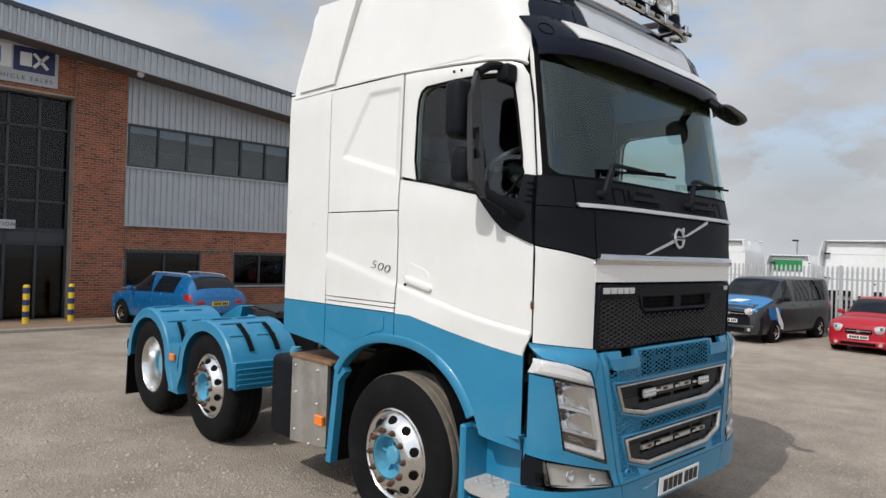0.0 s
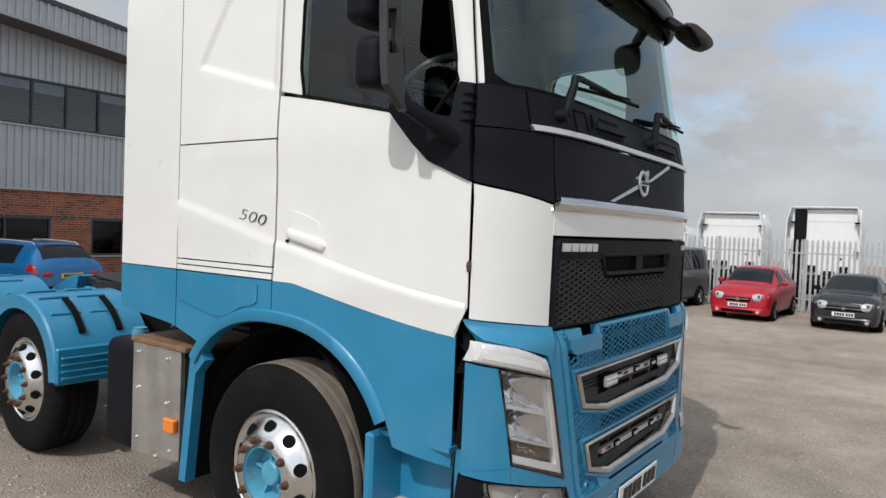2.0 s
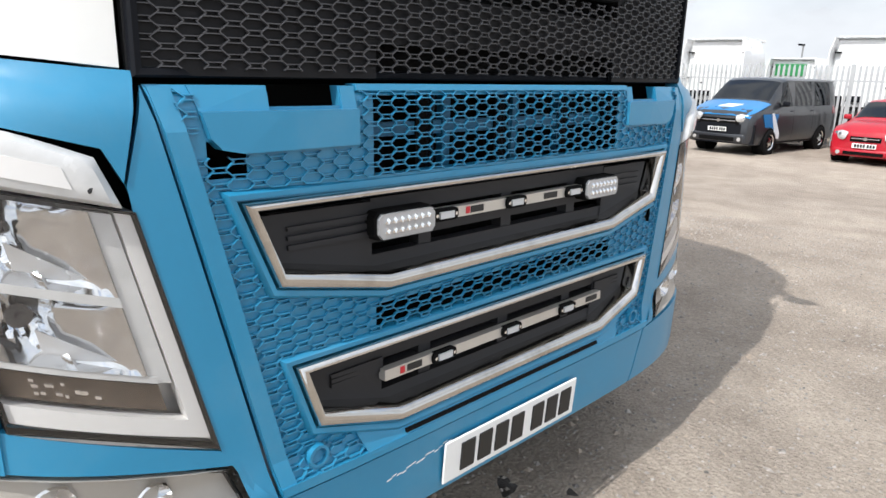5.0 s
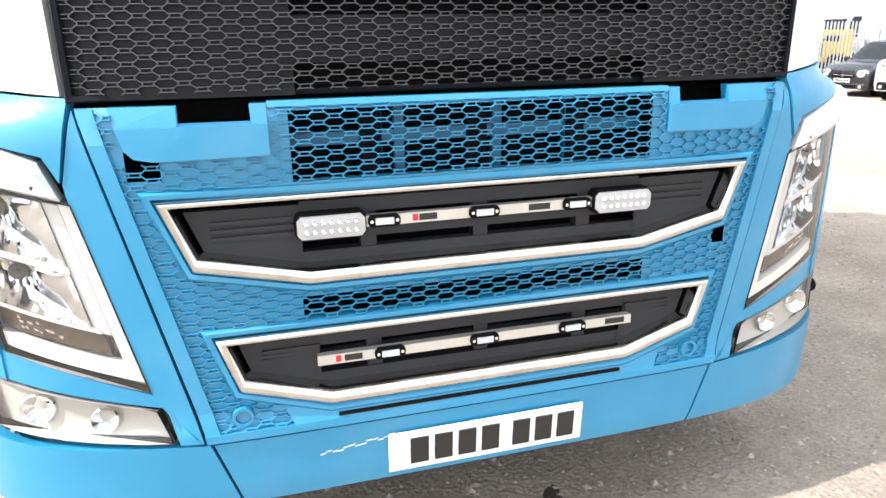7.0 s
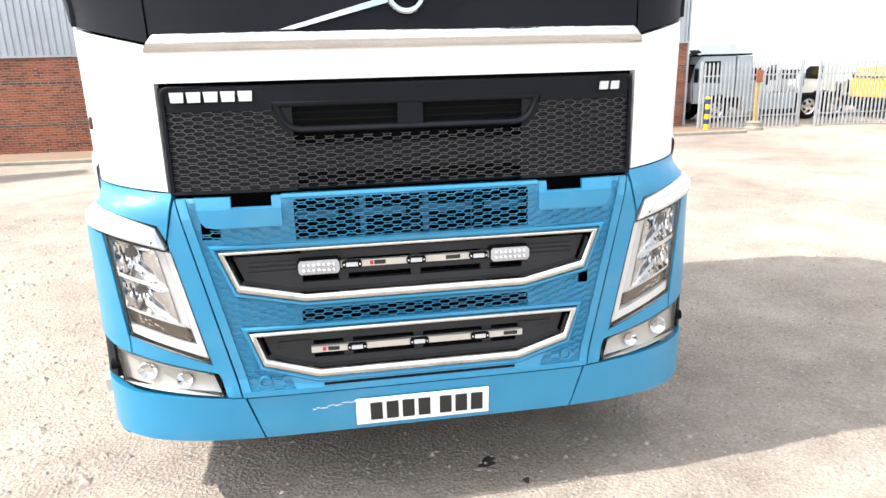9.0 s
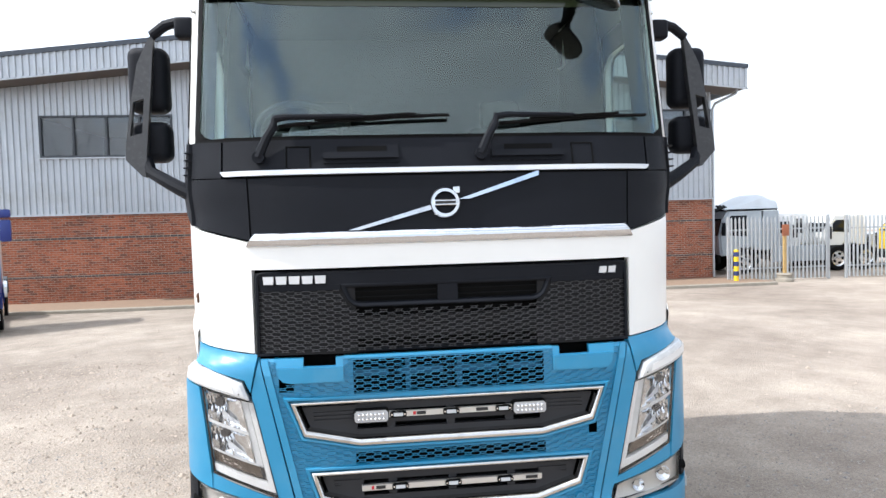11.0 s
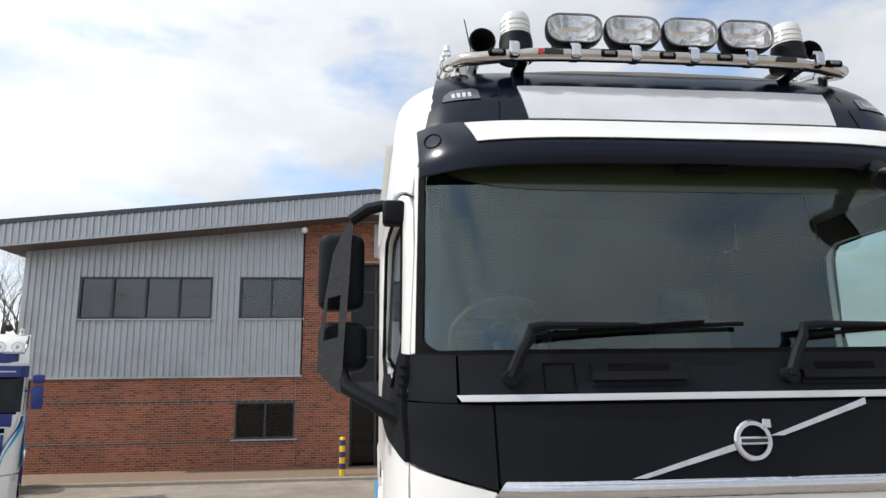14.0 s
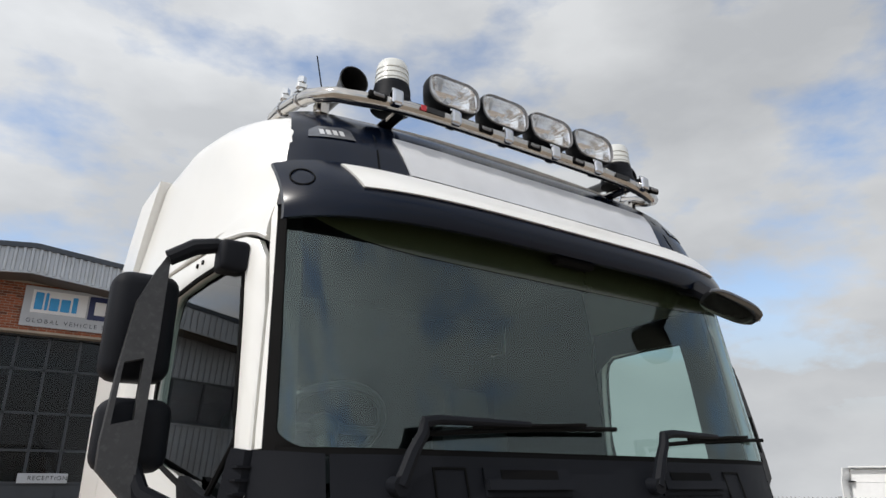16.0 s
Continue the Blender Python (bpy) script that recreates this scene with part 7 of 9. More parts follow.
        slab(bm, [(s * 0.853, 1.86), (s * 0.861, 1.86), (s * 0.869, 2.106), (s * 0.862, 2.106)], -0.008, 0.004, cuts=2)
        part("panel_seam", bm, M_GAP, truck)
    # engine figure on the sleeper side
    lettering("500", 0.088, 0.004, M_FIGURE, "figures", truck, pose(-side_x(1.475, 1.735) - 0.002, 1.475, 1.735, 90, 0, -90) @ Matrix.Rotation(radians(-9), 4, "Z") @ Matrix.Diagonal((1.6, 0.92, 1, 1)), "raised dark grey figures", bold=-0.0028, shear=0.2)
    lettering("500", 0.088, 0.004, M_FIGURE, "figures", truck, pose(side_x(1.475, 1.735) + 0.002, 1.475, 1.735, 90, 0, 90) @ Matrix.Rotation(radians(9), 4, "Z") @ Matrix.Diagonal((1.6, 0.92, 1, 1)), "raised dark grey figures", bold=-0.0028, shear=0.2)
    for s in (-1, 1):
        bm = bmesh.new()
        for y, z in ((1.66, 1.66), (1.34, 1.6), (1.25, 1.48), (0.99, 1.445)):
            rod(bm, side_pt(y, z, s, -0.004), side_pt(y, z, s, 0.004), 0.0065, 8)
        part("screw_caps", bm, M_GAP, truck)


def mirror(s):
    P = lambda x, y, z: Vector((-s * x, y, z))
    lean = lambda z: 0.149 * (z - 2.5)
    bm = bmesh.new()
    tube(bm, [P(-1.19, 0.445, 2.885), P(-1.24, 0.46, 2.900), P(-1.30, 0.48, 2.890), P(-1.37, 0.495, 2.845)], [0.022, 0.024, 0.026, 0.024], 10)
    m = part("mirror", bm, M_BLACK, truck, "large black door mirror on two arms", smooth=True)
    bm = bmesh.new()
    box(bm, P(-1.196, 0.44, 2.862), (0.09, 0.09, 0.10), 0.018, seg=3)
    part("mirror_bracket", bm, M_BLACK, m, smooth=True)
    bm = bmesh.new()
    tube(bm, [P(-1.40, 0.435, 2.24), P(-1.375, 0.405, 2.17), P(-1.26, 0.345, 2.105), P(-1.16, 0.315, 2.05)], [0.026, 0.029, 0.033, 0.036], 10)
    part("lower_arm", bm, M_BLACK, m, smooth=True)
    # blade with a slot
    bm = bmesh.new()
    hole = [(-1.405, 2.53), (-1.412, 2.36), (-1.468, 2.345), (-1.455, 2.515)]
    for y in (0.44, 0.475):
        lay = [P(x, y + lean(z), z) for x, z in [(-1.362, 2.875), (-1.372, 2.6), (-1.385, 2.38), (-1.395, 2.145), (-1.41, 2.15), (-1.487, 2.23), (-1.487, 2.30), (-1.468, 2.5), (-1.44, 2.70), (-1.40, 2.80)]]
        ov = [bm.verts.new(p) for p in lay]
        hv = [bm.verts.new(P(x, y + lean(z), z)) for x, z in hole]
        bm.faces.new((ov[0], ov[1], hv[0], hv[3], ov[7], ov[8], ov[9]))
        bm.faces.new((ov[1], ov[2], hv[1], hv[0]))
        bm.faces.new((ov[2], ov[3], ov[4], ov[5], ov[6], hv[2], hv[1]))
        bm.faces.new((hv[3], hv[2], ov[6], ov[7]))
        if y < 0.46:
            first, fh = ov, hv
        else:
            for k in range(len(ov)):
                j = (k + 1) % len(ov)
                bm.faces.new((first[k], first[j], ov[j], ov[k]))
            for k in range(4):
                j = (k + 1) % 4
                bm.faces.new((fh[j], fh[k], hv[k], hv[j]))
    part("mirror_blade", bm, M_SCUFF, m, "scuffed black outer blade")
    for z0, z1, x0, x1, dy in ((2.475, 2.80, -1.505, -1.315, 0.13), (2.225, 2.425, -1.495, -1.30, 0.13)):
        bm = bmesh.new()
        box(bm, P((x0 + x1) / 2, 0.485 + lean((z0 + z1) / 2) + dy / 2, (z0 + z1) / 2), (x1 - x0, dy, z1 - z0), 0.045, seg=4)
        hs = part("mirror_housing", bm, M_BLACK, m, smooth=True)
        bm = bmesh.new()
        box(bm, P((x0 + x1) / 2, 0.485 + lean((z0 + z1) / 2) + dy, (z0 + z1) / 2), (x1 - x0 - 0.075, 0.006, z1 - z0 - 0.075), 0.002)
        part("mirror_glass", bm, M_MIRROR, m, "silvered mirror glass")


M_SCUFF = material("scuffed_black_plastic", (0.022, 0.022, 0.023), 0.5, vary=0.3, scale=25, dirt=(0.10, 0.10, 0.10), dirt_amount=0.25, dirt_scale=60)
M_MIRROR = material("mirror_silver", (0.9, 0.9, 0.9), 0.03, 1.0, vary=0.01)


def front_mirror():
    """The small kerb mirror that hangs off the visor on the passenger side."""
    bm = bmesh.new()
    tube(bm, [(0.70, 0.22, 3.03), (0.70, 0.13, 2.99), (0.69, 0.06, 2.94), (0.69, 0.0, 2.90)], [0.040, 0.036, 0.030, 0.026], 8)
    m = part("kerb_mirror", bm, M_BLACK, truck, "black kerb mirror hanging from the visor", smooth=True)
    tilt = look((0.70, -0.02, 2.875), (0.80, -0.076, 2.823)) @ Matrix.Rotation(radians(12), 4, "Z")
    bm = bmesh.new()
    def shell(a, t):
        along, th = lerp(0.13, -0.12, a), t * 2 * math.pi
        w = 0.088 * max(0.0, 1 - abs(2 * a - 1) ** 3.2) ** 0.45 * lerp(1.0, 0.85, a)
        return tilt @ Vector((math.cos(th) * w, math.sin(th) * w * (0.46 if math.sin(th) > 0 else 0.22), along))
    grid(bm, shell, 16, 24)
    bmesh.ops.remove_doubles(bm, verts=bm.verts, dist=0.0004)
    part("mirror_shell", bm, M_GLOSSBLACK, m, "glossy black mirror shell", smooth=True)
    bm = bmesh.new()
    def silver(a, t):
        p = shell(lerp(0.06, 0.94, a), lerp(0.52, 0.98, t))
        return p + tilt.to_3x3() @ Vector((0, -0.002, 0))
    grid(bm, silver, 12, 10)
    part("mirror_glass", bm, M_KERBGLASS, m, smooth=True)


# dark tint puts the reflection of shaded ground and truck into the colour
M_KERBGLASS = material("darkened_kerb_mirror", (0.16, 0.16, 0.155), 0.12, 1.0, vary=0.15)
M_GLOSSBLACK = material("glossy_black_shell", (0.012, 0.012, 0.013), 0.12, vary=0.15, coat=0.8)


def light_bar():
    bm = bmesh.new()
    mid = -0.03
    pts = [(mid + float(u) * 0.80, 0.335 + 0.05 * abs(u) ** 6, 3.540 - 0.006 * u * u) for u in np.linspace(-1, 1, 17)]
    bend = [(-0.905, 1.00, 3.665), (-0.912, 0.95, 3.688), (-0.918, 0.86, 3.672), (-0.915, 0.68, 3.632), (-0.908, 0.55, 3.592), (-0.892, 0.47, 3.560), (-0.862, 0.415, 3.543)]
    tube(bm, [(mid + x, y, z) for x, y, z in bend] + pts + [(mid - x, y, z) for x, y, z in bend[::-1]], 0.029, 14)
    bar = part("light_bar", bm, M_BARSTEEL, truck, "bent stainless roof light bar", smooth=True)
    for x in (-0.766, -0.29, -0.035, 0.22, 0.735):
        bm = bmesh.new()
        box(bm, (x, 0.312 + (0.02 if abs(x) > 0.6 else 0), 3.538), (0.078, 0.02, 0.032), 0.011, seg=3)
        holder = part("marker_holder", bm, M_GAP, bar, smooth=True, angle=50)
        holder["label"] = "black oval marker light"
        bm = bmesh.new()
        box(bm, (x, 0.301 + (0.02 if abs(x) > 0.6 else 0), 3.538), (0.046, 0.008, 0.016), 0.004)
        part("marker_light", bm, M_LENSDIM, bar)
    for x in (-0.695, -0.433, -0.172, 0.088, 0.345, 0.655):
        bm = bmesh.new()
        box(bm, (x, 0.333, 3.545), (0.046, 0.066, 0.062), 0.010, seg=2)
        box(bm, (x, 0.322, 3.578), (0.040, 0.012, 0.02), 0.004)
        part("bar_clip", bm, M_CHROME, bar)
    for x, w, m in ((-0.585, 0.022, M_RED), (-0.53, 0.08, M_BARS), (0.50, 0.09, M_BARS)):
        bm = bmesh.new()
        box(bm, (x, 0.3055, 3.536), (w, 0.004, 0.022))
        part("print_bar", bm, m, bar)
    for s in (-1, 1):
        bm = bmesh.new()
        box(bm, (mid + s * 0.62, 0.43, 3.524), (0.06, 0.15, 0.022), 0.008)
        part("bar_foot", bm, M_BARSTEEL, bar)
        bm = bmesh.new()
        box(bm, (mid + s * 0.905, 0.985, 3.63), (0.06, 0.07, 0.06), 0.012)
        part("bar_end_bracket", bm, M_BARSTEEL, bar)
        bm = bmesh.new()
        box(bm, (mid + s * 0.86, 0.56, 3.55), (0.05, 0.06, 0.07), 0.012)
        part("bar_side_bracket", bm, M_BARSTEEL, bar)
        for y in (0.64, 0.82):
            bm = bmesh.new()
            x, z = mid + s * 0.916, 3.622 + 0.225 * (y - 0.64)
            tube(bm, [(x + 0.033 * math.cos(a), y, z + 0.033 * math.sin(a)) for a in np.linspace(0, 2 * math.pi, 17)], 0.005, 6)
            part("clamp_ring", bm, M_CHROME, bar, smooth=True)
            bm = bmesh.new()
            rod(bm, (x, y, z + 0.03), (x, y, z + 0.085), 0.011, 8)
            box(bm, (x, y, z + 0.055), (0.04, 0.03, 0.025), 0.004)
            rod(bm, (x, y, z + 0.07), (x, y, z + 0.095), 0.018, 6)
            part("bolt", bm, M_ALU, bar)
    for x in (-0.428, -0.170, 0.088, 0.345):
        bm = bmesh.new()
        out = []
        for k in range(40):
            a = 2 * math.pi * (k + 0.5) / 40
            c, sn = math.cos(a), math.sin(a)
            u, v = math.copysign(abs(c) ** 0.24, c), math.copysign(abs(sn) ** 0.62, sn)
            out.append((u * 0.124 * (1 - (0.09 if v < 0 else 0.03) * v * v), v * (0.060 + 0.015 * (1 - u * u))))
        n = len(out)
        rows = [(0.97, 0.012), (1.0, -0.012), (1.0, -0.03), (0.985, -0.036), (0.955, -0.036), (0.945, -0.030)]
        loops = [[bm.verts.new((u * k, o, v * k)) for u, v in out] for k, o in rows]
        back = [bm.verts.new((u * 0.72, 0.060, v * 0.70)) for u, v in out]
        bm.faces.new(back)
        for la, lb in zip([back] + loops, loops):
            for k in range(n):
                bm.faces.new((la[k], la[(k + 1) % n], lb[(k + 1) % n], lb[k]))
        lamp = part("driving_lamp", bm, M_BLACK, truck, "clear driving lamp with a chrome reflector on the light bar", smooth=True)
        lamp.matrix_basis = pose(x, 0.362, 3.657, -3)
        bm = bmesh.new()
        box(bm, (0, 0.015, -0.078), (0.10, 0.05, 0.022), 0.008)
        box(bm, (0, 0.0, -0.095), (0.035, 0.03, 0.03), 0.006)
        part("lamp_foot", bm, M_BLACK, lamp)
        bm = bmesh.new()
        tube(bm, [(-0.085, 0.03, -0.045), (-0.088, 0.035, -0.08), (-0.083, 0.02, -0.108)], 0.004, 6)
        part("cable", bm, M_GAP, lamp)
        bm = bmesh.new()
        rings = [[bm.verts.new((u * k, o + (0.006 if (i // 2) % 2 else 0) * (0.2 < k < 0.9), v * k)) for i, (u, v) in enumerate(out)] for k, o in ((0.945, -0.030), (0.90, -0.022), (0.80, 0.0), (0.6, 0.022), (0.35, 0.034), (0.1, 0.038))]
        for la, lb in zip(rings, rings[1:]):
            for k in range(n):
                bm.faces.new((la[k], la[(k + 1) % n], lb[(k + 1) % n], lb[k]))
        bm.faces.new(rings[-1])
        part("reflector", bm, M_LAMPREF, lamp)
        bm = bmesh.new()
        rod(bm, (-0.01, 0.045, -0.012), (-0.01, -0.005, -0.012), 0.013, 14)
        part("bulb", bm, M_SILVER, lamp)
        bm = bmesh.new()
        hoopv = [[bm.verts.new((u * k, o, v * k)) for u, v in out] for k, o in ((0.972, -0.034), (0.966, -0.042), (0.945, -0.043), (0.93, -0.036), (0.925, -0.028))]
        for la, lb in zip(hoopv, hoopv[1:]):
            for k in range(n):
                bm.faces.new((la[k], la[(k + 1) % n], lb[(k + 1) % n], lb[k]))
        part("lamp_rim", bm, M_RIMGREY, lamp, smooth=True)
        bm = bmesh.new()
        f = [bm.verts.new((u * 0.935, -0.037, v * 0.935)) for u, v in out]
        bm.faces.new(f)
        ln = part("lamp_glass", bm, G_CLEAR, lamp)
        ln.visible_shadow = False
    for x, y in ((-0.670, 0.405), (0.575, 0.405)):
        bm = bmesh.new()
        lathe(bm, [(0.0, 0), (0.080, 0), (0.083, 0.014), (0.078, 0.036), (0.073, 0.048), (0.073, 0.076), (0.068, 0.102), (0.0, 0.102)], 28, axis="z")
        b = part("beacon", bm, M_BLACK, truck, "clear-domed warning beacon on a black base", smooth=True)
        b.matrix_basis = pose(x, y, 3.545)
        bm = bmesh.new()
        lathe(bm, [(0.066, 0.102), (0.065, 0.112), (0.0675, 0.115), (0.0635, 0.135), (0.066, 0.138), (0.062, 0.158), (0.0645, 0.161), (0.060, 0.188), (0.052, 0.202), (0.0, 0.206)], 28, axis="z")
        part("beacon_dome", bm, M_DOME, b, "frosted clear ribbed dome", smooth=True, angle=25)
    for x in (-0.807, 0.725):
        bm = bmesh.new()
        lathe(bm, [(0.052, 0.02), (0.058, 0.0), (0.060, -0.006), (0.055, -0.008), (0.048, 0.01), (0.03, 0.08), (0.02, 0.2), (0.018, 0.32)], 24, axis="y")
        lathe(bm, [(0.055, 0.004), (0.043, 0.05), (0.026, 0.12), (0.022, 0.5), (0.0, 0.5)], 24, axis="y")
        h = part("air_horn", bm, M_HORN, truck, "dark trumpet air horn", smooth=True)
        h.matrix_basis = pose(x, 0.462, 3.655, 4)
    bm = bmesh.new()
    rod(bm, (-0.80, 0.74, 3.66), (-0.845, 0.76, 3.93), 0.0028, 6)
    rod(bm, (-0.80, 0.74, 3.58), (-0.80, 0.74, 3.68), 0.010, 8, 0.006)
    part("antenna", bm, M_GAP, truck)


M_LAMPREF = material("soft_lamp_reflector", (0.86, 0.87, 0.88), 0.24, 1.0, vary=0.08, scale=40)
M_RIMGREY = material("grey_lamp_rim", (0.30, 0.30, 0.31), 0.25, 0.6, vary=0.05)
M_BARSTEEL = material("stainless_bar_steel", (0.50, 0.475, 0.44), 0.14, 1.0, vary=0.08, scale=12)
M_DOME = material("frosted_dome", (0.62, 0.63, 0.60), 0.25, vary=0.05, coat=0.4)
M_HORN = material("dark_horn_metal", (0.03, 0.03, 0.03), 0.35, 0.6, vary=0.2)

lower_grille()
bumper()
upper_grille()
nose_details()
for s in (-1, 1):
    headlamp(s)
    mirror(-s)
front_mirror()
light_bar()

# ---- round the yard ----
M_PALE = material("galvanised_steel", (0.48, 0.495, 0.50), 0.5, 0.3, vary=0.12, scale=3)
M_YELLOW = material("yellow_paint", (0.75, 0.50, 0.02), 0.5, vary=0.1)
M_BOLLBLUE = material("dark_blue_paint", (0.02, 0.035, 0.12), 0.5, vary=0.1)
M_POSTWOOD = material("ochre_post", (0.45, 0.30, 0.12), 0.7, vary=0.15)
M_CARRED = material("red_car_paint", (0.38, 0.004, 0.016), 0.3, coat=0.2, vary=0.05)
M_CARDARK = material("dark_grey_car_paint", (0.012, 0.013, 0.016), 0.28, coat=0.3, vary=0.1)
M_CARBLUE = material("metallic_blue_car_paint", (0.006, 0.125, 0.33), 0.25, 0.3, coat=0.6, vary=0.06)
M_VANBLUE = material("mid_blue_van_paint", (0.008, 0.17, 0.42), 0.3, coat=0.4, vary=0.06)
M_VANGREY = material("grey_van_paint", (0.020, 0.022, 0.026), 0.3, coat=0.5, vary=0.08)
M_LORRYBLUE = material("deep_blue_lorry_paint", (0.006, 0.022, 0.17), 0.3, coat=0.25, vary=0.06)
M_SKYSTRIPE = material("light_blue_stripe", (0.03, 0.33, 0.62), 0.35, vary=0.05)
M_SILVERPAINT = material("silver_lorry_paint", (0.42, 0.46, 0.49), 0.35, 0.3, vary=0.06)
M_REDLENS = material("red_tail_lens", (0.30, 0.01, 0.012), 0.2, coat=0.5)
M_GREEN = material("green_vehicle_paint", (0.03, 0.25, 0.08), 0.4, vary=0.08)
M_BARK = material("grey_bark", (0.085, 0.07, 0.055), 0.95, vary=0.3, scale=4, bump=0.6, bump_scale=30)


def bollard(x, y):
    base = gz(x, y) + (0.1 if y > 18.05 else 0.0)
    b = thing("bollard", "yellow and blue banded steel bollard", "bollard", "bollards by the office", at=pose(x, y, base))
    bm = bmesh.new()
    lathe(bm, [(0.085, -0.05), (0.085, 1.05), (0.06, 1.08), (0.0, 1.088)], 18, axis="z")
    part("post", bm, M_YELLOW, b, smooth=True)
    for k in range(3):
        bm = bmesh.new()
        lathe(bm, [(0.084, 0.18 + 0.33 * k), (0.088, 0.18 + 0.33 * k), (0.088, 0.34 + 0.33 * k), (0.084, 0.34 + 0.33 * k)], 18, axis="z")
        part("band", bm, M_BOLLBLUE, b, "dark blue band", smooth=True)


for x, y in ((0.55, 19.4), (1.74, 19.6), (-2.3, 18.5), (12.25, 18.9)):
    bollard(x, y)


PALE_ME = None
def palisade(name, a, b, label, high=2.4, posts=2.7):
    """A run of pointed steel pales with two rails and posts."""
    global PALE_ME
    a, b = Vector((*a, gz(*a))), Vector((*b, gz(*b)))
    d = (b - a)
    length = d.length
    ang = math.degrees(math.atan2(d.y, d.x))
    f = thing(name, label, "fence", at=pose(a.x, a.y, a.z, 0, 0, ang))
    if PALE_ME is None:
        bm = bmesh.new()
        prism(bm, [(-0.034, 0.06), (0.034, 0.06), (0.034, 2.32), (0.012, 2.4), (-0.012, 2.4), (-0.034, 2.32)], -0.008, 0.008, "y")
        box(bm, (0, -0.014, 1.15), (0.022, 0.014, 2.2))
        PALE_ME = bpy.data.meshes.new("pale")
        bm.to_mesh(PALE_ME)
        bm.free()
        PALE_ME.materials.append(M_PALE)
    n = int(length / 0.15)
    for k in range(n):
        o = new("pale", PALE_ME)
        o.parent, o.matrix_basis = f, pose(0.07 + k * 0.15, 0, 0) @ Matrix.Diagonal((1, 1, high / 2.4, 1))
    for z in (0.45, high - 0.45):
        part("rail", boxed((length, 0.045, 0.045), centre=(length / 2, 0.035, z)), M_PALE, f)
    k = 0.0
    while k <= length + 0.01:
        part("fence_post", boxed((0.08, 0.08, high + 0.05), centre=(k, 0.09, high / 2)), M_PALE, f)
        k += posts
    return f


palisade("palisade_fence", (21.4, 18.5), (21.4, -7.0), "galvanised palisade fence behind the parked cars")
palisade("palisade_fence", (12.3, 19.4), (16.1, 19.4), "galvanised palisade fence beside the office", 2.28, 3.8)
palisade("palisade_gate", (16.75, 19.35), (23.5, 18.9), "open galvanised palisade gate leaf", 2.25, 5.8)
bm = bmesh.new()
box(bm, (19.3, 19.05, 1.15), (0.55, 0.02, 0.36))
tagged(part("gate_sign", bm, M_PALE, None, "plain grey sign plate on the gate"), "", "sign")


M_RUSTBOARD = material("rust_brown_board", (0.30, 0.10, 0.045), 0.6, vary=0.25, scale=8)


def sign_post():
    t = thing("sign_post", "ochre post with a small rust-brown board in a stone base", "sign", at=pose(14.1, 19.0, gz(14.1, 19.0)))
    bm = bmesh.new()
    lathe(bm, [(0.0, 0.0), (0.30, 0.0), (0.30, 0.10), (0.24, 0.13), (0.24, 0.22), (0.27, 0.25), (0.25, 0.30), (0.0, 0.30)], 20, axis="z")
    part("base", bm, M_KERB, t, smooth=True)
    part("post", boxed((0.09, 0.09, 1.7), centre=(0, 0, 1.1)), M_POSTWOOD, t)
    part("board", boxed((0.26, 0.04, 0.4), 0.01, centre=(0, -0.06, 1.8)), M_RUSTBOARD, t)


sign_post()


def road_wheel(parent, x, y, r, w, side, rim=M_ALU):
    bm = bmesh.new()
    lathe(bm, [(r * 0.62, w * 0.5), (r * 0.66, w * 0.52), (r * 0.93, w * 0.48), (r, w * 0.36), (r, -w * 0.36), (r * 0.9, -w * 0.5), (r * 0.5, -w * 0.5)], 24)
    wv = part("wheel", bm, M_TYRE, parent, smooth=True)
    wv.matrix_basis = pose(x, y, r) if side > 0 else pose(x, y, r, 0, 0, 180)
    bm = bmesh.new()
    lathe(bm, [(r * 0.64, w * 0.5), (r * 0.6, w * 0.46), (r * 0.55, w * 0.38), (r * 0.2, w * 0.42), (0.0, w * 0.44)], 20)
    rv = part("rim", bm, rim, wv, smooth=True)
    for k in range(5):
        a = 2 * math.pi * k / 5
        # black plates imitate the shade between the spokes
        bm = bmesh.new()
        box(bm, (w * 0.425, math.cos(a) * r * 0.38, math.sin(a) * r * 0.38), (0.012, r * 0.16, r * 0.22), 0, Matrix.Rotation(a, 3, "X"))
        part("rim_gap", bm, M_GAP, wv)


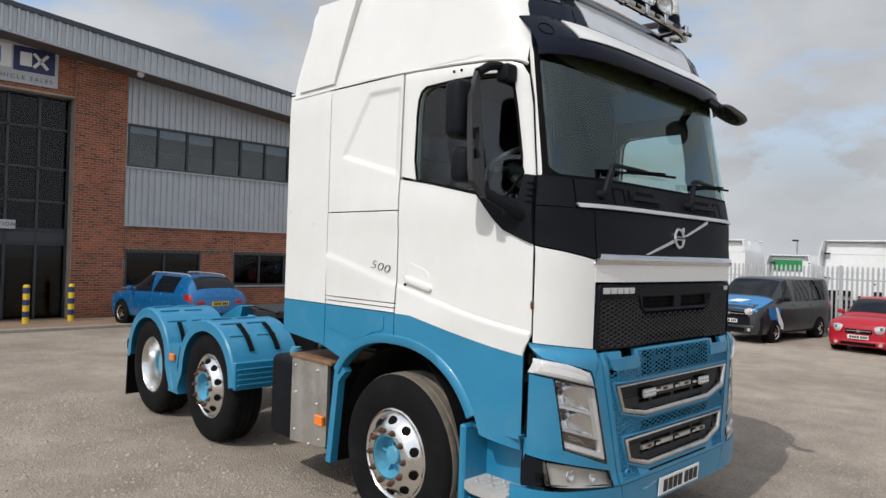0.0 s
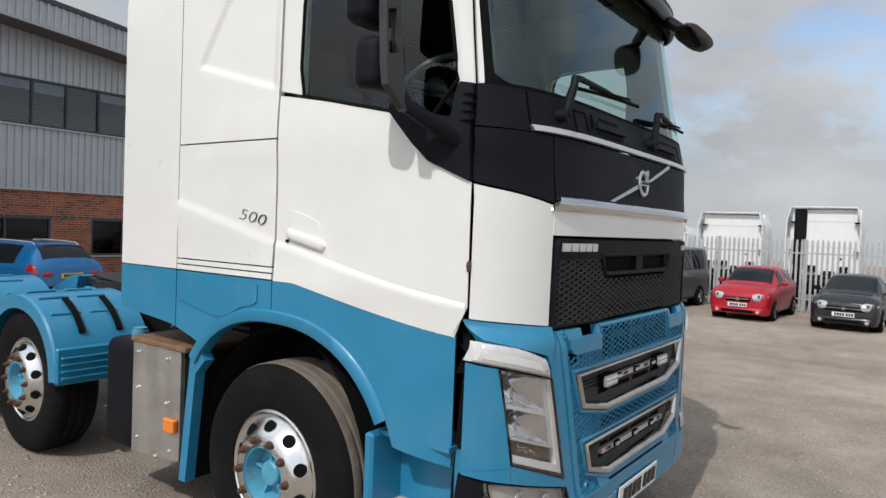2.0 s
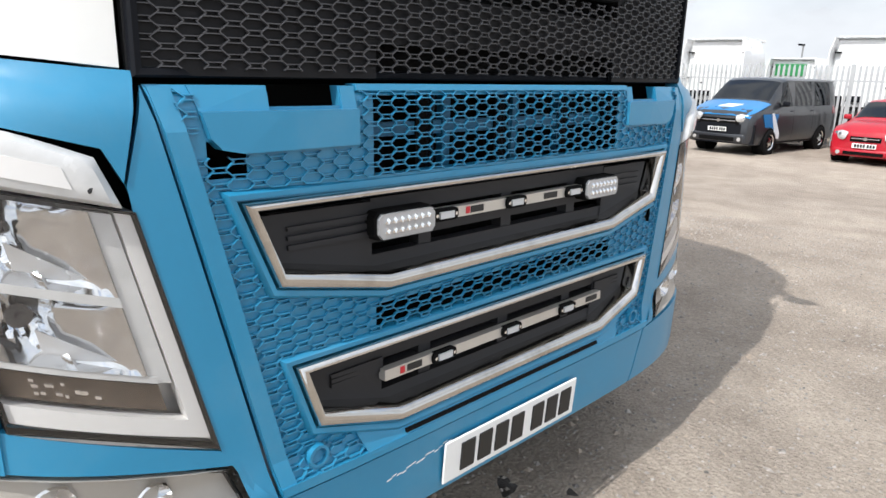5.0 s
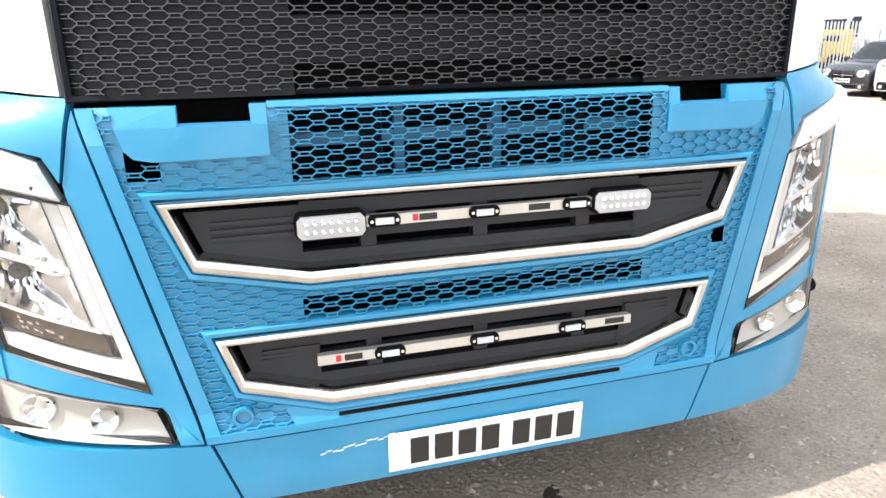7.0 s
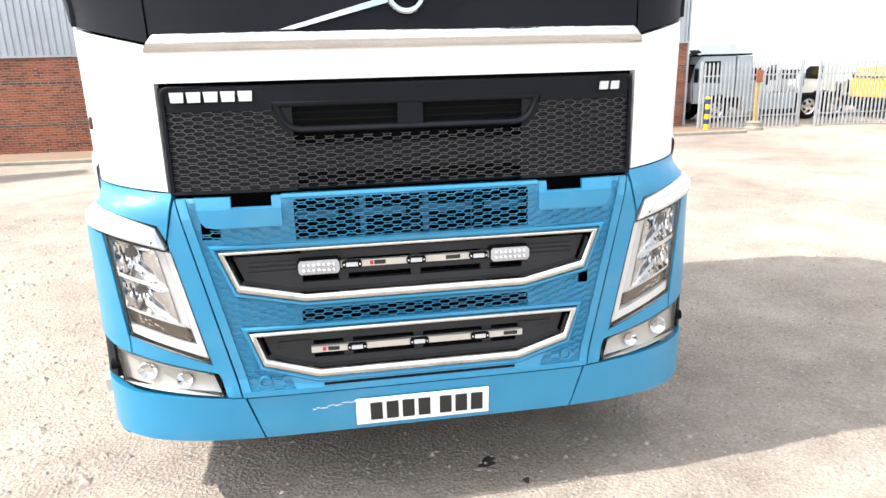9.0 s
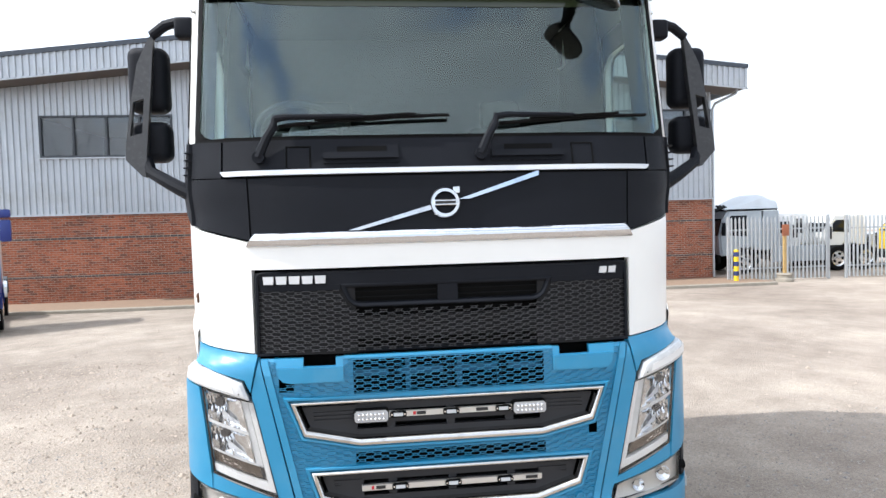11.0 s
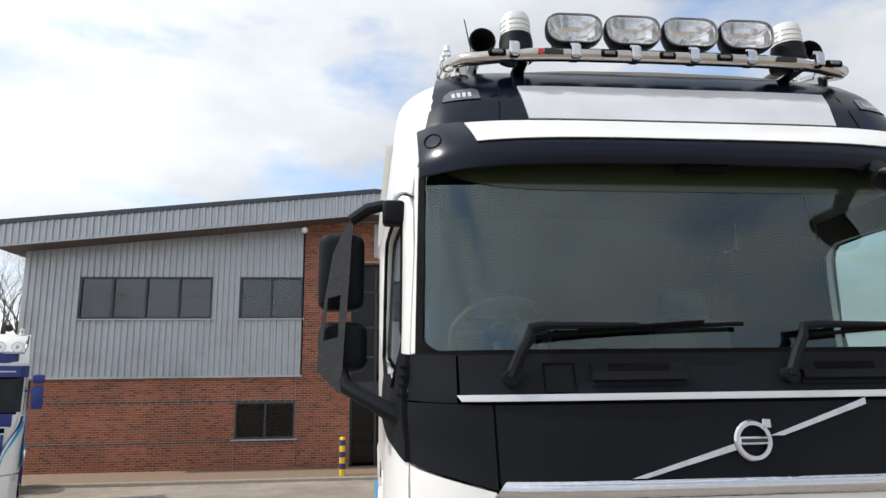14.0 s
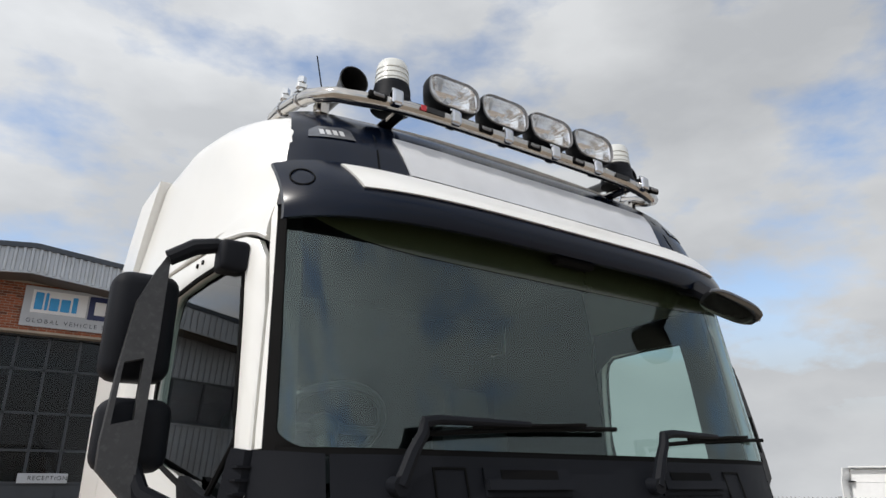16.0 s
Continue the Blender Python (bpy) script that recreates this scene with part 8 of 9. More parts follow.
def car(name, label, at, paint, L, W, keys, wheels, r=0.3, screen=(1.08, 1.72), sides=((1.36, 2.22), (2.30, 3.05)), rear=(3.2, 3.75), rails=False, trim=None, group=""):
    """A car whose front looks along -y. keys: (y, sill, belt, top, half-width of the top, width factor) from nose to tail."""
    c = thing(name, label, "van" if "van" in name else "car", group, at=at)
    def key(y):
        i = next((k for k in range(len(keys) - 2) if y < keys[k + 1][0]), len(keys) - 2)
        p0, p1, p2, p3 = keys[max(0, i - 1)], keys[i], keys[i + 1], keys[min(len(keys) - 1, i + 2)]
        t = max(0.0, min(1.0, (y - p1[0]) / (p2[0] - p1[0])))
        h = p2[0] - p1[0]
        out = []
        for k in range(1, 6):
            m1 = (p2[k] - p0[k]) / max(1e-6, p2[0] - p0[0]) * h
            m2 = (p3[k] - p1[k]) / max(1e-6, p3[0] - p1[0]) * h
            d = p2[k] - p1[k]
            m1, m2 = [0 if m * d <= 0 else math.copysign(min(abs(m), 2.5 * abs(d)), d) for m in (m1, m2)]
            out.append((2 * t ** 3 - 3 * t * t + 1) * p1[k] + (t ** 3 - 2 * t * t + t) * m1 + (3 * t * t - 2 * t ** 3) * p2[k] + (t ** 3 - t * t) * m2)
        return out
    def section(y):
        lo, belt, top, wt, wk = key(y)
        w, hgt = W / 2 * wk, belt - lo
        wt = min(wt, w * 0.93)
        low = [(w * 0.84, lo), (w * 0.95, lo + 0.03), (w * 0.99, lo + 0.22 * hgt), (w, lo + 0.5 * hgt), (w * 0.995, lo + 0.74 * hgt), (w * 0.975, belt - 0.035), (w * 0.945, belt)]
        up = [(lerp(w * 0.945, wt, f) + 0.025 * math.sin(math.pi * f) * min(1.0, (top - belt) * 3), lerp(belt, top - 0.045, f)) for f in (0.3, 0.65, 1.0)]
        return low + up + [(wt * 0.93, top - 0.012), (wt * 0.65, top + 0.012), (0, top + 0.022)]
    def sp(y, k, off=0.0, s=1):
        sec = section(y)
        i = min(len(sec) - 2, int(k))
        x, z = lerp(sec[i][0], sec[i + 1][0], k - i), lerp(sec[i][1], sec[i + 1][1], k - i)
        if off:
            sec2 = section(y + 0.02)
            x2, z2 = lerp(sec2[i][0], sec2[i + 1][0], k - i), lerp(sec2[i][1], sec2[i + 1][1], k - i)
            along, across = Vector((x2 - x, 0.02, z2 - z)), Vector((sec[i + 1][0] - sec[i][0], 0, sec[i + 1][1] - sec[i][1]))
            nrm = along.cross(across)
            nrm = nrm.normalized() if nrm.length > 1e-9 else Vector((0, 0, 1))
            if nrm.x < 0 and abs(nrm.x) > 0.3 or nrm.z < -0.3:
                nrm = -nrm
            return Vector((s * (x + nrm.x * off), y + nrm.y * off, z + nrm.z * off))
        return Vector((s * x, y, z))
    ys = []
    for (a, *_), (b, *_) in zip(keys, keys[1:]):
        n = max(2, round((b - a) / 0.12))
        ys += [lerp(a, b, k / n) for k in range(n)]
    ys.append(keys[-1][0])
    bm = bmesh.new()
    rings = [[bm.verts.new(sp(y, k)) for k in range(13)] + [bm.verts.new(sp(y, k, 0, -1)) for k in range(11, -1, -1)] for y in ys]
    for a, b in zip(rings, rings[1:]):
        for k in range(24):
            bm.faces.new((a[k], a[k + 1], b[k + 1], b[k]))
    bm.faces.new(rings[0])
    bm.faces.new(rings[-1])
    body = part("body", bm, paint, c, smooth=True, angle=40)
    def patch(nm, y0, y1, k0, k1, mat, s=1, off=0.004, ns=8, nt=4, slant=0.0, parent=c, lab=""):
        bm2 = bmesh.new()
        grid(bm2, lambda a, t: sp(lerp(y0, y1, a) + slant * t * (1 if a < 0.5 else -1) * abs(2 * a - 1), lerp(k0, k1, t), off, s), ns, nt)
        return part(nm, bm2, mat, parent, lab, smooth=True)
    def across(nm, y0, y1, kk, off=0.005):
        bm2 = bmesh.new()
        def f(a, t):
            u = 2 * a - 1
            return sp(lerp(y0, y1, t), lerp(12.0, kk, abs(u)), off, 1 if u >= 0 else -1)
        grid(bm2, f, 14, 6)
        part(nm, bm2, M_GLASSDARK, c, "dark curved glass", smooth=True)
    across("windscreen", screen[0], screen[1], 9.15)
    if rear:
        across("rear_window", rear[0], rear[1], 9.4)
    for s in (-1, 1):
        for n, (a, b) in enumerate(sides):
            patch("side_window", a, b, 6.15, 8.9, M_GLASSDARK, s, slant=0.26 if n == 0 else 0.05)
        zl = keys[0][1] + 0.97 * (keys[0][2] - keys[0][1])
        turn = Matrix.Translation((s * W * 0.345, 0.085, zl)) @ Matrix.Rotation(s * 0.42, 4, "Z") @ Matrix.Rotation(-0.42, 4, "X") @ Matrix.Rotation(s * -0.12, 4, "Y")
        def lens(a, t):
            u, v = 2 * a - 1, 2 * t - 1
            wide = (1 - abs(v) ** 3) ** 0.4
            return (turn @ Vector((u * 0.215 * wide, -0.10 + 0.05 * (u * u + v * v), v * 0.100 * (1 - 0.35 * s * u)))).to_3d()
        bm = bmesh.new()
        grid(bm, lens, 14, 10, lambda a, t: (0, 0.16, 0))
        lamp = part("headlight", bm, M_LAMPLENS, c, "clear rounded headlight", smooth=True, angle=60)
        for du, rr in ((-0.35, 0.045), (0.35, 0.035)):
            bm = bmesh.new()
            rod(bm, turn @ Vector((du * 0.16, -0.080, 0)), turn @ Vector((du * 0.16, -0.106, 0)), rr, 14)
            part("lamp_bowl", bm, M_LAMPBOWL, lamp)
        patch("tail_light", L - 0.34, L - 0.015, 4.3, 6.1, M_REDLENS, s, off=0.008, slant=0.05)
        bm = bmesh.new()
        box(bm, (s * W * 0.355, L - 0.035, lerp(keys[-1][1], keys[-1][2], 0.93)), (W * 0.19, 0.10, 0.12), 0.03, Matrix.Rotation(-s * 0.25, 3, "Z"), 2)
        part("tail_light", bm, M_REDLENS, c, smooth=True)
        for y in wheels:
            # a black disc paints the shade inside the arch
            bm = bmesh.new()
            rod(bm, (s * (W / 2 - 0.28), y, r), (s * (W / 2 + 0.004), y, r), r * 1.14, 28)
            part("wheel_arch", bm, M_GAP, c)
            road_wheel(c, s * (W / 2 - 0.075), y, r, 0.2, s)
        ym, belt = sides[0][0] + 0.12, key(sides[0][0])[1]
        bm = bmesh.new()
        box(bm, (s * (W / 2 + 0.07), ym, belt + 0.10), (0.19, 0.09, 0.13), 0.04, seg=3)
        box(bm, (s * (W / 2 - 0.03), ym + 0.02, belt + 0.05), (0.1, 0.05, 0.04))
        part("door_mirror", bm, M_BLACK if trim else paint, c, smooth=True)
        for yy in [sides[0][0] - 0.10] + [b + 0.04 for a, b in sides[:2]]:
            patch("door_seam", yy, yy + 0.009, 1.2, 6.0, M_GAP, s, off=0.002, ns=1, nt=8)
        for a, b in sides[:2]:
            p = sp(b - 0.1, 4.7, 0.012, s)
            part("door_handle", boxed((0.02, 0.15, 0.022), 0.006, centre=p), M_BLACK if trim else paint, c)
        patch("sill_trim", wheels[0] + r * 1.2, wheels[1] - r * 1.2, 0.2, 1.3, M_BLACK, s, off=0.004)
    lo, belt = keys[0][1], keys[0][2]
    hgt = belt - lo
    bm = bmesh.new()
    box(bm, (0, 0.035, lo + 0.20 * hgt), (W * 0.80, 0.16, 0.34 * hgt), 0.05, seg=3)
    part("front_bumper", bm, trim or paint, c, smooth=True)
    # black plate for the shaded intake opening
    part("lower_intake", boxed((W * 0.52, 0.02, 0.16 * hgt), 0.008, centre=(0, -0.045, lo + 0.16 * hgt)), M_GAP, c)
    part("grille", boxed((W * (0.60 if trim else 0.40), 0.03, 0.24 * hgt), 0.012, centre=(0, -0.008, lo + 0.82 * hgt)), M_GAP, c)
    part("grille_trim", boxed((W * (0.5 if trim else 0.37), 0.015, 0.024), 0.005, centre=(0, -0.026, lo + 0.84 * hgt)), M_CHROME, c)
    bm = bmesh.new()
    rod(bm, (0, -0.03, lo + 0.84 * hgt), (0, -0.04, lo + 0.84 * hgt), 0.045, 18)
    part("badge", bm, M_CHROME, c, "small chrome badge")
    for s in (-1, 1):
        bm = bmesh.new()
        rod(bm, (s * W * 0.33, -0.02, lo + 0.17 * hgt), (s * W * 0.33, -0.052, lo + 0.17 * hgt), 0.05, 16)
        part("fog_light", bm, M_LAMPLENS, c)
    number_plate(c, pose(0, -0.053, lo + 0.52 * hgt), M_PLATE)
    zr = lerp(keys[-1][1], keys[-1][2], 0.86)
    number_plate(c, pose(0, L + 0.012, zr, 0, 0, 180), M_YPLATE)
    bm = bmesh.new()
    box(bm, (0, L - 0.02, keys[-1][1] + 0.12), (W * 0.82, 0.12, 0.24), 0.04, seg=2)
    part("rear_bumper", bm, M_BLACK if rails or trim else paint, c, smooth=True)
    if rails:
        for s in (-1, 1):
            a, b = screen[1] + 0.1, rear[0] - 0.1
            bm = bmesh.new()
            tube(bm, [sp(a, 10.0, 0.0, s)] + [sp(lerp(a, b, t), 10.0, 0.0, s) + Vector((0, 0, 0.045)) for t in (0.06, 0.3, 0.5, 0.7, 0.94)] + [sp(b, 10.0, 0.0, s)], 0.014, 6)
            part("roof_rail", bm, M_SILVER, c, smooth=True)
    return c


M_LAMPBOWL = material("lamp_bowl", (0.16, 0.16, 0.17), 0.15, 0.6, vary=0.2)
M_LAMPLENS = material("clear_headlight", (0.50, 0.50, 0.49), 0.12, 0.3, vary=0.25, scale=25, coat=0.6)


def hatch(L, H, belt=0.90, nose=0.60, lo=0.22, wt=0.54):
    return [(0.0, lo + 0.02, nose - 0.04, nose, 0.54, 0.84), (0.07, lo - 0.01, nose + 0.02, nose + 0.07, 0.60, 0.92), (0.32, lo - 0.02, lerp(nose, belt, 0.5), lerp(nose, belt, 0.5) + 0.08, 0.64, 0.98), (0.92, lo, belt - 0.06, belt + 0.03, 0.64, 1.0),
            (1.06, lo, belt - 0.04, belt + 0.08, 0.64, 1.0), (1.74, lo, belt - 0.01, H - 0.05, wt, 1.0), (2.2, lo, belt, H, wt, 1.0), (L - 0.8, lo, belt + 0.03, H - 0.04, wt - 0.01, 1.0), (L - 0.36, lo + 0.02, belt + 0.05, H - 0.28, wt + 0.02, 0.98),
            (L - 0.12, lo + 0.04, belt + 0.03, belt + 0.12, 0.62, 0.94), (L, lo + 0.06, belt - 0.10, belt - 0.04, 0.58, 0.87)]


def at_yard(x, y, deg):
    return pose(x, y, gz(x, y), 0, 0, deg)


car("red_hatchback", "small red hatchback parked by the fence", at_yard(17.25, 3.35, -90 - 2), M_CARRED, 3.9, 1.67, hatch(3.9, 1.50, 0.98, 0.74, 0.17, 0.57), (0.72, 3.2), 0.285, group="parked cars")
car("dark_hatchback", "small dark grey hatchback parked by the fence", at_yard(17.25, 0.72, -90 - 2), M_CARDARK, 3.8, 1.64, hatch(3.8, 1.43, 0.95, 0.72, 0.17, 0.57), (0.70, 3.1), 0.285, rear=(3.1, 3.65), trim=M_CARDARK, group="parked cars")
car("black_estate", "black estate car parked by the fence", at_yard(17.2, 15.6, -90 + 10), M_CARDARK, 4.5, 1.8, hatch(4.5, 1.62, 0.98, 0.75), (0.8, 3.6), 0.33, rear=(3.8, 4.3), rails=True, group="parked cars")
VAN = [(0.0, 0.30, 0.98, 1.02, 0.70, 0.86), (0.09, 0.27, 1.06, 1.11, 0.76, 0.94), (0.35, 0.25, 1.14, 1.21, 0.80, 0.985), (0.78, 0.25, 1.20, 1.33, 0.82, 1.0), (0.88, 0.25, 1.21, 1.38, 0.82, 1.0), (1.55, 0.25, 1.22, 1.89, 0.76, 1.0), (1.95, 0.25, 1.22, 1.97, 0.77, 1.0),
       (4.5, 0.25, 1.22, 1.97, 0.77, 1.0), (4.8, 0.26, 1.18, 1.91, 0.76, 0.985), (4.9, 0.28, 1.10, 1.75, 0.74, 0.96)]
VANSIDE = ((1.35, 2.12), (2.22, 3.30), (3.40, 4.45))
van = car("crew_van", "dark grey and blue crew van parked by the fence", at_yard(16.6, 6.65, -90 - 6), M_VANGREY, 4.9, 1.9, VAN, (0.95, 3.95), 0.33, screen=(0.92, 1.55), sides=VANSIDE, rear=None, trim=M_VANGREY, group="parked cars")
bm = bmesh.new()
def bonnet(a, t):
    u, y = 2 * a - 1, lerp(-0.005, 0.86, t)
    return Vector((u * 0.905 * lerp(0.92, 1.0, smooth01(t * 2)), y, table([(0.0, 1.03), (0.09, 1.13), (0.35, 1.235), (0.78, 1.36), (0.9, 1.40)], y) - 0.075 * abs(u) ** 4 + 0.004))
grid(bm, bonnet, 12, 8, lambda a, t: (0, 0, -0.02))
part("bonnet", bm, M_VANBLUE, van, "blue bonnet", smooth=True)
bm = bmesh.new()
def mask(a, t):
    u = 2 * a - 1
    return Vector((u * 0.93, -0.035 + 0.16 * abs(u) ** 4, lerp(0.30, 0.80, t)))
grid(bm, mask, 14, 4, lambda a, t: (0, 0.06, 0))
part("front_mask", bm, M_BLACK, van, "black bumper and grille", smooth=True)
bm = bmesh.new()
grid(bm, lambda a, t: bonnet(0.36 + 0.24 * a + 0.10 * t, lerp(0.35, 0.62, t)) + Vector((0, 0, 0.004)), 6, 4, lambda a, t: (0, 0, -0.003))
part("bonnet_graphic", bm, M_SIGNWHITE, van, "white bonnet graphic")
for s in (-1, 1):
    bm = bmesh.new()
    prism(bm, [(0.62, 0.72), (0.95, 0.72), (1.15, 0.62), (1.28, 1.06), (0.45, 1.06)], s * 0.945, s * 0.957, "x")
    part("side_stripe", bm, M_VANBLUE, van, "blue side graphic")
    bm = bmesh.new()
    prism(bm, [(1.20, 0.42), (1.42, 0.40), (1.42, 0.56), (1.02, 1.08), (0.90, 1.08)], s * 0.947, s * 0.959, "x")
    part("side_stripe", bm, M_SIGNWHITE, van, "white side graphic")
pick = car("white_van", "white van with a black grille parked by the fence", at_yard(17.0, 13.3, -90 + 12), M_WHITE, 5.0, 1.95, [(y * 1.02, *k) for y, *k in VAN], (0.95, 3.95), 0.35, screen=(0.94, 1.57), sides=VANSIDE[:1], rear=None, trim=M_BLACK, group="parked cars")
suv = car("blue_crossover", "metallic blue crossover parked nose-in at the kerb", pose(3.55, 19.45, gz(3.5, 17), 0, 0, 188.5), M_CARBLUE, 4.36, 1.82, hatch(4.36, 1.56, 1.02, 0.80, 0.26, 0.58)[:7] + [(3.55, 0.26, 1.06, 1.545, 0.575, 1.0), (3.90, 0.28, 1.08, 1.48, 0.57, 0.99), (4.22, 0.30, 1.06, 1.18, 0.62, 0.96), (4.32, 0.30, 0.98, 1.04, 0.62, 0.92), (4.36, 0.32, 0.90, 0.96, 0.60, 0.89)], (0.85, 3.5), 0.35, screen=(1.1, 1.72), sides=((1.32, 2.38), (2.44, 3.50)), rear=(3.86, 4.19), rails=True, group="parked cars")


M_LORRYWHITE = material("clean_white_paint", (0.88, 0.88, 0.865), 0.3, coat=0.3, vary=0.03)


def cab_rear(x, y, w, h, dark, deflect, label):
    """A lorry cab seen from behind, with side deflectors; it looks along +x."""
    c = thing("parked_lorry", label, "truck", "lorries behind the fence", at=pose(x, y, gz(x, y)))
    bm = bmesh.new()
    def body(a, t):
        ang = a * math.pi
        yy = math.copysign(abs(math.cos(ang)) ** 0.3, math.cos(ang)) * w / 2
        xx = 0.05 + 1.9 * math.sin(ang) ** 0.3
        k = 1 - 0.14 * smooth01((t - 0.72) / 0.28)
        return Vector((xx * (1 - 0.1 * smooth01((t - 0.6) / 0.4)), yy * k, lerp(1.1, h, t)))
    grid(bm, body, 22, 14)
    box(bm, (0.08, 0, (1.1 + h) / 2 - 0.05), (0.1, w * 0.96, h - 1.2), 0.03)
    box(bm, (1.0, 0, h - 0.06), (1.7, w * 0.84, 0.08), 0.03)
    part("cab_shell", bm, M_LORRYWHITE, c, "white cab back", smooth=True)
    for s in (-1, 1):
        bm = bmesh.new()
        grid(bm, lambda a, t: Vector((lerp(-0.55, 0.1, a), s * w / 2 * (1 - 0.10 * smooth01((t - 0.75) / 0.25)), lerp(1.25, h - 0.05, t))), 3, 10, lambda a, t: (0, -s * 0.03, 0))
        part("side_deflector", bm, M_LORRYWHITE, c)
        for z in (lerp(1.3, h, 0.3), lerp(1.3, h, 0.75)):
            part("deflector_bracket", boxed((0.2, 0.16, 0.05), centre=(-0.05, s * (w / 2 - 0.16), z)), M_BLACK, c)
    bm = bmesh.new()
    box(bm, (-0.02, 0, h - 0.02), (0.3, w * 0.86, 0.04))
    part("roof_deflector", bm, M_LORRYWHITE, c)
    for s in (-1, 1):
        part("rear_fitting", boxed((0.03, 0.1, 0.06), centre=(0.02, s * 0.55, 1.75)), M_BLACK, c)
    if dark:
        bm = bmesh.new()
        box(bm, (0.0, w * 0.33, (1.3 + h) / 2), (0.12, 0.42, h - 1.5), 0.06)
        part("intake_duct", bm, M_BLACK, c, "black intake duct on the rear wall")
    for zz in (2.15, h - 0.55):
        part("panel_line", boxed((0.01, w * 0.8, 0.012), centre=(0.027, 0, zz)), M_PALE, c)
    for k, (yy, zz, ww, hh) in enumerate(((-0.7, 1.32, 0.3, 0.3), (-0.2, 1.2, 0.4, 0.16), (0.4, 1.36, 0.5, 0.2), (0.85, 1.25, 0.25, 0.4))):
        part("chassis_fitting", boxed((0.12, ww, hh), 0.02, centre=(-0.03, yy, zz)), M_BLACK, c)
    bm = bmesh.new()
    box(bm, (-1.0, 0, 0.85), (3.4, 0.9, 0.28))
    box(bm, (0.6, 0, 0.75), (2.4, w * 0.9, 0.7), 0.05)
    part("chassis", bm, M_DARK, c)
    for yy in (-1.05, 1.05):
        for xx in (1.3, -1.6):
            bm = bmesh.new()
            rod(bm, (xx, yy - 0.15, 0.52), (xx, yy + 0.15, 0.52), 0.52, 24)
            part("wheel", bm, M_TYRE, c)
    return c


cab_rear(25.0, 5.4, 2.4, 3.4, False, True, "white lorry cab seen from behind, behind the fence")
cab_rear(25.0, 2.2, 2.4, 3.65, True, True, "white lorry cab with a dark intake stack")
cab_rear(25.0, 10.6, 2.4, 3.4, False, True, "white lorry cab seen from behind, behind the fence")
cab_rear(25.0, -1.4, 2.4, 3.5, False, True, "white lorry cab seen from behind, behind the fence")
g = cab_rear(30.5, 9.6, 2.0, 2.85, False, False, "green and white lorry cab behind the fence")
bm = bmesh.new()
box(bm, (-0.02, 0.2, 2.35), (0.06, 1.3, 0.5), 0.02)
part("green_panel", bm, M_GREEN, g)


M_SHEET = material("pale_fairing_paint", (0.60, 0.63, 0.65), 0.4, vary=0.06, scale=2)


def lorry(x, y, deg, paint, label, body, high=2.6):
    """A rigid lorry seen from its side; its cab looks along -y before turning."""
    c = thing("rigid_lorry", label, "truck", "lorries behind the fence", at=pose(x, y, gz(x, y), 0, 0, deg))
    bm = bmesh.new()
    prof = [(0.0, 0.75), (-0.05, 1.5), (0.12, high - 0.35), (0.35, high), (1.75, high), (1.8, 0.95), (1.45, 0.95), (1.3, 1.12), (0.75, 1.12), (0.55, 0.75)]
    prism(bm, prof, -1.15, 1.15, "x")
    bmesh.ops.bevel(bm, geom=[e for e in bm.edges if abs(e.verts[0].co.x - e.verts[1].co.x) < 0.01], offset=0.06, segments=2, affect="EDGES")
    part("cab_shell", bm, paint, c, smooth=True)
    for s in (-1, 1):
        bm = bmesh.new()
        prism(bm, [(0.28, 1.55), (0.30, high - 0.35), (0.45, high - 0.22), (1.1, high - 0.22), (1.1, 1.5)], s * 1.152, s * 1.158, "x")
        part("side_window", bm, M_GLASSDARK, c)
        bm = bmesh.new()
        box(bm, (s * 1.3, 0.05, high - 0.75), (0.16, 0.12, 0.5), 0.03)
        box(bm, (s * 1.22, 0.1, high - 0.5), (0.2, 0.04, 0.04))
        part("door_mirror", bm, M_BLACK, c)
    bm = bmesh.new()
    grid(bm, lambda a, t: Vector((lerp(-1.05, 1.05, a), lerp(-0.065, 0.10, t), lerp(1.55, high - 0.33, t))), 4, 4)
    part("windscreen", bm, M_GLASSDARK, c)
    bm = bmesh.new()
    box(bm, (0, 4.2, 0.85), (0.9, 5.6, 0.28))
    box(bm, (0, -0.06, 0.62), (2.3, 0.16, 0.36), 0.04)
    part("chassis", bm, M_DARK, c)
    if body:
        bm = bmesh.new()
        for k in range(5):
            box(bm, (0, 2.3 + 1.0 * k, 1.25), (2.2, 0.1, 0.16))
        box(bm, (0, 4.4, 1.35), (2.4, 5.0, 0.1))
        box(bm, (1.18, 4.4, 1.05), (0.04, 4.8, 0.45))
        box(bm, (-1.18, 4.4, 1.05), (0.04, 4.8, 0.45))
        part("flat_bed", bm, M_PALE, c)
    for yy in (1.02, 5.0, 6.2):
        for s in (-1, 1):
            road_wheel(c, s * 1.02, yy, 0.5, 0.3, s)
    return c


silver = lorry(13.45, 23.25, -90, M_SILVERPAINT, "silver tractor unit with a swept roof fairing behind the fence", False, 2.55)
bm = bmesh.new()
prism(bm, [(1.81, 0.95), (1.81, 2.5), (2.45, 2.5), (2.45, 0.95)], -1.14, 1.14, "x")
part("sleeper", bm, M_SILVERPAINT, silver)
bm = bmesh.new()
def fairing(a, t):
    y = lerp(0.25, 2.45, t)
    u = 2 * a - 1
    return Vector((u * 1.12, y, 2.55 + (0.06 + 0.56 * smooth01(min(1.0, t * 1.25)) - 0.22 * smooth01((t - 0.72) / 0.28)) * (1 - abs(u) ** 6) ** 0.5))
grid(bm, fairing, 18, 14)
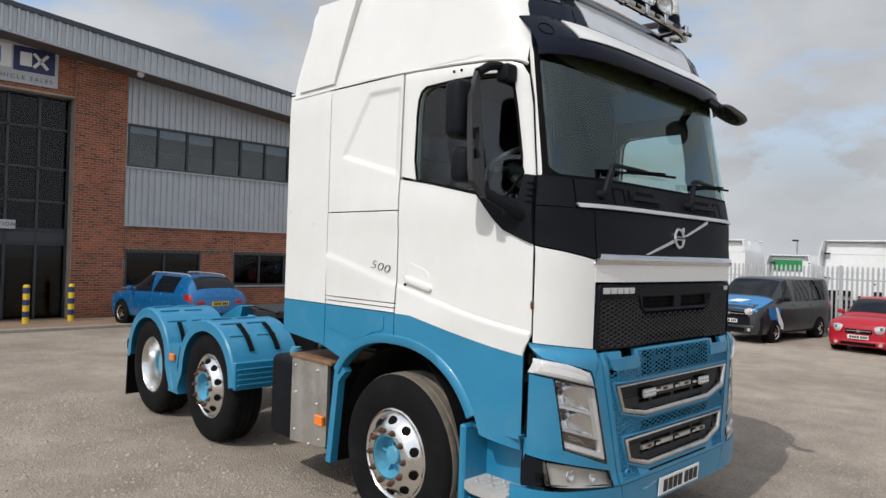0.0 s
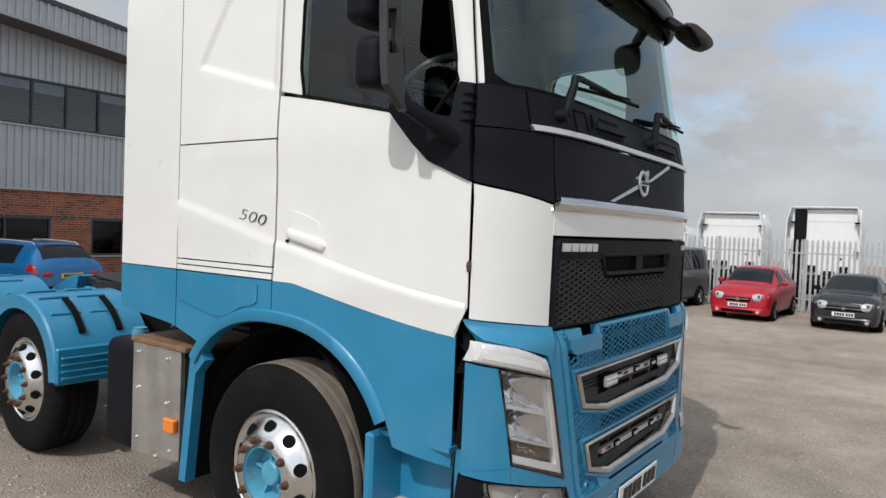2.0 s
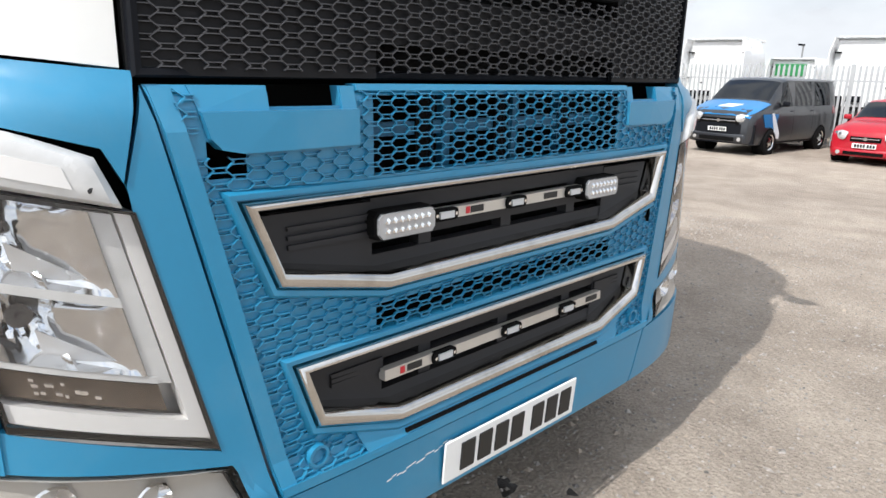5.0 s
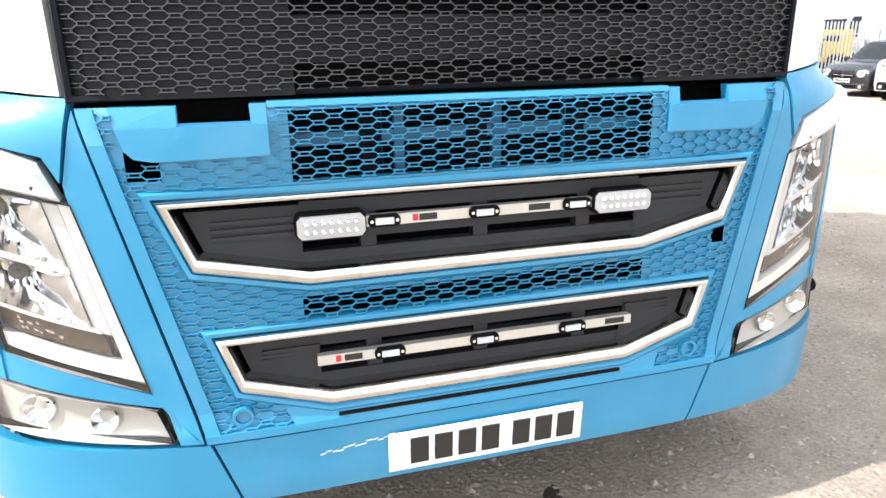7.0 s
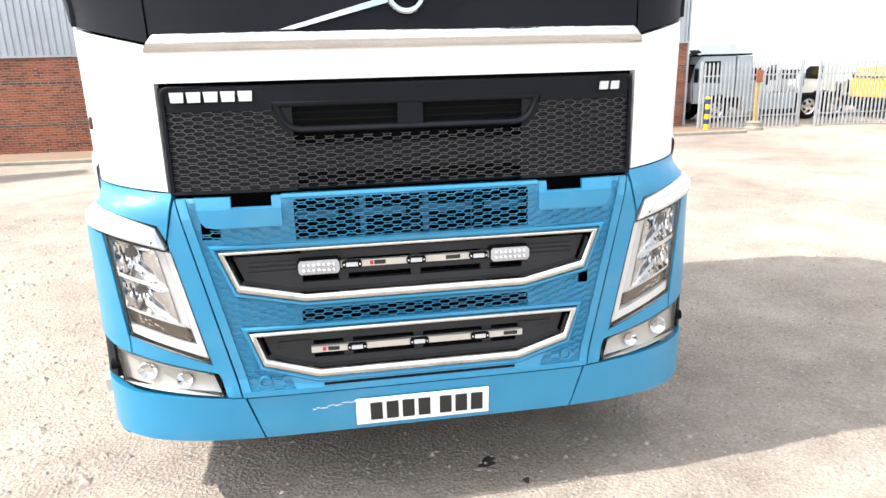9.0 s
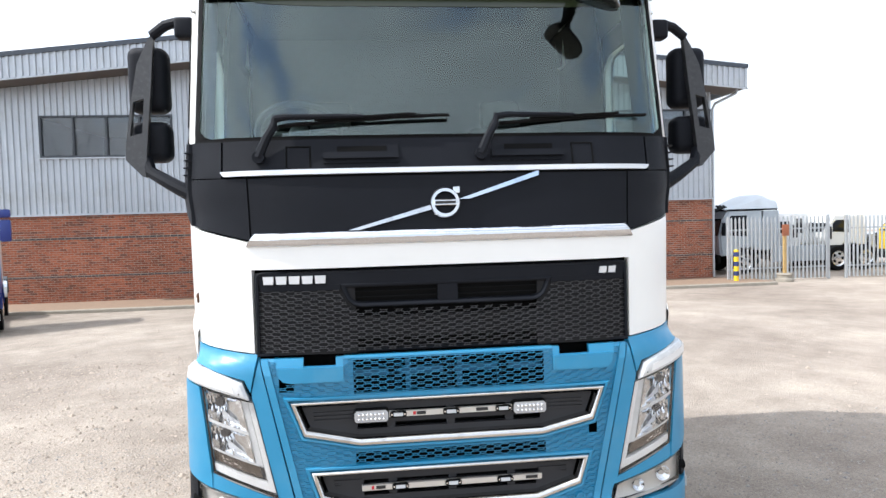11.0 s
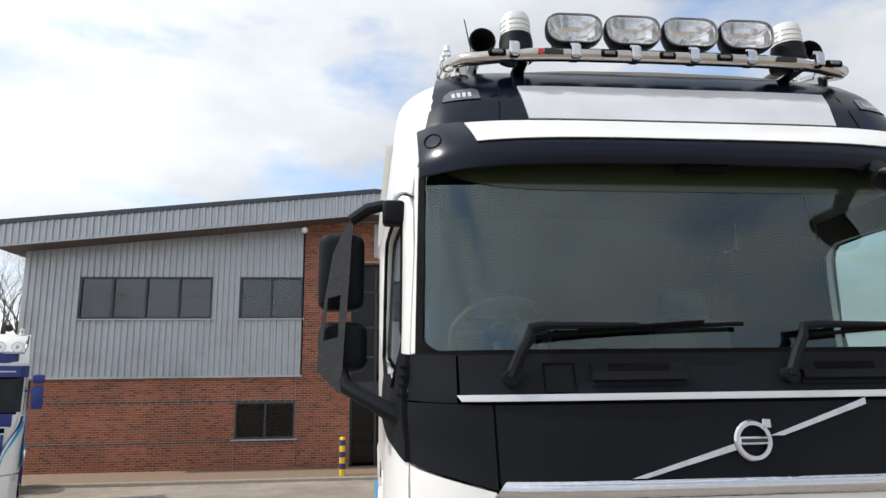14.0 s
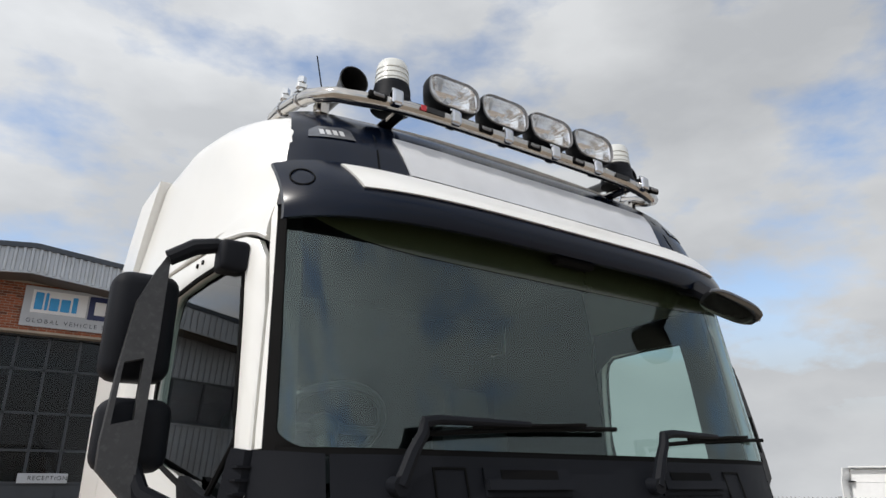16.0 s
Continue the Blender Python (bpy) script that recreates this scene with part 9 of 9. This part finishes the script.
part("roof_fairing", bm, M_SHEET, silver, "pale swept roof fairing", smooth=True)
part("roof_rail", boxed((2.32, 2.1, 0.07), 0.02, centre=(0, 1.35, 2.55)), M_GAP, silver, "black roof rail")
bm = bmesh.new()
grid(bm, lambda a, t: Vector((lerp(-1.0, 1.0, a), lerp(-0.34, 0.16, t), 2.40 + 0.24 * t)), 6, 3, lambda a, t: (0, 0, -0.04))
part("sun_visor", bm, M_GAP, silver)
for s in (-1, 1):
    for k in range(3):
        bm = bmesh.new()
        rod(bm, (s * 0.6, 0.3 + 0.14 * k, 2.62), (s * 0.6, 0.12 + 0.14 * k, 2.74), 0.05, 10)
        part("air_horn", bm, M_HORN, silver)
    part("skirt", boxed((0.05, 2.3, 0.62), 0.02, centre=(s * 1.1, 3.3, 0.75)), M_SILVERPAINT, silver)
    part("fuel_tank", boxed((0.5, 0.95, 0.55), 0.1, centre=(s * 0.85, 2.6, 0.72), seg=3), M_ALU, silver)

white = lorry(16.35, 23.9, -58, M_WHITE, "white and blue lorry behind the fence", False, 2.35)
for k in range(4):
    part("grille_slat", boxed((1.5, 0.03, 0.05), 0.008, centre=(0, -0.07, 0.95 + 0.13 * k)), M_BLACK, white)
for s in (-1, 1):
    part("headlight", boxed((0.34, 0.05, 0.2), 0.03, centre=(s * 0.88, -0.14, 0.66), seg=2), M_LAMPLENS, white)
    part("side_panel", boxed((0.05, 1.9, 0.7), 0.02, centre=(s * 1.13, 3.0, 0.95)), M_VANBLUE, white, "blue side panel")
lorry(18.5, 24.05, -90, M_WHITE, "white lorry with a flat bed behind the gate", True, 2.25)
lorry(20.7, 21.6, -90, M_YELLOW, "yellow lorry behind the gate", False, 1.95)
lorry(30.5, 30.0, -80, M_WHITE, "white lorry far behind the gate", True, 2.8)


def show_lorry():
    """The blue and white show lorry beside the office."""
    x0, y0 = -9.95, 12.9
    c = thing("show_lorry", "blue and white tractor lorry with roof lamps beside the office", "truck", at=pose(x0, y0, gz(x0, y0), 0, 0, 25))
    bm = bmesh.new()
    def shell(a, t):
        ang = lerp(-math.pi / 2, math.pi / 2, a)
        xx = math.copysign(abs(math.sin(ang)) ** 0.35, math.sin(ang)) * 1.25
        yy = 1.1 - 1.1 * math.cos(ang) ** 0.35
        return Vector((xx, yy + 0.28 * smooth01((t - 0.45) / 0.55), lerp(1.0, 3.2, t)))
    grid(bm, shell, 26, 16)
    part("cab_shell", bm, M_WHITE, c, "white cab", smooth=True)
    bm = bmesh.new()
    box(bm, (0, 1.8, 2.1), (2.48, 1.5, 2.2), 0.04)
    part("sleeper", bm, M_WHITE, c)
    bm = bmesh.new()
    grid(bm, lambda a, t: Vector((lerp(-1.2, 1.2, a) * (1 - 0.06 * t), 0.25 + 1.2 * t + 0.25 * abs(2 * a - 1) ** 4, 3.18 + 0.72 * math.sin(t * math.pi / 2) ** 0.8)), 16, 10)
    for s in (-1, 1):
        prism(bm, [(0.5, 3.18), (2.5, 3.18), (2.5, 3.9), (1.45, 3.9)], s * 1.13, s * 1.16, "x")
    part("high_roof", bm, M_WHITE, c, smooth=True)
    def face(name, x0, x1, z0, z1, mat, off=0.02, label="", owner=None):
        """A plate on the cab's front; x0 and x1 may be functions of the height."""
        bm2 = bmesh.new()
        def f(a, t):
            z = lerp(z0, z1, t)
            x = lerp(x0(z) if callable(x0) else x0, x1(z) if callable(x1) else x1, a)
            ang = math.asin(max(-1, min(1, math.copysign((abs(x) / 1.25) ** (1 / 0.35), x))))
            yy = 1.1 - 1.1 * math.cos(ang) ** 0.35 + 0.28 * smooth01(((z - 1.0) / 2.2 - 0.45) / 0.55)
            return Vector((x, yy - off, z))
        grid(bm2, f, 16, 8, lambda a, t: (0, 0.02, 0))
        return part(name, bm2, mat, owner or c, label, smooth=True)
    face("windscreen", -1.14, 1.14, 2.15, 2.95, M_GLASSDARK)
    face("windscreen_border", -1.19, 1.19, 2.10, 3.0, M_GAP, 0.008)
    vz = face("sun_visor", -1.22, 1.22, 2.90, 3.14, M_LORRYBLUE, 0.1, "deep blue sun visor")
    for s in (-1, 1):
        face("visor_lamp", s * 0.62, s * 0.98, 3.0, 3.03, M_LENSWHITE, 0.112, owner=vz)
    face("nose_band", -1.0, 1.0, 1.85, 2.12, M_LORRYBLUE, 0.03, "deep blue nose panel")
    face("name_bar", -0.55, 0.55, 1.93, 2.05, M_SIGNWHITE, 0.04)
    gr = face("grille", -0.88, 0.88, 0.85, 1.85, M_LORRYBLUE, 0.04, "deep blue grille with light blue slats")
    for k in range(5):
        z = 0.90 + 0.185 * k
        face("grille_slat", -0.84, 0.84, z, z + 0.15, M_SKYSTRIPE, 0.055, owner=gr)
        # slot shade is a black plate laid on the slat
        face("grille_slot", -0.74, 0.74, z + 0.025, z + 0.125, M_GAP, 0.064, owner=gr)
    for s in (-1, 1):
        edge = lambda z: s * lerp(0.78, 1.12, smooth01((z - 0.9) / 1.2))
        wing = face("corner_panel", edge, s * 1.235, 0.88, 2.1, M_WHITE, 0.05, "white corner panel with blue sweeps")
        face("sweep", lambda z: s * lerp(0.86, 1.15, smooth01((z - 1.05) / 0.9)), lambda z: s * lerp(0.88, 1.225, smooth01((z - 1.05) / 0.9)), 1.05, 1.95, M_SKYSTRIPE, 0.056, owner=wing)
        face("sweep", lambda z: s * lerp(0.86, 1.16, smooth01((z - 1.25) / 0.8)), lambda z: s * lerp(0.87, 1.205, smooth01((z - 1.25) / 0.8)), 1.25, 2.06, M_LORRYBLUE, 0.060, owner=wing)
        vent = face("corner_vent", s * 0.50, s * 0.93, 1.70, 1.86, M_SIGNWHITE, 0.07, "white-rimmed corner vent")
        # the vent's inner shade, as a black plate
        face("vent_opening", s * 0.56, s * 0.89, 1.73, 1.83, M_GAP, 0.078, owner=vent)
    face("bumper", -1.22, 1.22, 0.35, 0.85, M_WHITE, 0.06)
    for s in (-1, 1):
        bm = bmesh.new()
        box(bm, (s * 0.98, 0.12, 0.82), (0.36, 0.12, 0.2), 0.03, Matrix.Rotation(s * 0.25, 3, "Z"))
        part("headlamp", bm, M_LAMPGREY, c)
        bm = bmesh.new()
        prism(bm, [(0.15, 1.05), (0.95, 1.35), (0.95, 2.1), (0.6, 2.1), (0.15, 1.4)], s * 1.256, s * 1.262, "x")
        part("side_stripe", bm, M_SKYSTRIPE, c)
        bm = bmesh.new()
        prism(bm, [(0.15, 0.95), (1.1, 1.2), (1.1, 1.55), (0.15, 1.2)], s * 1.258, s * 1.266, "x")
        part("side_stripe", bm, M_LORRYBLUE, c)
        bm = bmesh.new()
        box(bm, (s * 1.42, 0.28, 2.45), (0.24, 0.16, 0.52), 0.05, seg=2)
        box(bm, (s * 1.42, 0.28, 2.85), (0.24, 0.16, 0.2), 0.05, seg=2)
        box(bm, (s * 1.27, 0.36, 2.6), (0.2, 0.04, 0.05))
        part("door_mirror", bm, M_LORRYBLUE, c, "deep blue door mirror", smooth=True)
        bm = bmesh.new()
        prism(bm, [(0.5, 2.15), (0.55, 2.85), (1.35, 2.85), (1.35, 2.2)], s * 1.253, s * 1.259, "x")
        part("side_window", bm, M_GLASSDARK, c)
        bm = bmesh.new()
        rod(bm, (s * 0.95, 1.35, 0.52), (s * 1.24, 1.35, 0.52), 0.52, 28)
        part("wheel", bm, M_TYRE, c)
        bm = bmesh.new()
        rod(bm, (s * 1.0, 1.35, 0.52), (s * 1.255, 1.35, 0.52), 0.28, 24)
        part("rim", bm, M_ALU, c)
        bm = bmesh.new()
        grid(bm, lambda a, t: Vector((s * lerp(1.27, 0.9, t), 1.35 - 0.64 * math.cos(lerp(0.1, 3.0, a)), 0.52 + 0.64 * math.sin(lerp(0.1, 3.0, a)))), 18, 2)
        part("wheel_arch", bm, M_LORRYBLUE, c)
        bm = bmesh.new()
        rod(bm, (s * 0.95, 4.6, 0.52), (s * 1.24, 4.6, 0.52), 0.52, 28)
        part("wheel", bm, M_TYRE, c)
        bm = bmesh.new()
        grid(bm, lambda a, t: Vector((s * lerp(1.27, 0.7, t), 4.6 - 0.64 * math.cos(lerp(0.1, 3.0, a)), 0.52 + 0.64 * math.sin(lerp(0.1, 3.0, a)))), 18, 2)
        part("mudguard", bm, M_CHROME, c)
    for x in (-0.9, -0.5, -0.1, 0.3, 0.62, 0.95):
        bm = bmesh.new()
        rod(bm, (x, 0.32, 3.55), (x, 0.42, 3.55), 0.12, 20)
        l = part("roof_lamp", bm, M_CHROME, c)
        bm = bmesh.new()
        rod(bm, (x, 0.312, 3.55), (x, 0.33, 3.55), 0.105, 20)
        part("lamp_glass", bm, M_LAMPREF, l)
        bm = bmesh.new()
        rod(bm, (x, 0.306, 3.55), (x, 0.32, 3.55), 0.03, 12)
        part("bulb", bm, M_RIMGREY, l)
    bm = bmesh.new()
    rod(bm, (0.75, 0.55, 3.98), (0.75, 1.0, 3.98), 0.08, 16, 0.03)
    part("air_horn", bm, M_HORN, c)
    bm = bmesh.new()
    tube(bm, [(-1.1, 0.4, 3.3), (-1.1, 0.3, 3.42), (1.1, 0.3, 3.42), (1.12, 0.5, 3.6), (1.12, 1.2, 3.85)], 0.03, 8)
    part("lamp_rail", bm, M_CHROME, c)
    bm = bmesh.new()
    grid(bm, lambda a, t: Vector((lerp(-1.0, 1.0, a), 0.22 + 0.2 * abs(2 * a - 1) ** 4, lerp(3.2, 3.42, t))), 8, 2)
    part("name_board", bm, M_LORRYBLUE, c)
    bm = bmesh.new()
    lathe(bm, [(0.0, 0), (0.07, 0), (0.075, 0.03), (0.06, 0.05), (0.058, 0.14), (0.04, 0.16), (0.0, 0.165)], 16, axis="z")
    bc = part("beacon", bm, M_DOME, c, "pale roof beacon", smooth=True)
    bc.matrix_basis = pose(1.0, 0.95, 3.84)
    bm = bmesh.new()
    box(bm, (0, 3.6, 0.85), (0.9, 4.6, 0.28))
    box(bm, (0, 1.2, 0.72), (2.2, 2.2, 0.5))
    part("chassis", bm, M_DARK, c)


show_lorry()


def bare_tree(x, y, high, seed):
    rng = random.Random(seed)
    t = thing("bare_tree", "leafless tree with fine spreading branches", "tree", "bare trees", at=pose(x, y, gz(x, y), 0, 0, seed * 40))
    trunk, twigs = bmesh.new(), bmesh.new()
    def grow(p, d, length, r, level):
        segs = 3
        pts, rr = [p], [r]
        for k in range(segs):
            d = (d + Vector((rng.uniform(-0.16, 0.16), rng.uniform(-0.16, 0.16), rng.uniform(-0.03, 0.12)))).normalized()
            p = p + d * length / segs
            pts.append(p)
            rr.append(r * (1 - 0.42 * (k + 1) / segs))
        tube(trunk if level < 3 else twigs, pts, rr, 8 if level < 2 else 4 if level < 4 else 3)
        if level >= 6:
            return
        n = rng.choice((2, 3)) if level < 2 else 3
        for _ in range(n):
            ax = Vector((rng.uniform(-1, 1), rng.uniform(-1, 1), rng.uniform(-0.2, 0.5))).normalized()
            nd = (d + ax * rng.uniform(0.45, 0.85)).normalized()
            q = pts[-1] if rng.random() < 0.55 else pts[-2]
            grow(q, nd, length * rng.uniform(0.6, 0.8), rr[-1] * rng.uniform(0.6, 0.85), level + 1)
    grow(Vector((0, 0, -0.1)), Vector((0, 0, 1)), high * 0.26, high * 0.0135, 0)
    part("trunk", trunk, M_BARK, t, smooth=True)
    part("crown", twigs, M_BARK, t)
    return t


tree_a = bare_tree(-17.8, 31.0, 12.5, 3)
tree_b = bare_tree(-21.0, 35.0, 14.0, 8)
tree_e = bare_tree(-18.2, 39.0, 14.5, 17)
copy_thing(tree_e, pose(-16.6, 36.0, -0.6, 0, 0, 200))
copy_thing(tree_a, pose(-20.2, 31.5, -0.6, 0, 0, 130))
copy_thing(tree_b, pose(-18.9, 34.0, -0.6, 0, 0, 260))
copy_thing(tree_a, pose(-17.2, 33.5, -0.6, 0, 0, 300))
tree_c = bare_tree(-18.0, 15.0, 14.0, 5)
tree_d = bare_tree(-21.5, 20.5, 17.0, 11)
copy_thing(tree_a, pose(-20.5, 46.0, -0.6, 0, 0, 70))
copy_thing(tree_b, pose(-33.0, 36.0, -0.6, 0, 0, 160))
copy_thing(tree_c, pose(-24.0, 8.0, -0.6, 0, 0, 100))
copy_thing(tree_a, pose(-15.6, 10.4, -0.6, 0, 0, 250))
copy_thing(tree_a, pose(-15.0, 14.2, -0.6, 0, 0, 40))
copy_thing(tree_d, pose(-28.0, 26.0, -0.6, 0, 0, 210))
copy_thing(tree_a, pose(-30.0, -8.0, -0.6, 0, 0, 20))
copy_thing(tree_b, pose(-14.0, -34.0, -0.6, 0, 0, 20))
copy_thing(tree_d, pose(6.0, -40.0, -0.6, 0, 0, 20))


def lamp_post(x, y, h):
    t = thing("street_lamp", "tall grey street lamp far off", "street lamp", at=pose(x, y, gz(x, y)))
    bm = bmesh.new()
    rod(bm, (0, 0, -0.1), (0, 0, h), 0.07, 8, 0.045)
    part("post", bm, M_PALE, t)
    bm = bmesh.new()
    box(bm, (-0.3, 0, h), (0.7, 0.2, 0.1), 0.03)
    part("lantern", bm, M_BLACK, t)


lamp_post(42.0, 13.2, 3.9)


# ---- loose stones on the yard ----
def gravel(name, label, count, zones, small, large, mat, seed):
    rng = random.Random(seed)
    verts, faces = [], []
    base = [(1, 0, 0), (-1, 0, 0), (0, 1, 0), (0, -1, 0), (0, 0, 1), (0, 0, -0.4)]
    tri = [(0, 2, 4), (2, 1, 4), (1, 3, 4), (3, 0, 4), (2, 0, 5), (1, 2, 5), (3, 1, 5), (0, 3, 5)]
    for _ in range(count):
        near = rng.random() < 0.55
        x, y = (rng.uniform(*zones[0]), rng.uniform(*zones[1])) if near else (rng.uniform(*zones[2]), rng.uniform(*zones[3]))
        if not near and noise.noise((x * 0.5, y * 0.5, 3)) < rng.uniform(-0.6, 0.5):
            continue
        r = rng.uniform(small, large) * (1.9 if rng.random() < 0.05 else 1)
        k = len(verts)
        a = rng.uniform(0, 6.28)
        c, s = math.cos(a), math.sin(a)
        sx, sy, sz = rng.uniform(0.7, 1.3), rng.uniform(0.6, 1.1), rng.uniform(0.45, 0.8)
        z = yard_z(x, y)
        for vx, vy, vz in base:
            vx, vy, vz = vx * sx * r * rng.uniform(0.8, 1.2), vy * sy * r * rng.uniform(0.8, 1.2), vz * sz * r
            verts.append((x + c * vx - s * vy, y + s * vx + c * vy, z + vz))
        faces += [(k + i, k + j, k + l) for i, j, l in tri]
    me = bpy.data.meshes.new(name)
    me.from_pydata(verts, [], faces)
    me.materials.append(mat)
    tagged(new(name, me), label, "gravel", kind="stuff")


M_STONE = material("pale_yard_stone", (0.27, 0.245, 0.22), 0.95, vary=0.75, scale=38)
M_CLOD = material("dry_earth_clod", (0.33, 0.272, 0.218), 0.95, vary=0.5, scale=30)
gravel("gravel", "loose pale stones scattered over the yard", 46000, ((-3.5, 6), (-3.5, 3), (-9, 9), (-5, 12)), 0.003, 0.0115, M_STONE, 4)
gravel("earth_clods", "crumbled dry earth and stones beside the tractor unit", 18000, ((-8, -1.4), (-1.5, 7), (-12, 8), (-3, 15)), 0.006, 0.021, M_CLOD, 9)


def oil_stain(x, y, r, seed):
    """A small dark patch of oil soaked into the dirt."""
    rng = random.Random(seed)
    o = thing("oil_stain", "small dark oil stain soaked into the dirt", "stain", at=pose(x, y, gz(x, y)))
    bm = bmesh.new()
    rim, mid = [], []
    for k in range(22):
        a = 2 * math.pi * k / 22
        d = r * (1 + 0.28 * math.sin(2 * a + seed) + 0.14 * rng.uniform(-1, 1))
        px, py = d * 1.5 * math.cos(a), d * math.sin(a)
        rim.append(bm.verts.new((px, py, gz(x + px, y + py) - gz(x, y) + 0.001)))
        mid.append(bm.verts.new((px * 0.7, py * 0.7, gz(x + px * 0.7, y + py * 0.7) - gz(x, y) + 0.006)))
    for k in range(22):
        bm.faces.new((rim[k], rim[(k + 1) % 22], mid[(k + 1) % 22], mid[k]))
    bm.faces.new(mid)
    part("oil_film", bm, M_OIL, o, smooth=True)


M_OIL = material("oily_dirt", (0.035, 0.028, 0.022), 0.45, vary=0.4, scale=40, bump=0.4, bump_scale=90)
oil_stain(0.50, 0.03, 0.05, 2)
oil_stain(0.30, 0.22, 0.06, 5)

# ---- brick faces of the office, brick by brick ----
def brick_piece_material():
    m = bpy.data.materials.new("single_red_brick")
    m.use_nodes = True
    n, l = m.node_tree.nodes, m.node_tree.links
    b = n["Principled BSDF"]
    info, geo, tc = n.new("ShaderNodeObjectInfo"), n.new("ShaderNodeNewGeometry"), n.new("ShaderNodeTexCoord")
    add = n.new("ShaderNodeMath")
    add.operation = "ADD"
    fract = n.new("ShaderNodeMath")
    fract.operation = "FRACT"
    l.new(info.outputs["Random"], add.inputs[0])
    l.new(geo.outputs["Random Per Island"], add.inputs[1])
    l.new(add.outputs["Value"], fract.inputs[0])
    ramp = n.new("ShaderNodeValToRGB")
    e = ramp.color_ramp.elements
    e[0].position, e[0].color = 0.0, (0.125, 0.046, 0.030, 1)
    e[1].position, e[1].color = 1.0, (0.315, 0.098, 0.048, 1)
    mid = e.new(0.35)
    mid.color = (0.245, 0.074, 0.036, 1)
    l.new(fract.outputs["Value"], ramp.inputs["Fac"])
    broad, fine = n.new("ShaderNodeTexNoise"), n.new("ShaderNodeTexNoise")
    broad.inputs["Scale"].default_value, broad.inputs["Detail"].default_value = 0.9, 5
    fine.inputs["Scale"].default_value, fine.inputs["Detail"].default_value = 60, 4
    l.new(geo.outputs["Position"], broad.inputs["Vector"])
    l.new(geo.outputs["Position"], fine.inputs["Vector"])
    both_noise = n.new("ShaderNodeMath")
    both_noise.operation = "MULTIPLY"
    l.new(broad.outputs["Fac"], both_noise.inputs[0])
    l.new(fine.outputs["Fac"], both_noise.inputs[1])
    rng_map = n.new("ShaderNodeMapRange")
    rng_map.inputs["From Min"].default_value, rng_map.inputs["From Max"].default_value = 0.12, 0.40
    rng_map.inputs["To Min"].default_value, rng_map.inputs["To Max"].default_value = 0.72, 1.3
    l.new(both_noise.outputs["Value"], rng_map.inputs["Value"])
    scaled = n.new("ShaderNodeVectorMath")
    scaled.operation = "SCALE"
    l.new(ramp.outputs["Color"], scaled.inputs[0])
    l.new(rng_map.outputs["Result"], scaled.inputs["Scale"])
    l.new(scaled.outputs["Vector"], b.inputs["Base Color"])
    b.inputs["Roughness"].default_value = 0.9
    return m


M_ONEBRICK = brick_piece_material()
COURSE = 0.075
BRICK_FACES = [(0, 1, 2, 3), (0, 4, 5, 1), (1, 5, 6, 2), (2, 6, 7, 3), (3, 7, 4, 0)]


def brick_verts(cx, cz, w, h, y0, y1):
    c = 0.004
    front = [(cx - w / 2 + c, y0, cz - h / 2 + c), (cx + w / 2 - c, y0, cz - h / 2 + c), (cx + w / 2 - c, y0, cz + h / 2 - c), (cx - w / 2 + c, y0, cz + h / 2 - c)]
    return front + [(cx - w / 2, y1, cz - h / 2), (cx + w / 2, y1, cz - h / 2), (cx + w / 2, y1, cz + h / 2), (cx - w / 2, y1, cz + h / 2)]


def lay_bricks():
    pick = random.Random(41)
    loose = {}
    singles = 0
    for x0, x1, z0, z1, y, face in BRICKWORK:
        n = max(1, round((x1 - x0) / 0.225))
        pitch = (x1 - x0) / n
        whole = {}
        k0 = math.ceil((z0 - BG) / COURSE)
        top = z1 if z1 is not None else max(eave(x0), eave(x1)) + 0.04
        pier = z1 is None and x1 < 0 and z0 < 1
        k = k0
        while BG + (k + 1) * COURSE <= top + 0.02:
            zc = BG + (k + 0.5) * COURSE
            spans = [(x0 + i * pitch, x0 + (i + 1) * pitch) for i in range(n)]
            if k % 2:
                edges = [x0] + [x0 + (i + 0.5) * pitch for i in range(n)] + [x1]
                spans = list(zip(edges, edges[1:]))
            for a, b in spans:
                if z1 is None and zc + 0.04 > eave((a + b) / 2) + 0.05:
                    continue
                w, proud = b - a - 0.010, 0.006 + pick.uniform(-0.002, 0.002)
                if pier and singles < 300 and zc > 1.7:
                    size = round(w, 3)
                    if size not in whole:
                        me = bpy.data.meshes.new("brick")
                        me.from_pydata(brick_verts(0, 0, w, 0.065, -0.007, 0.002), [], BRICK_FACES)
                        me.materials.append(M_ONEBRICK)
                        whole[size] = me
                    ob = new("brick", whole[size])
                    ob.parent = face
                    ob.matrix_basis = pose((a + b) / 2, y - proud + 0.006, zc)
                    singles += 1
                else:
                    loose.setdefault(face.name, (face, [], []))
                    verts, faces = loose[face.name][1:]
                    base = len(verts)
                    verts += brick_verts((a + b) / 2, zc, w, 0.065, y - proud, y + 0.002)
                    faces += [tuple(base + i for i in f) for f in BRICK_FACES]
            k += 1
    for face, verts, faces in loose.values():
        me = bpy.data.meshes.new("brickwork")
        me.from_pydata(verts, [], faces)
        me.materials.append(M_ONEBRICK)
        ob = new("brickwork", me)
        ob.parent = face
        tagged(ob, "red brick courses with pale joints", kind="stuff")


lay_bricks()
